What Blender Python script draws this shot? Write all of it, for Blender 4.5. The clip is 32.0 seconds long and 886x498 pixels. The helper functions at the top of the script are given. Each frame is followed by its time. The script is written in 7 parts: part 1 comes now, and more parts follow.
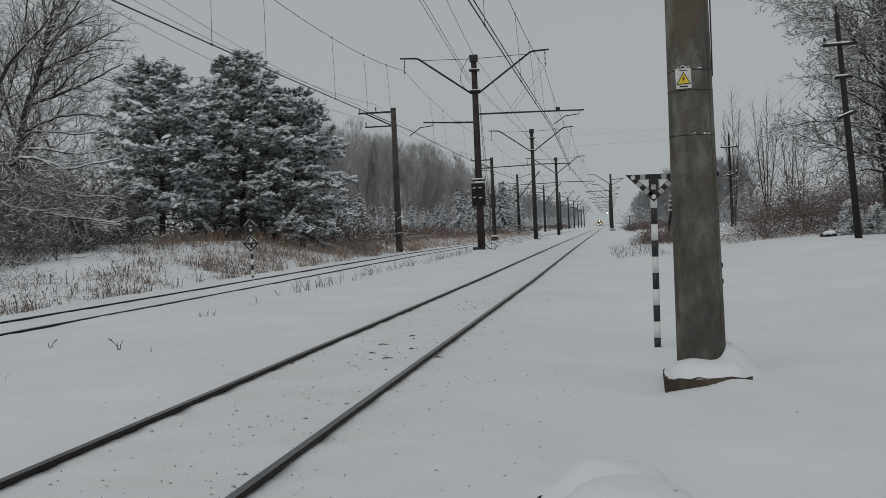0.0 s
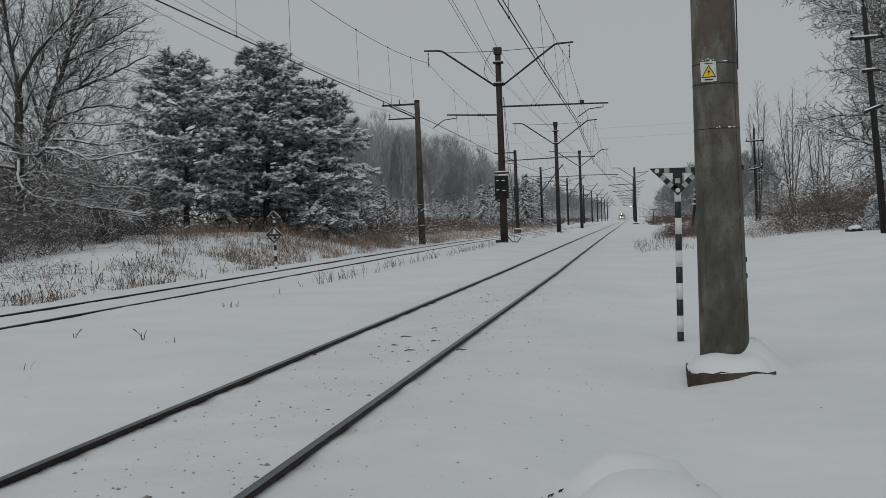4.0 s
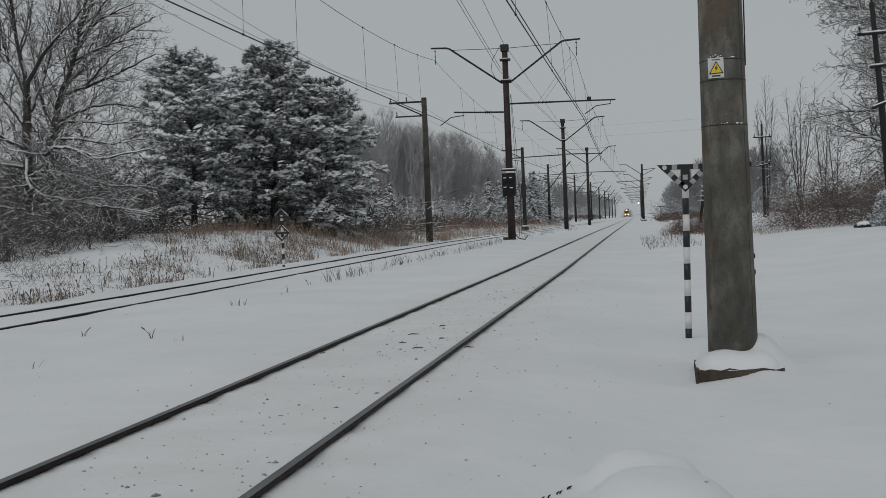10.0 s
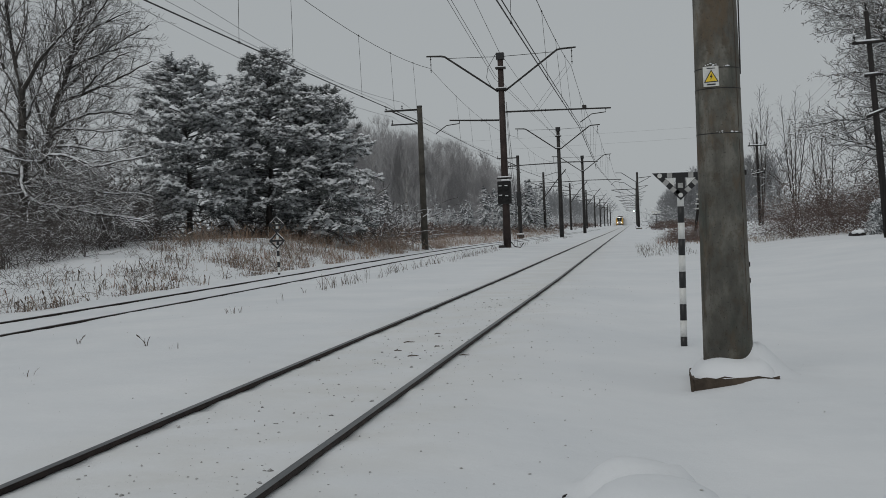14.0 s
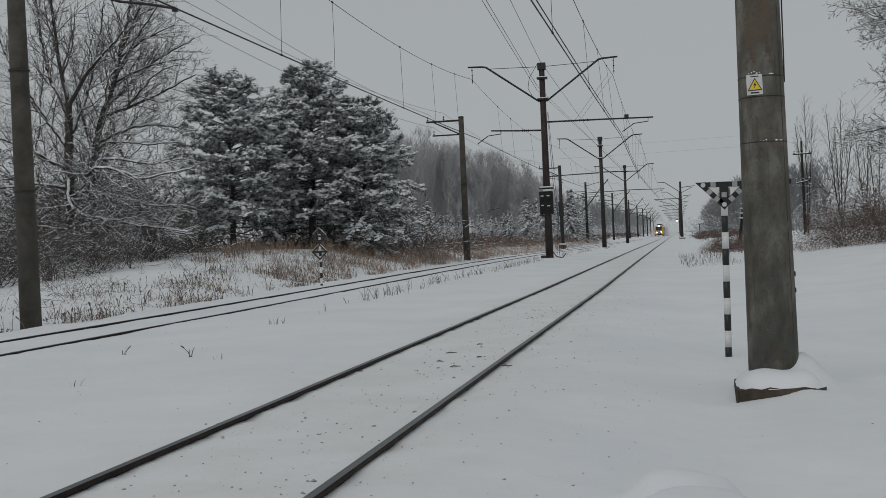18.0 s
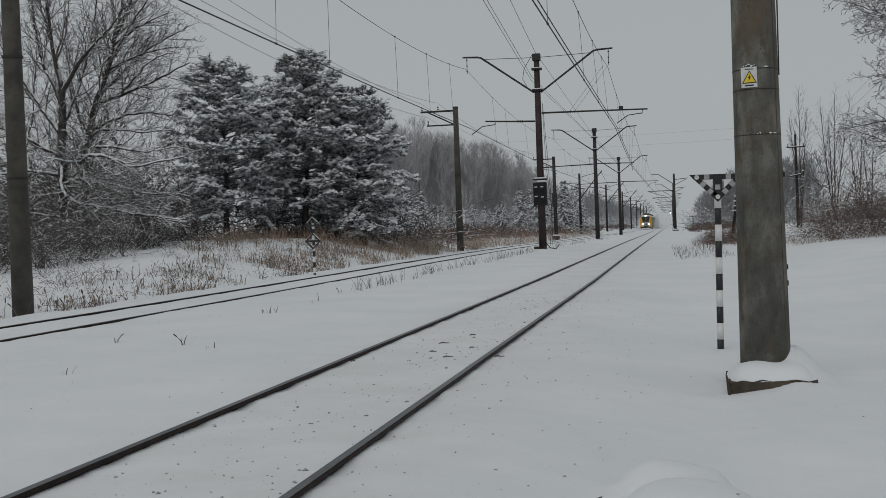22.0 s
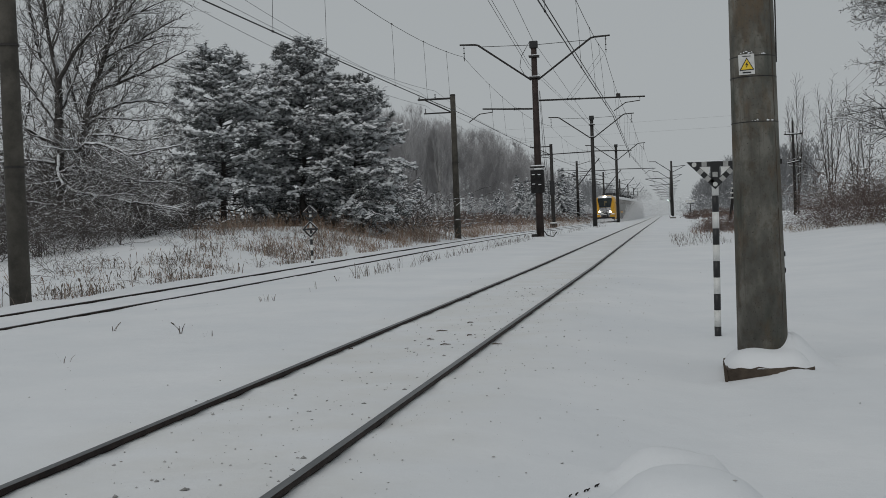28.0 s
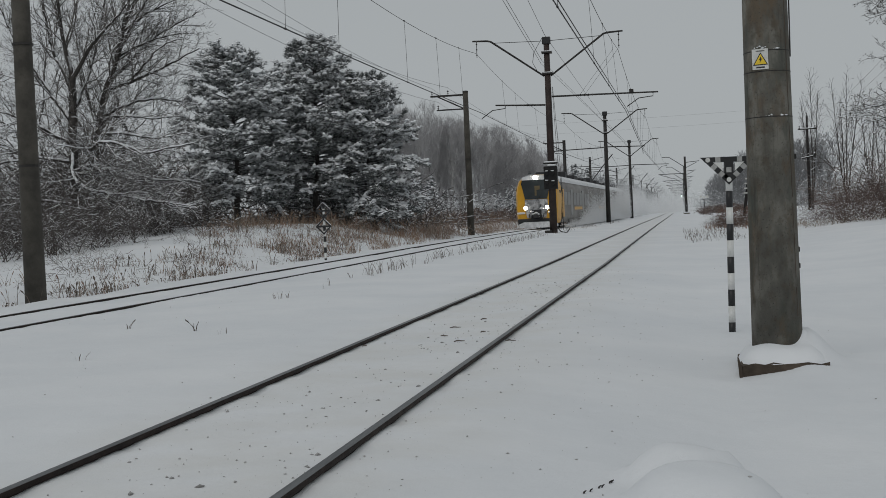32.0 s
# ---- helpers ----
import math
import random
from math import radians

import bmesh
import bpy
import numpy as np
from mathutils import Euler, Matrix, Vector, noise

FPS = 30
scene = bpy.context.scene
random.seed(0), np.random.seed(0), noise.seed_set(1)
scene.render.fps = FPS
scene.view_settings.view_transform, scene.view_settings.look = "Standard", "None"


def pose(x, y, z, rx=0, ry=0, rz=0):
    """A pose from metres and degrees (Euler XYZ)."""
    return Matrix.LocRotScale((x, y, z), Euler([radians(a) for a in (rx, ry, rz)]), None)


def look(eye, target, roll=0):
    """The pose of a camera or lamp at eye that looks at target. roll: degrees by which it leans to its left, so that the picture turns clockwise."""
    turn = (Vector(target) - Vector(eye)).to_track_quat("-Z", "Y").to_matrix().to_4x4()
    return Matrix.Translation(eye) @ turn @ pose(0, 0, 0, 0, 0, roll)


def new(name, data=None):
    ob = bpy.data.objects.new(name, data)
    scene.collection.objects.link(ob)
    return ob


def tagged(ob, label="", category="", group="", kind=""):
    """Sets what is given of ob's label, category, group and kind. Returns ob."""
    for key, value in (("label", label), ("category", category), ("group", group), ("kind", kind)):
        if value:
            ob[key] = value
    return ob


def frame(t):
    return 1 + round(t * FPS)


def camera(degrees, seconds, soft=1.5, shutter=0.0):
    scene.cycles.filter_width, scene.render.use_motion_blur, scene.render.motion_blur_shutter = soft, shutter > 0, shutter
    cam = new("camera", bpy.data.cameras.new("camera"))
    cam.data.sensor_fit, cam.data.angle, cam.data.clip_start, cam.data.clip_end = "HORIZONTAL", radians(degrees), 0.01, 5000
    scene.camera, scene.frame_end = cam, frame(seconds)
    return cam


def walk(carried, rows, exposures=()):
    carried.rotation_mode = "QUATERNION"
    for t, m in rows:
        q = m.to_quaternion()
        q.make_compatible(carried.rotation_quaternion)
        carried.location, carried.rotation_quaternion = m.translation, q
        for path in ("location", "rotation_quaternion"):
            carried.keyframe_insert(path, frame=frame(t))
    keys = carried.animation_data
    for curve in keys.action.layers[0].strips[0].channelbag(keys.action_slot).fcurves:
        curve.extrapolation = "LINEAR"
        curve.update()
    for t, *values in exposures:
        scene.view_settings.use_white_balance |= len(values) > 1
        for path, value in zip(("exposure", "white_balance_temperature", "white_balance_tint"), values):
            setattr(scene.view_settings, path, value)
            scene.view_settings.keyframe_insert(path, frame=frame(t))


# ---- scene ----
EXPO = 0.0
# Winter railway: two tracks run along +y, x to the right, rail heads at z = 0 beside the camera.
cam = camera(41.32, 32.0, soft=0.75)
EYE = (0.0, 0.0, 1.38)
# seconds and the turn of the camera about x, y, z in degrees
PATH = [
    (0.0, 89.057, 2.487, 7.834), (0.5, 89.087, 2.521, 8.062), (1.0, 89.152, 2.462, 8.269),
    (1.5, 89.229, 2.411, 8.437), (2.0, 89.240, 2.338, 8.552), (2.5, 89.170, 2.233, 8.790),
    (3.0, 89.070, 2.177, 8.869), (3.5, 88.897, 2.142, 8.904), (5.5, 88.418, 2.333, 9.183),
    (6.0, 88.327, 2.303, 9.233), (6.5, 88.286, 2.425, 9.242), (7.0, 88.279, 2.406, 9.299),
    (7.5, 88.340, 2.514, 9.336), (8.0, 88.426, 2.509, 9.378), (8.5, 88.507, 2.499, 9.376),
    (9.0, 88.529, 2.359, 9.389), (9.5, 88.588, 2.492, 9.333), (10.0, 88.629, 2.368, 9.316),
    (10.5, 88.605, 2.365, 9.307), (11.0, 88.555, 2.314, 9.270), (11.5, 88.516, 2.317, 9.237),
    (12.0, 88.469, 2.238, 9.163), (12.5, 88.409, 2.221, 9.101), (13.0, 88.445, 2.257, 9.037),
    (13.5, 88.629, 2.243, 9.016), (14.0, 89.006, 2.308, 9.093), (14.5, 89.348, 2.346, 9.361),
    (16.5, 89.579, 2.519, 10.657), (17.0, 89.561, 2.472, 10.919), (17.5, 89.605, 2.523, 11.137),
    (18.0, 89.608, 2.531, 11.140), (18.5, 89.586, 2.463, 11.148), (19.0, 89.553, 2.461, 11.139),
    (19.5, 89.484, 2.334, 11.114), (20.0, 89.438, 2.314, 11.023), (20.5, 89.393, 2.278, 11.014),
    (21.0, 89.322, 2.163, 10.924), (21.5, 89.234, 2.139, 10.859), (22.0, 89.121, 2.096, 10.821),
    (22.5, 89.087, 2.050, 10.779), (23.0, 89.078, 2.024, 10.737), (23.5, 89.094, 1.980, 10.682),
    (24.0, 89.018, 1.932, 10.649), (24.5, 89.019, 2.025, 10.616), (25.0, 89.026, 2.004, 10.578),
    (25.5, 88.972, 2.040, 10.548), (27.5, 88.684, 2.173, 10.720), (28.0, 88.524, 2.205, 10.695),
    (28.5, 88.498, 2.248, 10.719), (29.0, 88.471, 2.238, 10.747), (29.5, 88.430, 2.289, 10.791),
    (30.0, 88.391, 2.322, 10.843), (30.5, 88.379, 2.366, 10.919), (31.0, 88.366, 2.367, 10.968),
    (31.5, 88.370, 2.408, 11.061), (32.0, 88.386, 2.442, 11.338),
]
walk(cam, [(t, pose(*EYE, a, b, c)) for t, a, b, c in PATH], exposures=[(0.0, EXPO), (32.0, EXPO)])

# ---- world and light: an even overcast sky ----
world = bpy.data.worlds.new("overcast")
scene.world = world
world.use_nodes = True
wn, wl = world.node_tree.nodes, world.node_tree.links
wn.clear()
w_out, w_bg = wn.new("ShaderNodeOutputWorld"), wn.new("ShaderNodeBackground")
w_sky, w_hsv, w_mix = wn.new("ShaderNodeTexSky"), wn.new("ShaderNodeHueSaturation"), wn.new("ShaderNodeMixRGB")
w_sky.sky_type, w_sky.sun_disc = "NISHITA", False
w_sky.sun_elevation, w_sky.sun_rotation = radians(49), radians(200)
w_hsv.inputs["Saturation"].default_value = 0.12
w_mix.inputs[0].default_value = 0.93
w_mix.inputs[2].default_value = (3.52, 3.77, 3.90, 1)
wl.new(w_sky.outputs[0], w_hsv.inputs["Color"])
wl.new(w_hsv.outputs[0], w_mix.inputs[1])
wl.new(w_mix.outputs[0], w_bg.inputs[0])
wl.new(w_bg.outputs[0], w_out.inputs[0])
w_bg.inputs[1].default_value = 0.1

sun = new("sun", bpy.data.lights.new("sun", "SUN"))
sun.data.energy, sun.data.angle, sun.data.color = 0.60, radians(40), (1.0, 0.98, 0.95)
sun.matrix_world = look((-22, -60, 74), (0, 0, 0))


# ---- materials ----
def material(name, build, rough=0.8, metal=0.0):
    m = bpy.data.materials.new(name)
    m.use_nodes = True
    t = m.node_tree
    b = t.nodes["Principled BSDF"]
    b.inputs["Roughness"].default_value = rough
    b.inputs["Metallic"].default_value = metal
    build(t, b)
    return m


def noise_node(t, scale, detail=4.0, stretch=None, rough=0.6):
    n = t.nodes.new("ShaderNodeTexNoise")
    n.inputs["Scale"].default_value, n.inputs["Detail"].default_value = scale, detail
    n.inputs["Roughness"].default_value = rough
    c = t.nodes.new("ShaderNodeTexCoord")
    if stretch:
        g = t.nodes.new("ShaderNodeMapping")
        g.inputs["Scale"].default_value = stretch
        t.links.new(c.outputs["Object"], g.inputs[0])
        t.links.new(g.outputs[0], n.inputs["Vector"])
    else:
        t.links.new(c.outputs["Object"], n.inputs["Vector"])
    return n.outputs["Fac"]


def ramp_node(t, fac, stops):
    r = t.nodes.new("ShaderNodeValToRGB")
    while len(r.color_ramp.elements) < len(stops):
        r.color_ramp.elements.new(0.5)
    for e, (at, c) in zip(r.color_ramp.elements, stops):
        e.position, e.color = at, (*c, 1)
    t.links.new(fac, r.inputs[0])
    return r.outputs[0]


def bump_node(t, b, fac, strength, distance):
    n = t.nodes.new("ShaderNodeBump")
    n.inputs["Strength"].default_value, n.inputs["Distance"].default_value = strength, distance
    t.links.new(fac, n.inputs["Height"])
    t.links.new(n.outputs[0], b.inputs["Normal"])


def mixed(t, fac, a, b):
    n = t.nodes.new("ShaderNodeMixRGB")
    for sock, v in zip(n.inputs, (fac, a, b)):
        if isinstance(v, (int, float)):
            sock.default_value = v
        elif isinstance(v, tuple):
            sock.default_value = (*v, 1)
        else:
            t.links.new(v, sock)
    return n.outputs[0]


def mottled(name, a, b, scale=3.0, rough=0.8, metal=0.0, bump=0.2, fine=40.0, stretch=None):
    """Two tones at a coarse scale, broken up by a fine one, with fine relief."""
    def build(t, bs):
        big, small = noise_node(t, scale, 5, stretch), noise_node(t, fine, 3)
        c = ramp_node(t, big, [(0.35, a), (0.68, b)])
        dark = tuple(x * 0.6 for x in a)
        c = mixed(t, ramp_node(t, small, [(0.55, (0, 0, 0)), (0.8, (0.5, 0.5, 0.5))]), c, dark)
        t.links.new(c, bs.inputs["Base Color"])
        bump_node(t, bs, small, bump, 0.01)
    return material(name, build, rough, metal)


def snow_topped(name, a, b, scale, level, soft=0.15, noise_scale=2.0, amount=0.5, rough=0.85, snow=(0.8, 0.81, 0.83)):
    """A dark surface with snow lying on what faces up."""
    def build(t, bs):
        g = t.nodes.new("ShaderNodeNewGeometry")
        x = t.nodes.new("ShaderNodeSeparateXYZ")
        t.links.new(g.outputs["Normal"], x.inputs[0])
        n = noise_node(t, noise_scale, 3)
        add = t.nodes.new("ShaderNodeMath")
        add.operation = "MULTIPLY_ADD"
        t.links.new(n, add.inputs[0])
        add.inputs[1].default_value = amount
        t.links.new(x.outputs[2], add.inputs[2])
        fac = ramp_node(t, add.outputs[0], [(max(0.0, level - soft), (0, 0, 0)), (min(1.0, level + soft), (1, 1, 1))])
        c = ramp_node(t, noise_node(t, scale, 4), [(0.35, a), (0.7, b)])
        t.links.new(mixed(t, fac, c, snow), bs.inputs["Base Color"])
    return material(name, build, rough)


def glowing(name, colour, strength):
    def build(t, b):
        b.inputs["Base Color"].default_value = (*colour, 1)
        b.inputs["Emission Color"].default_value = (*colour, 1)
        b.inputs["Emission Strength"].default_value = strength
    return material(name, build, 0.3)


def plain(name, colour, rough=0.6, metal=0.0):
    return mottled(name, colour, tuple(min(1, x * 1.25 + 0.005) for x in colour), 2.5, rough, metal, 0.08, 60)


def snow_build(t, b):
    big, mid, fine = noise_node(t, 0.35, 4), noise_node(t, 3.0, 5), noise_node(t, 90, 2)
    c = ramp_node(t, big, [(0.3, (0.70, 0.72, 0.745)), (0.7, (0.79, 0.80, 0.815))])
    c = mixed(t, ramp_node(t, mid, [(0.6, (0, 0, 0)), (0.85, (0.3, 0.3, 0.3))]), c, (0.62, 0.635, 0.65))
    g = t.nodes.new("ShaderNodeNewGeometry")
    x = t.nodes.new("ShaderNodeSeparateXYZ")
    t.links.new(g.outputs["Position"], x.inputs[0])
    span = t.nodes.new("ShaderNodeMapRange")
    span.inputs["From Min"].default_value, span.inputs["From Max"].default_value = -4.6, -0.6
    t.links.new(x.outputs[0], span.inputs["Value"])
    bed = ramp_node(t, span.outputs[0], [(0.05, (0, 0, 0)), (0.3, (1, 1, 1)), (0.7, (1, 1, 1)), (0.95, (0, 0, 0))])
    grit = ramp_node(t, noise_node(t, 1.1, 5), [(0.35, (0.1, 0.1, 0.1)), (0.7, (0.75, 0.75, 0.75))])
    c = mixed(t, mixed(t, grit, (0.0, 0.0, 0.0), bed), c, (0.67, 0.665, 0.645))
    t.links.new(c, b.inputs["Base Color"])
    n1, n2 = t.nodes.new("ShaderNodeBump"), t.nodes.new("ShaderNodeBump")
    for n, f, s, d in ((n1, mid, 0.25, 0.05), (n2, fine, 0.25, 0.006)):
        n.inputs["Strength"].default_value, n.inputs["Distance"].default_value = s, d
        t.links.new(f, n.inputs["Height"])
    t.links.new(n1.outputs[0], n2.inputs["Normal"])
    t.links.new(n2.outputs[0], b.inputs["Normal"])
    b.inputs["Subsurface Weight"].default_value = 0.0


M_SNOW = material("snow", snow_build, 0.75)
M_TRACK_SNOW = mottled("dirty snow crumbs", (0.34, 0.33, 0.31), (0.58, 0.58, 0.58), 20, 0.9)
M_ICE = mottled("grey ice", (0.2, 0.195, 0.185), (0.46, 0.46, 0.455), 30, 0.7)
M_RAIL = mottled("worn rail steel", (0.018, 0.014, 0.013), (0.042, 0.03, 0.026), 6, 0.6, 0.1, 0.3, 80)
M_RAIL.node_tree.nodes["Principled BSDF"].inputs["Specular IOR Level"].default_value = 0.08
M_RAIL_TOP = mottled("bright rail head", (0.1, 0.105, 0.11), (0.19, 0.197, 0.203), 4, 0.45, 0.6, 0.1, 80, (1, 0.1, 1))


def concrete_build(t, b):
    big, mid, fine = noise_node(t, 3.0, 6, (1.3, 1.3, 0.7)), noise_node(t, 9.0, 6, (1, 1, 0.8)), noise_node(t, 60, 4)
    c = ramp_node(t, big, [(0.36, (0.085, 0.082, 0.07)), (0.5, (0.132, 0.126, 0.108)), (0.62, (0.205, 0.195, 0.168))])
    rust = ramp_node(t, noise_node(t, 2.2, 6, (1.5, 1.5, 0.6), 0.7), [(0.5, (0, 0, 0)), (0.62, (0.8, 0.8, 0.8))])
    c = mixed(t, rust, c, (0.13, 0.094, 0.06))
    moss = ramp_node(t, noise_node(t, 1.6, 5, (2.2, 2.2, 0.7)), [(0.52, (0, 0, 0)), (0.64, (0.75, 0.75, 0.75))])
    c = mixed(t, moss, c, (0.07, 0.08, 0.066))
    c = mixed(t, ramp_node(t, mid, [(0.52, (0, 0, 0)), (0.66, (0.7, 0.7, 0.7))]), c, (0.09, 0.075, 0.055))
    streak = ramp_node(t, noise_node(t, 7.0, 4, (3.0, 3.0, 0.12)), [(0.58, (0, 0, 0)), (0.72, (0.55, 0.55, 0.55))])
    c = mixed(t, streak, c, (0.05, 0.045, 0.038))
    c = mixed(t, ramp_node(t, fine, [(0.6, (0, 0, 0)), (0.7, (0.85, 0.85, 0.85))]), c, (0.04, 0.036, 0.03))
    t.links.new(c, b.inputs["Base Color"])
    bump_node(t, b, fine, 0.6, 0.008)


M_CONC = material("weathered concrete", concrete_build, 0.92)
M_FOOT = mottled("brown stained concrete", (0.035, 0.026, 0.019), (0.11, 0.084, 0.062), 5, 0.92, 0, 0.6, 40)
M_BLACK_MATT = mottled("matt black box paint", (0.009, 0.009, 0.009), (0.02, 0.019, 0.019), 5, 0.9)
M_CONC_DARK = mottled("dark old concrete", (0.045, 0.041, 0.034), (0.092, 0.084, 0.07), 2.5, 0.9, 0, 0.5, 30)
M_STEEL = mottled("dark mast steel", (0.022, 0.021, 0.02), (0.05, 0.045, 0.042), 3, 0.6, 0.4, 0.2, 30)
M_RUST = mottled("rust brown mast paint", (0.026, 0.017, 0.015), (0.055, 0.037, 0.032), 2, 0.75, 0.1, 0.3, 30)
M_WIRE = plain("wire", (0.03, 0.028, 0.027), 0.6, 0.5)
M_WIRE_FAR = plain("slack wire", (0.27, 0.27, 0.27), 0.6, 0.3)
M_WOOD = mottled("tarred pole wood", (0.011, 0.0095, 0.009), (0.027, 0.023, 0.021), 4, 0.9, 0, 0.5, 30, (4, 4, 0.3))
M_BLACK = plain("black enamel", (0.012, 0.012, 0.013), 0.45)
M_WHITE = mottled("white enamel", (0.62, 0.62, 0.6), (0.76, 0.76, 0.74), 8, 0.45)
M_PLATE = mottled("grimy white enamel", (0.55, 0.55, 0.53), (0.7, 0.7, 0.67), 12, 0.5)
M_GRIMY = mottled("dirty white paint", (0.3, 0.3, 0.29), (0.42, 0.42, 0.41), 14, 0.6)
M_YELLOW = plain("warning yellow", (0.72, 0.5, 0.03), 0.5)


def cap_build(t, b):
    mid = noise_node(t, 5.0, 4)
    t.links.new(ramp_node(t, mid, [(0.3, (0.8, 0.815, 0.835)), (0.7, (0.87, 0.88, 0.89))]), b.inputs["Base Color"])
    bump_node(t, b, mid, 0.12, 0.02)


M_SNOWCAP = material("fresh snow cap", cap_build, 0.8)
M_BARK = snow_topped("snowy bark", (0.03, 0.027, 0.024), (0.065, 0.058, 0.052), 3, 0.56, 0.12, 1.5, 0.35)
M_TWIG = snow_topped("snowy twigs", (0.085, 0.077, 0.07), (0.16, 0.147, 0.136), 3, 0.74, 0.14, 1.0, 0.5)
M_TWIG_RED = snow_topped("red brown twigs", (0.09, 0.064, 0.055), (0.17, 0.122, 0.105), 2, 1.0, 0.1, 1.0, 0.2)
# a little frost, but mostly distance haze put into the base colour
M_FAR_TWIG = snow_topped("haze-paled frosted far twigs", (0.32, 0.312, 0.317), (0.48, 0.47, 0.472), 0.3, 0.95, 0.2, 0.5, 0.5)
# flat grey that stands in for the haze on the farthest growth
M_FARTHEST = snow_topped("haze-paled farthest twigs", (0.2, 0.204, 0.21), (0.29, 0.295, 0.302), 0.3, 0.95, 0.2, 0.5, 0.5)
M_BIRCH = mottled("birch bark", (0.2, 0.195, 0.185), (0.42, 0.41, 0.4), 2, 0.85, 0, 0.2, 20)
M_NEEDLE = mottled("pine needles", (0.08, 0.091, 0.089), (0.16, 0.17, 0.163), 1.2, 0.85)
M_NEEDLE_FAR = snow_topped("snowy spruce needles", (0.1, 0.112, 0.114), (0.18, 0.194, 0.193), 1.0, 0.7, 0.4, 1.2, 0.6)
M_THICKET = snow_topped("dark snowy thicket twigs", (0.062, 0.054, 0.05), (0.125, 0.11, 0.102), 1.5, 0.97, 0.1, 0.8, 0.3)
M_GRASS = mottled("dry reed grass", (0.21, 0.145, 0.1), (0.38, 0.27, 0.195), 0.8, 0.9)
M_GRASS_RED = mottled("red brown grass", (0.18, 0.112, 0.082), (0.32, 0.205, 0.15), 0.8, 0.9)
M_LEAF = mottled("withered leaves", (0.06, 0.045, 0.035), (0.13, 0.1, 0.08), 2, 0.9)
M_LEAF_RED = mottled("withered red brown leaves", (0.1, 0.062, 0.047), (0.2, 0.125, 0.095), 2, 0.9)
M_GRASS_PALE = mottled("pale frosted grass", (0.24, 0.2, 0.16), (0.42, 0.38, 0.33), 0.8, 0.9)
M_STALK = mottled("dark dry stalks", (0.085, 0.07, 0.058), (0.18, 0.145, 0.12), 1.5, 0.9)


# ---- building helpers ----
def mesh_np(name, V, F):
    """A mesh from arrays of points and of equal-sided faces."""
    V, F = np.asarray(V, np.float32), np.asarray(F, np.int32)
    me = bpy.data.meshes.new(name)
    n, k = F.shape
    me.vertices.add(len(V))
    me.vertices.foreach_set("co", V.ravel())
    me.loops.add(n * k)
    me.loops.foreach_set("vertex_index", F.ravel())
    me.polygons.add(n)
    me.polygons.foreach_set("loop_start", np.arange(0, n * k, k, dtype=np.int32))
    me.polygons.foreach_set("loop_total", np.full(n, k, np.int32))
    me.update(calc_edges=True)
    me.validate()
    return me


def part_np(name, V, F, mat, parent=None, label="", smooth=False):
    me = mesh_np(name, V, F)
    me.materials.append(mat)
    if smooth:
        me.polygons.foreach_set("use_smooth", np.ones(len(me.polygons), bool))
    ob = new(name, me)
    ob.parent = parent
    return tagged(ob, label)


def part(name, bm, mat, parent=None, label="", smooth=False):
    """Links a bmesh as one mesh object under a thing or a part."""
    me = bpy.data.meshes.new(name)
    bmesh.ops.recalc_face_normals(bm, faces=bm.faces)
    bm.to_mesh(me)
    bm.free()
    me.materials.append(mat)
    if smooth:
        for p in me.polygons:
            p.use_smooth = True
    ob = new(name, me)
    ob.parent = parent
    return tagged(ob, label)


def thing(name, m, label, category, group="", kind=""):
    ob = new(name)
    ob.empty_display_size = 0.2
    ob.matrix_basis = m
    return tagged(ob, label, category, group, kind)


def box(bm, x0, x1, y0, y1, z0, z1, bevel=0.0):
    r = bmesh.ops.create_cube(bm, size=1.0)
    for v in r["verts"]:
        v.co = Vector(((x0 + x1) / 2 + v.co.x * (x1 - x0), (y0 + y1) / 2 + v.co.y * (y1 - y0), (z0 + z1) / 2 + v.co.z * (z1 - z0)))
    if bevel:
        es = list({e for v in r["verts"] for e in v.link_edges})
        bmesh.ops.bevel(bm, geom=es, offset=bevel, segments=2, affect="EDGES", profile=0.5)
    return bm


def boxed(*a, **k):
    return box(bmesh.new(), *a, **k)


def tube(bm, pts, radii, sides=8, caps=True):
    """A tube along points, with a radius at each."""
    pts = [Vector(p) for p in pts]
    if isinstance(radii, (int, float)):
        radii = [radii] * len(pts)
    rings = []
    for i, p in enumerate(pts):
        d = (pts[min(i + 1, len(pts) - 1)] - pts[max(i - 1, 0)]).normalized()
        u = d.orthogonal().normalized() if abs(d.z) < 0.99 else Vector((1, 0, 0))
        if abs(d.z) < 0.99:
            u = Vector((0, 0, 1)).cross(d).normalized()
        w = d.cross(u)
        rings.append([bm.verts.new(p + radii[i] * (math.cos(2 * math.pi * k / sides) * u + math.sin(2 * math.pi * k / sides) * w)) for k in range(sides)])
    for a, b in zip(rings, rings[1:]):
        for k in range(sides):
            bm.faces.new((a[k], a[(k + 1) % sides], b[(k + 1) % sides], b[k]))
    if caps:
        bm.faces.new(rings[0][::-1])
        bm.faces.new(rings[-1])
    return bm


def tubed(pts, radii, sides=8):
    return tube(bmesh.new(), pts, radii, sides)


def prism(bm, outline, y0, y1):
    """A flat outline in x and z, made thick along y."""
    a = [bm.verts.new((x, y0, z)) for x, z in outline]
    b = [bm.verts.new((x, y1, z)) for x, z in outline]
    n = len(a)
    bm.faces.new(a)
    bm.faces.new(b[::-1])
    for i in range(n):
        bm.faces.new((a[i], b[i], b[(i + 1) % n], a[(i + 1) % n]))
    return bm


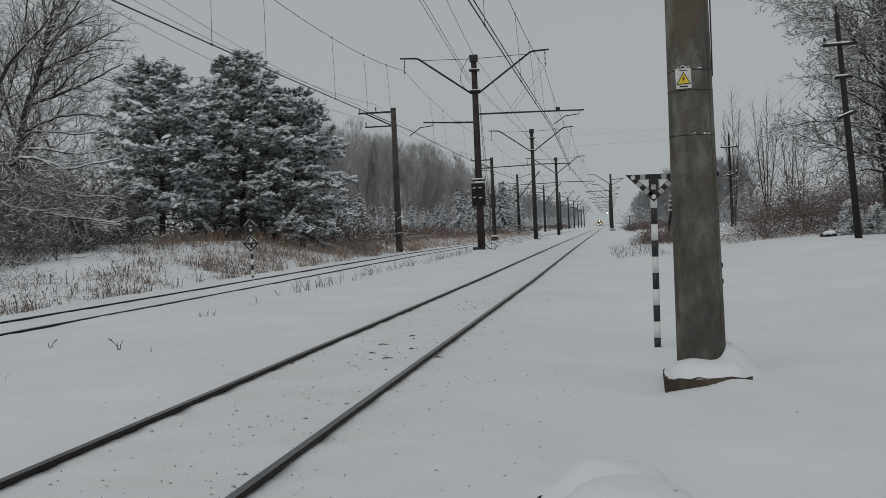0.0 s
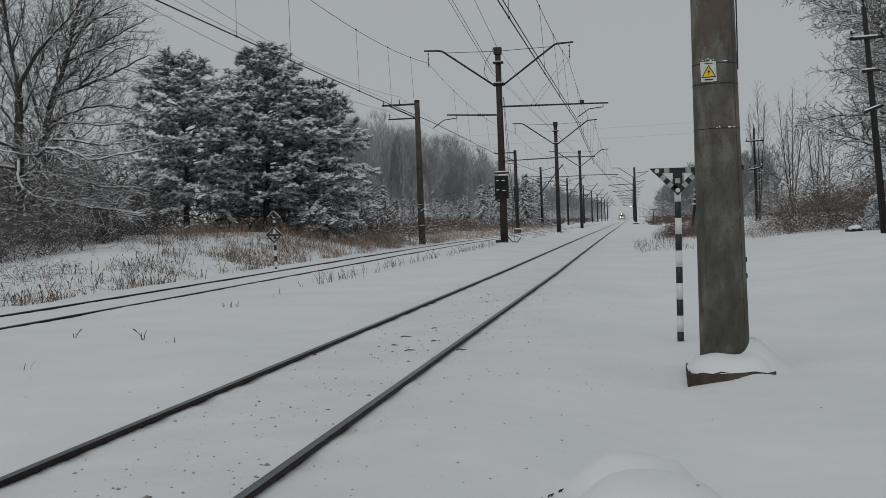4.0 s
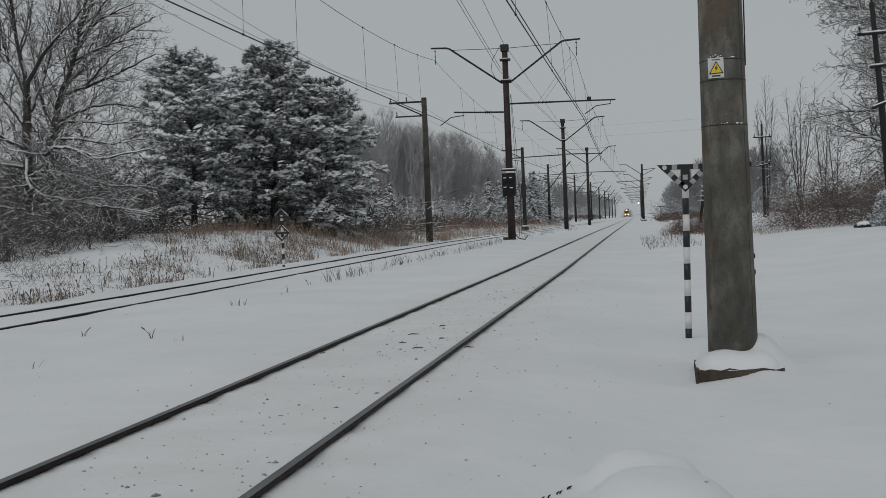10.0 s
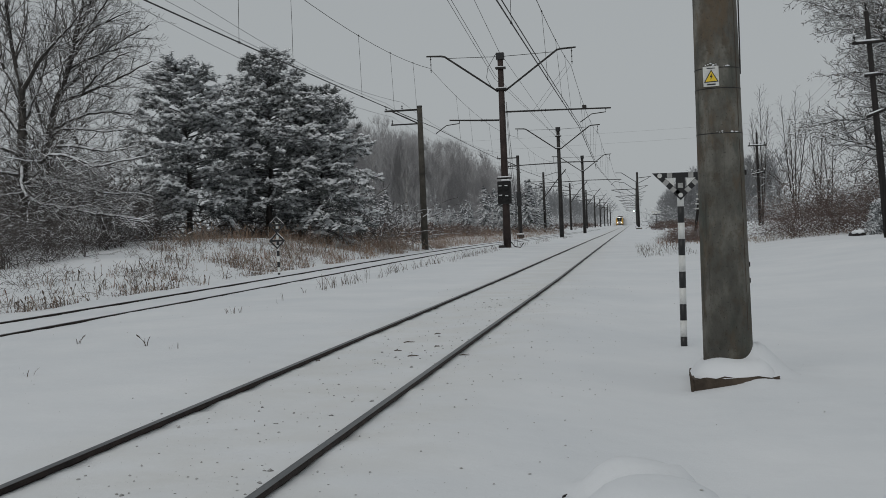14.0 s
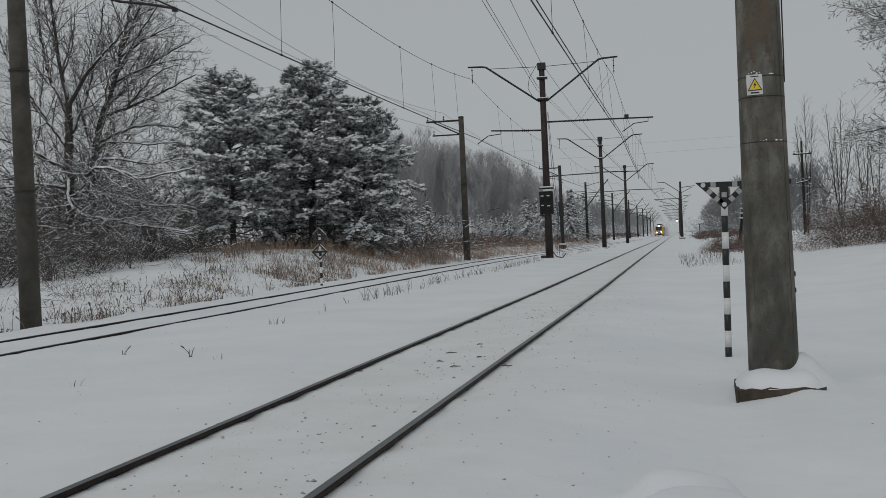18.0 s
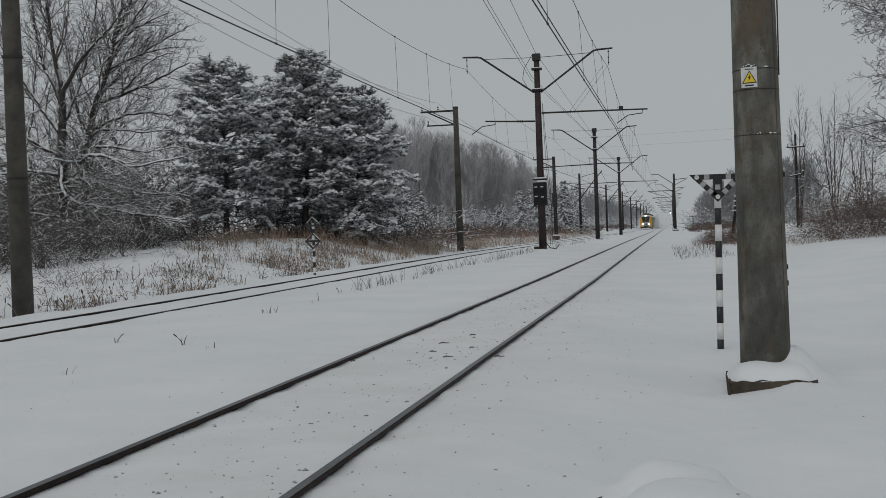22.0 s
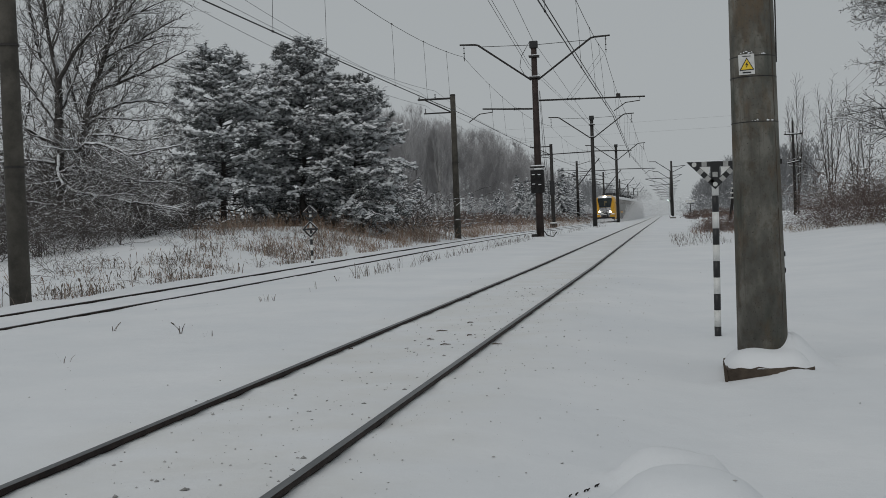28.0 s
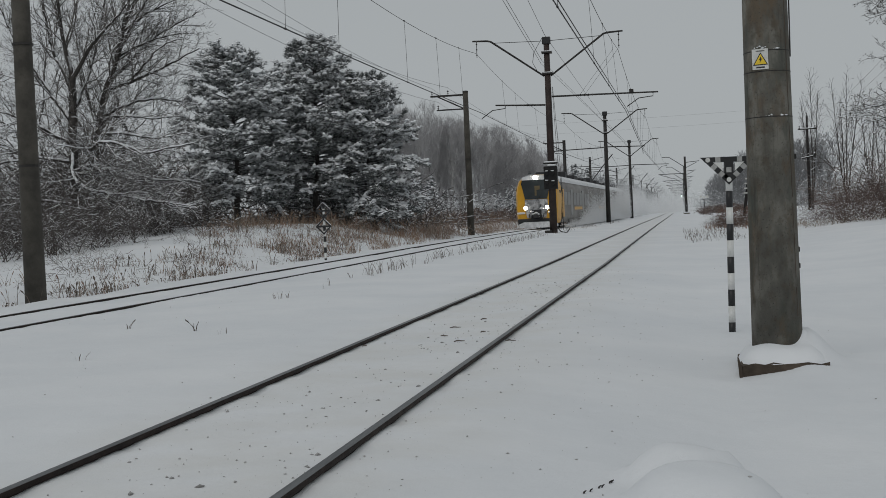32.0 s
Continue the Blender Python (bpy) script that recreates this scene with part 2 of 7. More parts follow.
def tubes_np(P0, P1, R0, R1, sides=4):
    """Open tapered prisms for many twigs at once."""
    P0, P1, R0, R1 = (np.asarray(a, float) for a in (P0, P1, R0, R1))
    d = P1 - P0
    d /= np.linalg.norm(d, axis=1, keepdims=True) + 1e-9
    ref = np.where(np.abs(d[:, 2:3]) > 0.9, [[1.0, 0, 0]], [[0, 0, 1.0]])
    u = np.cross(d, ref)
    u /= np.linalg.norm(u, axis=1, keepdims=True) + 1e-9
    w = np.cross(d, u)
    a = 2 * np.pi * np.arange(sides) / sides
    ring = np.cos(a)[None, :, None] * u[:, None] + np.sin(a)[None, :, None] * w[:, None]
    V = np.concatenate([P0[:, None] + ring * R0[:, None, None], P1[:, None] + ring * R1[:, None, None]], 1)
    n = len(P0)
    k = np.arange(sides)
    f = np.stack([k, (k + 1) % sides, (k + 1) % sides + sides, k + sides], 1)
    F = f[None] + (np.arange(n) * 2 * sides)[:, None, None]
    return V.reshape(-1, 3), F.reshape(-1, 4)


def ribbons_np(r, P0, P1, R0, R1):
    """One slim face for each of many hair-thin twigs."""
    P0, P1, R0, R1 = (np.asarray(a, float) for a in (P0, P1, R0, R1))
    u = np.cross(P1 - P0, r.normal(0, 1, P0.shape))
    u /= np.linalg.norm(u, axis=1, keepdims=True) + 1e-9
    V = np.stack([P0 - u * R0[:, None], P0 + u * R0[:, None], P1 + u * R1[:, None], P1 - u * R1[:, None]], 1)
    return V.reshape(-1, 3), np.arange(len(P0) * 4).reshape(-1, 4)


def join_np(pieces):
    V, F, at = [], [], 0
    for v, f in pieces:
        V.append(v)
        F.append(f + at)
        at += len(v)
    return np.concatenate(V), np.concatenate(F)


def placed_np(v, x, y, z, turn, size, high=None):
    c, s = math.cos(turn), math.sin(turn)
    h = size if high is None else high
    return np.stack([x + size * (c * v[:, 0] - s * v[:, 1]), y + size * (s * v[:, 0] + c * v[:, 1]), z + h * v[:, 2]], 1)


def lumps_np(rng, C, size, flat=0.45, whole=True):
    """Low, uneven lumps of snow: many at once."""
    ico = np.array([[0, 0, 1], [.9, 0, .2], [.28, .85, .2], [-.72, .53, .2], [-.72, -.53, .2], [.28, -.85, .2], [0, 0, -.35]], float)
    f = np.array([[0, 1, 2], [0, 2, 3], [0, 3, 4], [0, 4, 5], [0, 5, 1], [6, 2, 1], [6, 3, 2], [6, 4, 3], [6, 5, 4], [6, 1, 5]])
    n = len(C)
    f = f if whole else f[:5]
    V = ico[None] * (1 + rng.uniform(-.3, .3, (n, 7, 1)))
    a = rng.uniform(0, 6.28, n)
    sx, sy = size * rng.uniform(.6, 1.4, n), size * rng.uniform(.5, 1.0, n)
    x, y = V[..., 0] * sx[:, None], V[..., 1] * sy[:, None]
    V = np.stack([np.cos(a)[:, None] * x - np.sin(a)[:, None] * y, np.sin(a)[:, None] * x + np.cos(a)[:, None] * y, V[..., 2] * (size * flat)[:, None]], -1) + C[:, None]
    return V.reshape(-1, 3), (f[None] + (np.arange(n) * 7)[:, None, None]).reshape(-1, 3)


def smooth01(x):
    x = np.clip(x, 0.0, 1.0)
    return x * x * (3 - 2 * x)


# ---- the plan: tracks and ground ----
def rise(y):
    """Height of the line along its way."""
    return -0.0012 * np.maximum(0.0, y - 100.0)


def far_rise(y):
    """The far track lies on a slight hump, and a little lower farther off."""
    return rise(y) + 0.10 * np.exp(-((y - 75.0) / 32.0) ** 2) - np.interp(y, [150, 301, 448, 620], [0.0, 0.07, 0.16, 0.2])


def near_x(y):
    return np.interp(y, [-100, 4, 14, 30, 60, 150, 300, 450, 700, 1500, 4000], [-2.85, -2.85, -2.79, -2.67, -2.6, -2.28, -1.93, -1.4, -0.5, 3.0, 14.0])


def far_x(y):
    return np.interp(y, [-100, 25, 50, 90, 112, 130, 154, 191, 252, 301, 375, 448, 620, 800, 1500, 4000],
                     [-10.55, -10.55, -10.75, -10.25, -9.8, -9.5, -9.2, -8.65, -7.1, -5.95, -5.45, -5.2, -4.6, -4.05, -1.1, 9.9])


def ground_z(x, y):
    x, y = np.asarray(x, float), np.asarray(y, float)
    z = rise(y) + (far_rise(y) - rise(y)) * smooth01((-4.2 - x) / 3.5) - 0.045
    # bank beyond the far track
    d = far_x(y) - 2.6 - x
    high = np.interp(y, [-50, 15, 30, 36, 42, 50, 60, 80, 100, 200, 400], [0.5, 0.6, 0.66, 0.76, 1.1, 1.38, 1.3, 0.95, 0.75, 0.8, 1.2])
    z = z + high * smooth01((d + 0.3) / np.interp(y, [20, 60], [11, 8])) - 0.10 * np.exp(-((d - 0.5) / 1.0) ** 2)
    z = z + 0.07 * np.exp(-((d - 0.0) / 0.32) ** 2) * (0.6 + 0.4 * np.sin(y * 1.7 + 0.8 * np.sin(y * 0.61))) * np.interp(y, [40, 90], [1, 0])
    # behind the bank the ground dips under the thicket
    z = z - 0.5 * smooth01((-x - 17.5) / 5.0) * np.interp(y, [15, 32, 44, 58], [0.3, 1.0, 0.8, 0.0])
    # the verge to the right climbs slowly
    e = x - near_x(y) - 4.6
    z = z + np.interp(y, [0, 15, 45, 100, 180, 300], [0.05, 0.22, 0.46, 0.6, 0.5, 0.4]) * smooth01(e / 7.5)
    # the shoulder falls away beside the near track
    z = z - 0.21 * smooth01((x - near_x(y) - 1.25) / 2.2) * np.interp(y, [-20, 18, 42], [1, 1, 0]) * (1 - smooth01((x - 3.5) / 6))
    # low shoulder between the tracks
    m = (x - (near_x(y) + far_x(y)) / 2) / 2.2
    z = z + 0.06 * np.exp(-m * m) * np.clip((y + 5) / 30, 0, 1)
    return z


rng = np.random.default_rng(7)


def axis_steps(spans):
    out = []
    for a, b, s in spans:
        out += list(np.arange(a, b, s))
    return np.array(out + [spans[-1][1]])


# one sheet of snow to the horizon
gx = axis_steps([(-3000, -400, 260), (-400, -80, 20), (-80, -30, 2.5), (-30, -14, 1.0), (-14, -4.6, 0.32), (-4.6, 2.4, 0.07), (2.4, 12, 0.4), (12, 40, 2.0), (40, 400, 24), (400, 3000, 260)])
gy = axis_steps([(-300, -40, 30), (-40, 2, 3), (2, 10, 0.09), (10, 22, 0.16), (22, 50, 0.5), (50, 140, 1.5), (140, 420, 6), (420, 1000, 30), (1000, 4000, 300)])
GX, GY = np.meshgrid(gx, gy)


def wavy(x, y, size, seed):
    """Cheap smooth unevenness from a few crossing waves."""
    r = np.random.default_rng(seed)
    z = 0
    for _ in range(7):
        a, p, k = r.uniform(0, 6.28), r.uniform(0, 6.28), r.uniform(0.6, 1.9)
        z = z + np.sin((np.cos(a) * x + np.sin(a) * y) * k * 6.28 / size + p + 1.3 * np.sin((np.sin(a) * x - np.cos(a) * y) * 0.7 * k * 6.28 / size))
    return z / 7


GZ = ground_z(GX, GY)
on_line = np.exp(-((GX - near_x(GY)) / 1.4) ** 4) + np.exp(-((GX - far_x(GY)) / 1.4) ** 4)
near_fade = np.exp(-(GY / 60.0) ** 2)
GZ = GZ + 0.05 * wavy(GX, GY, 5.0, 3) * (1 - 0.8 * np.clip(on_line, 0, 1)) * np.clip(np.abs(GY - 0) / 20, 0.3, 1)
GZ = GZ + near_fade * (0.012 * wavy(GX, GY, 0.9, 5) + 0.007 * wavy(GX, GY, 0.33, 9) * np.clip(on_line, 0, 1))
# snow drifts against the pole block and the mound in front of the camera
u, v = GX - 1.17, GY - 12.1
GZ = GZ + 0.38 * np.exp(-((u / np.where(u > 0, 0.3, 0.16)) ** 2 + (v / 0.42) ** 2)) + 0.047 * smooth01((GX - 0.75) / 0.75) * (1 - smooth01((GX - 1.5) / 0.9)) * np.exp(-((GY - 11.3) / 0.4) ** 2) - 0.05 * np.exp(-(((GX - 0.45) / 0.3) ** 2 + ((GY - 11.4) / 0.3) ** 2))
for mx, my, mw, ml, mh in ((0.1, 6.1, 0.4, 0.5, 0.265), (0.0, 6.85, 0.31, 0.27, 0.215), (0.27, 6.9, 0.1, 0.12, 0.05)):
    GZ = GZ + mh * np.exp(-(((GX - mx) / mw) ** 2 + ((GY - my) / ml) ** 2) ** 2.2)
GZ = GZ + 0.012 * np.exp(-((GX - far_x(GY)) / 1.5) ** 4)
GZ = GZ + 0.036 * np.exp(-(((GX - 0.6) / 0.5) ** 2 + ((GY - 15.0) / 0.8) ** 2))
# the snow lies lower right beside each rail, cut by the wheels
for cx, w in ((near_x(GY), 0.795), (far_x(GY), 0.795)):
    for s in (-1, 1):
        u = GX - cx - s * w
        GZ = GZ - (0.012 + 0.018 * wavy(GX * 0.3, GY, 0.8, 33)) * np.exp(-((u - 0.08) / 0.065) ** 2)
nx, ny = len(gx), len(gy)
idx = np.arange(nx * ny).reshape(ny, nx)
GF = np.stack([idx[:-1, :-1], idx[:-1, 1:], idx[1:, 1:], idx[1:, :-1]], -1).reshape(-1, 4)
tagged(part_np("ground", np.stack([GX, GY, GZ], -1).reshape(-1, 3), GF, M_SNOW, smooth=True), "deep fresh snow over the railway and its verges", "snow", kind="structure")


def ground_at(x, y):
    """Height of the sheet of snow, by its own grid."""
    i = np.clip(np.searchsorted(gx, x) - 1, 0, nx - 2)
    j = np.clip(np.searchsorted(gy, y) - 1, 0, ny - 2)
    u, v = (x - gx[i]) / (gx[i + 1] - gx[i]), (y - gy[j]) / (gy[j + 1] - gy[j])
    return (GZ[j, i] * (1 - u) * (1 - v) + GZ[j, i + 1] * u * (1 - v) + GZ[j + 1, i] * (1 - u) * v + GZ[j + 1, i + 1] * u * v)


# ---- rails ----
PROFILE = [(-0.075, -0.18), (-0.075, -0.165), (-0.012, -0.15), (-0.012, -0.045), (-0.032, -0.035), (-0.034, -0.006), (-0.027, 0.0), (-0.026, 0.001), (0.023, 0.001), (0.03, -0.001), (0.035, -0.006), (0.032, -0.035), (0.012, -0.045), (0.012, -0.15), (0.075, -0.165), (0.075, -0.18)]


def rail(track, centre, height, side, label):
    ys = np.concatenate([np.arange(-30, 120, 2.0), np.arange(120, 1200, 15.0)])
    V = np.array([[(centre(y) + side * 0.795 + u, y, height(y) + w) for u, w in PROFILE] for y in ys]).reshape(-1, 3)
    n = len(PROFILE)
    F = np.array([[i * n + k, i * n + (k + 1) % n, (i + 1) * n + (k + 1) % n, (i + 1) * n + k] for i in range(len(ys) - 1) for k in range(n)])
    ob = part_np("rail", V, F[:, ::-1], M_RAIL, track, label)
    ob.data.materials.append(M_RAIL_TOP)
    for i, p in enumerate(ob.data.polygons):
        if 6 <= i % n <= 8:
            p.material_index = 1
    return ob


for centre, height, label in ((near_x, rise, "railway track of dark steel rails deep in snow"), (far_x, far_rise, "second railway track half buried in snow")):
    track = thing("railway_track", pose(0, 0, 0), label, "railway track", "tracks")
    for side in (-1, 1):
        rail(track, centre, height, side, "dark rail with a bright worn head")

# crumbs of ice and ballast thrown about between and beside the rails
n = 2300
cy = 4 + 26 * rng.random(n) ** 1.4
cx = near_x(cy) + rng.normal(0.25, 0.75, n)
cx = np.where(rng.random(n) < 0.25, near_x(cy) + 0.8 + rng.random(n) * 1.8, cx)
far = rng.random(n) < 0.16
cx = np.where(far, rng.uniform(-9.2, 2.5, n), cx)
keep = np.abs(np.abs(cx - near_x(cy)) - 0.795) > 0.08
cx, cy = cx[keep], cy[keep]
V, F = lumps_np(rng, np.stack([cx, cy, ground_at(cx, cy) + 0.002], 1), 0.003 + 0.012 * rng.random(len(cx)) ** 4.5, 0.7)
tagged(part_np("ballast_crumbs", V, F, M_TRACK_SNOW), "scattered grit and ice crumbs on the trodden snow", "debris", kind="stuff")


n = 170
cy = rng.uniform(4.5, 24, n)
cx = near_x(cy) + rng.normal(0.45, 0.5, n)
keep = np.abs(np.abs(cx - near_x(cy)) - 0.795) > 0.1
cx, cy = cx[keep], cy[keep]
V, F = lumps_np(rng, np.stack([cx, cy, ground_at(cx, cy)], 1), 0.008 + 0.022 * rng.random(len(cx)) ** 1.6, 0.6)
tagged(part_np("ice_clumps", V, F, M_ICE), "small clods of grey ice between the rails", "debris", kind="stuff")
TWIG_SPOTS = [(-2.83, 14.6, 0.14, 5), (-2.78, 13.6, 0.09, -30), (-2.35, 13.9, 0.1, 60), (-2.62, 15.6, 0.1, 35), (-2.48, 13.0, 0.12, 10), (-1.9, 13.0, 0.12, -15), (-3.5, 12.7, 0.06, 40)]
bits = thing("twig", pose(-0.49, 6.46, float(ground_at(-0.49, 6.46))), "dark twig with its tips poking out of the snow", "twig")
for tx, ty in ((-0.56, 6.3), (-0.53, 6.36), (-0.49, 6.46), (-0.475, 6.49), (-0.44, 6.6), (-0.43, 6.62)):
    u, v, w = tx + 0.49, ty - 6.46, float(ground_at(tx, ty) - ground_at(-0.49, 6.46))
    part("twig_tip", tubed([(u, v, w - 0.01), (u + 0.006, v + 0.004, w + 0.008), (u + 0.016, v + 0.02, w + 0.012)], [0.005, 0.005, 0.003], 5), M_WOOD, bits)


for k, (tx, ty, tl, turn) in enumerate(TWIG_SPOTS):
    tw = thing("twig", pose(tx, ty, float(ground_at(tx, ty)), 0, 0, turn), "short dark twig lying on the snow between the rails", "twig", "fallen twigs")
    part("stick", tubed([(-tl / 2, 0, 0.004), (-tl / 6, 0.02, 0.012), (tl / 5, -0.01, 0.01), (tl / 2, 0.025, 0.006)], [0.006, 0.008, 0.006, 0.003], 5), M_STALK, tw)


# ---- overhead line masts ----
def conical(bm, z0, z1, r0, r1, sides=20):
    return tube(bm, [(0, 0, z0), (0, 0, (z0 + z1) / 2), (0, 0, z1)], [r0, (r0 + r1) / 2, r1], sides)


def insulator(bm, a, b, r=0.07, discs=4):
    a, b = Vector(a), Vector(b)
    tube(bm, [a, b], 0.02, 5)
    for i in range(discs):
        p = a.lerp(b, (i + 0.5) / discs)
        q = (b - a).normalized() * 0.03
        tube(bm, [p - q, p, p + q], [0.03, r, 0.03], 8)
    return bm


def double_mast(x, y, high, wide, signal=False, rusty=False, lean=0.0):
    """A slim mast between the tracks: a V of raised arms and two long cantilevers."""
    z = float(ground_z(x, y)) - 0.25
    k = high / 11.6
    m = thing("catenary_mast", pose(x, y, z, 0, lean), "slim dark catenary mast with raised arms over both tracks", "mast", "catenary masts")
    part("pole", conical(bmesh.new(), 0, high + 0.25, 0.235, 0.165, 14), M_RUST if rusty else M_STEEL, m, "rust brown pole" if rusty else "", True)
    cap = bmesh.new()
    box(cap, -0.24, 0.24, -0.2, 0.2, high - 0.1, high + 0.32, 0.03)
    part("pole_cap", cap, M_BLACK, m)
    for zz in (high - 0.65, high - 1.9):
        part("band", boxed(-0.3, 0.3, -0.24, 0.24, zz, zz + 0.1, bevel=0.01), M_STEEL, m, "snowy steel band")
        part("snow_cap", boxed(-0.32, 0.32, -0.22, 0.22, zz + 0.1, zz + 0.15, bevel=0.02), M_SNOWCAP, m)
    zr, zt = 9.36 * k + 0.25, 11.68 * k + 0.25
    for s, reach in ((-1, wide[0]), (1, wide[1])):
        part("raised_arm", tubed([(s * 0.2, 0, zr), (s * reach * 0.75, 0, zt - 0.05), (s * reach * 0.8, 0, zt), (s * reach, 0, zt + 0.04)], [0.055, 0.06, 0.06, 0.05], 7), M_STEEL, m)
        part("tie_rod", tubed([(s * 0.2, 0, high + 0.1), (s * reach * 0.72, 0, zt - 0.15)], 0.018, 5), M_WIRE, m)
        part("hanger_insulator", insulator(bmesh.new(), (s * (reach - 0.25), 0, zt), (s * (reach - 0.25), 0, zt - 0.95), 0.06, 3), M_STEEL, m)
    zc = 7.85 * k + 0.25
    for s, reach, dz in ((-1, wide[2], -0.05), (1, wide[3], 0.17 if signal else 0.0)):
        lift = -0.15 if signal and s < 0 else 0.1
        a = part("cantilever", tubed([(s * 0.2, 0, zc + dz + lift), (s * reach * 0.5, 0, zc + dz + lift * 0.6), (s * reach, 0, zc + dz)], [0.055, 0.05, 0.045], 7), M_STEEL, m)
        part("insulator", insulator(bmesh.new(), (s * reach * 0.28, 0, zc + dz + lift * 0.8), (s * reach * 0.42, 0, zc + dz + lift * 0.7), 0.1, 4), M_STEEL, a)
        e = s * reach
        back = wide[4] if s < 0 else wide[5]
        f = e - s * 0.3
        if s < 0 and abs(back) > abs(e):
            f = e + 0.6
        part("steady_arm", tubed([(f, 0, zc + dz), (f, 0, zc + dz - 0.22), (f + 0.55 * (back - f), 0, zc + dz - 0.3), (back, 0, zc + dz - 0.75)], 0.03, 6), M_STEEL, a)
    if signal:
        for q in (3.9, 4.2):
            part("stay_wire", tubed([(q, 0, 10.9), (q - 2.1, 0, zc + 0.2)], 0.007, 4), M_WIRE, m)
        part("arm_box", boxed(4.75, 5.0, -0.1, 0.1, zc + 0.2, zc + 0.42, bevel=0.02), M_STEEL, m, "small box on the cantilever")
        part("jumper_loop", tubed([(-0.25, -0.1, 11.8), (-0.75, -0.1, 11.0), (-0.85, -0.1, 10.4), (-0.6, -0.1, 9.9), (-0.25, -0.1, 9.6)], 0.016, 5), M_WIRE, m)
        part("lineside_box", boxed(-0.42, 0.36, -0.45, 0.1, 2.85, 4.2, bevel=0.03), M_BLACK_MATT, m, "black equipment box clamped to the mast")
        part("snow_cap", boxed(-0.2, 0.3, -0.35, 0.05, 4.2, 4.32, bevel=0.04), M_SNOWCAP, m)
        for sx, sz in ((-0.25, 3.9), (0.1, 3.9), (-0.25, 3.35), (0.12, 3.3)):
            part("snow_ledge", boxed(sx - 0.09, sx + 0.09, -0.52, -0.44, sz, sz + 0.05, bevel=0.015), M_SNOWCAP, m)
            part("hood", tubed([(sx, -0.44, sz - 0.12), (sx, -0.6, sz - 0.12)], 0.085, 10), M_BLACK_MATT, m)
        part("box_shelf", boxed(-0.45, 0.4, -0.35, 0.15, 4.35, 4.42, bevel=0.01), M_STEEL, m)
        part("snow_cap", boxed(-0.4, 0.38, -0.3, 0.12, 4.42, 4.5, bevel=0.03), M_SNOWCAP, m)
        part("cable", tubed([(0.28, -0.1, 8.9), (0.5, -0.1, 5), (0.62, -0.1, 2.6), (0.6, -0.1, 0.4)], 0.012, 5), M_WIRE, m)
        part("cable", tubed([(0.25, -0.1, 8.9), (0.38, -0.1, 5), (0.6, -0.1, 2.6), (0.45, -0.1, 0.4)], 0.012, 5), M_WIRE, m)
        part("foot_clamp", boxed(-0.5, -0.1, -0.35, -0.1, 0.22, 0.4, bevel=0.03), M_STEEL, m)
        part("ground_cable", tubed([(0.2, -0.1, 0.6), (0.45, -0.2, 0.3), (0.8, -0.25, 0.22), (1.0, -0.2, 0.5)], 0.03, 6), M_WIRE, m)
    return m


M1, M2, M3 = (-7.34, 70.0, 11.55), (-6.98, 120.0, 11.15), (-6.5, 168.0, 10.95)
double_mast(*M1, (4.45, 4.5, 3.2, 6.42, -4.05, 4.6), True, True)
double_mast(*M2, (4.35, 4.25, 5.5, 3.9, -3.9, 3.7))
double_mast(*M3, (4.3, 4.1, 6.2, 5.4, -2.9, 3.9), lean=0.0)


def side_mast(x, y, high, reach):
    """A mast outside the tracks whose cantilever reaches over the nearer one."""
    z = float(ground_z(x, y)) - 0.2
    s = 1 if reach > 0 else -1
    m = thing("catenary_mast", pose(x, y, z), "dark catenary mast with one cantilever beside the track", "mast", "catenary masts")
    part("pole", conical(bmesh.new(), 0, high + 0.2, 0.25, 0.18, 10), M_STEEL, m, "", True)
    part("footing", boxed(-0.55, 0.55, -0.5, 0.5, 0.0, 0.42, bevel=0.05), M_CONC, m, "low concrete footing")
    part("snow_cap", boxed(-0.56, 0.56, -0.51, 0.51, 0.42, 0.58, bevel=0.07), M_SNOWCAP, m, "snow on the footing")
    r = abs(reach)
    part("raised_arm", tubed([(0, 0, high - 1.8), (s * r * 0.7, 0, high + 0.2), (s * r, 0, high + 0.25)], 0.06, 5), M_STEEL, m)
    part("cantilever", tubed([(0, 0, 7.8), (s * (r + 0.8), 0, 7.75)], 0.06, 5), M_STEEL, m)
    part("steady_arm", tubed([(s * (r + 0.6), 0, 7.7), (s * (r - 0.6), 0, 7.3), (s * (r - 1.3), 0, 7.1)], 0.04, 5), M_STEEL, m)
    part("crossarm", tubed([(-s * 0.1, 0, high - 0.9), (-s * 2.6, 0, high - 0.7)], 0.06, 5), M_STEEL, m)
    part("crossarm", tubed([(-s * 0.1, 0, high - 1.9), (-s * 2.2, 0, high - 0.9)], 0.05, 5), M_STEEL, m)
    return m


RIGHT_MASTS = [(1.25, 224 + 55 * i) for i in range(8)]
for i, (x, y) in enumerate(RIGHT_MASTS):
    side_mast(float(near_x(y)) + 3.56, y, 10.7, -4.1)


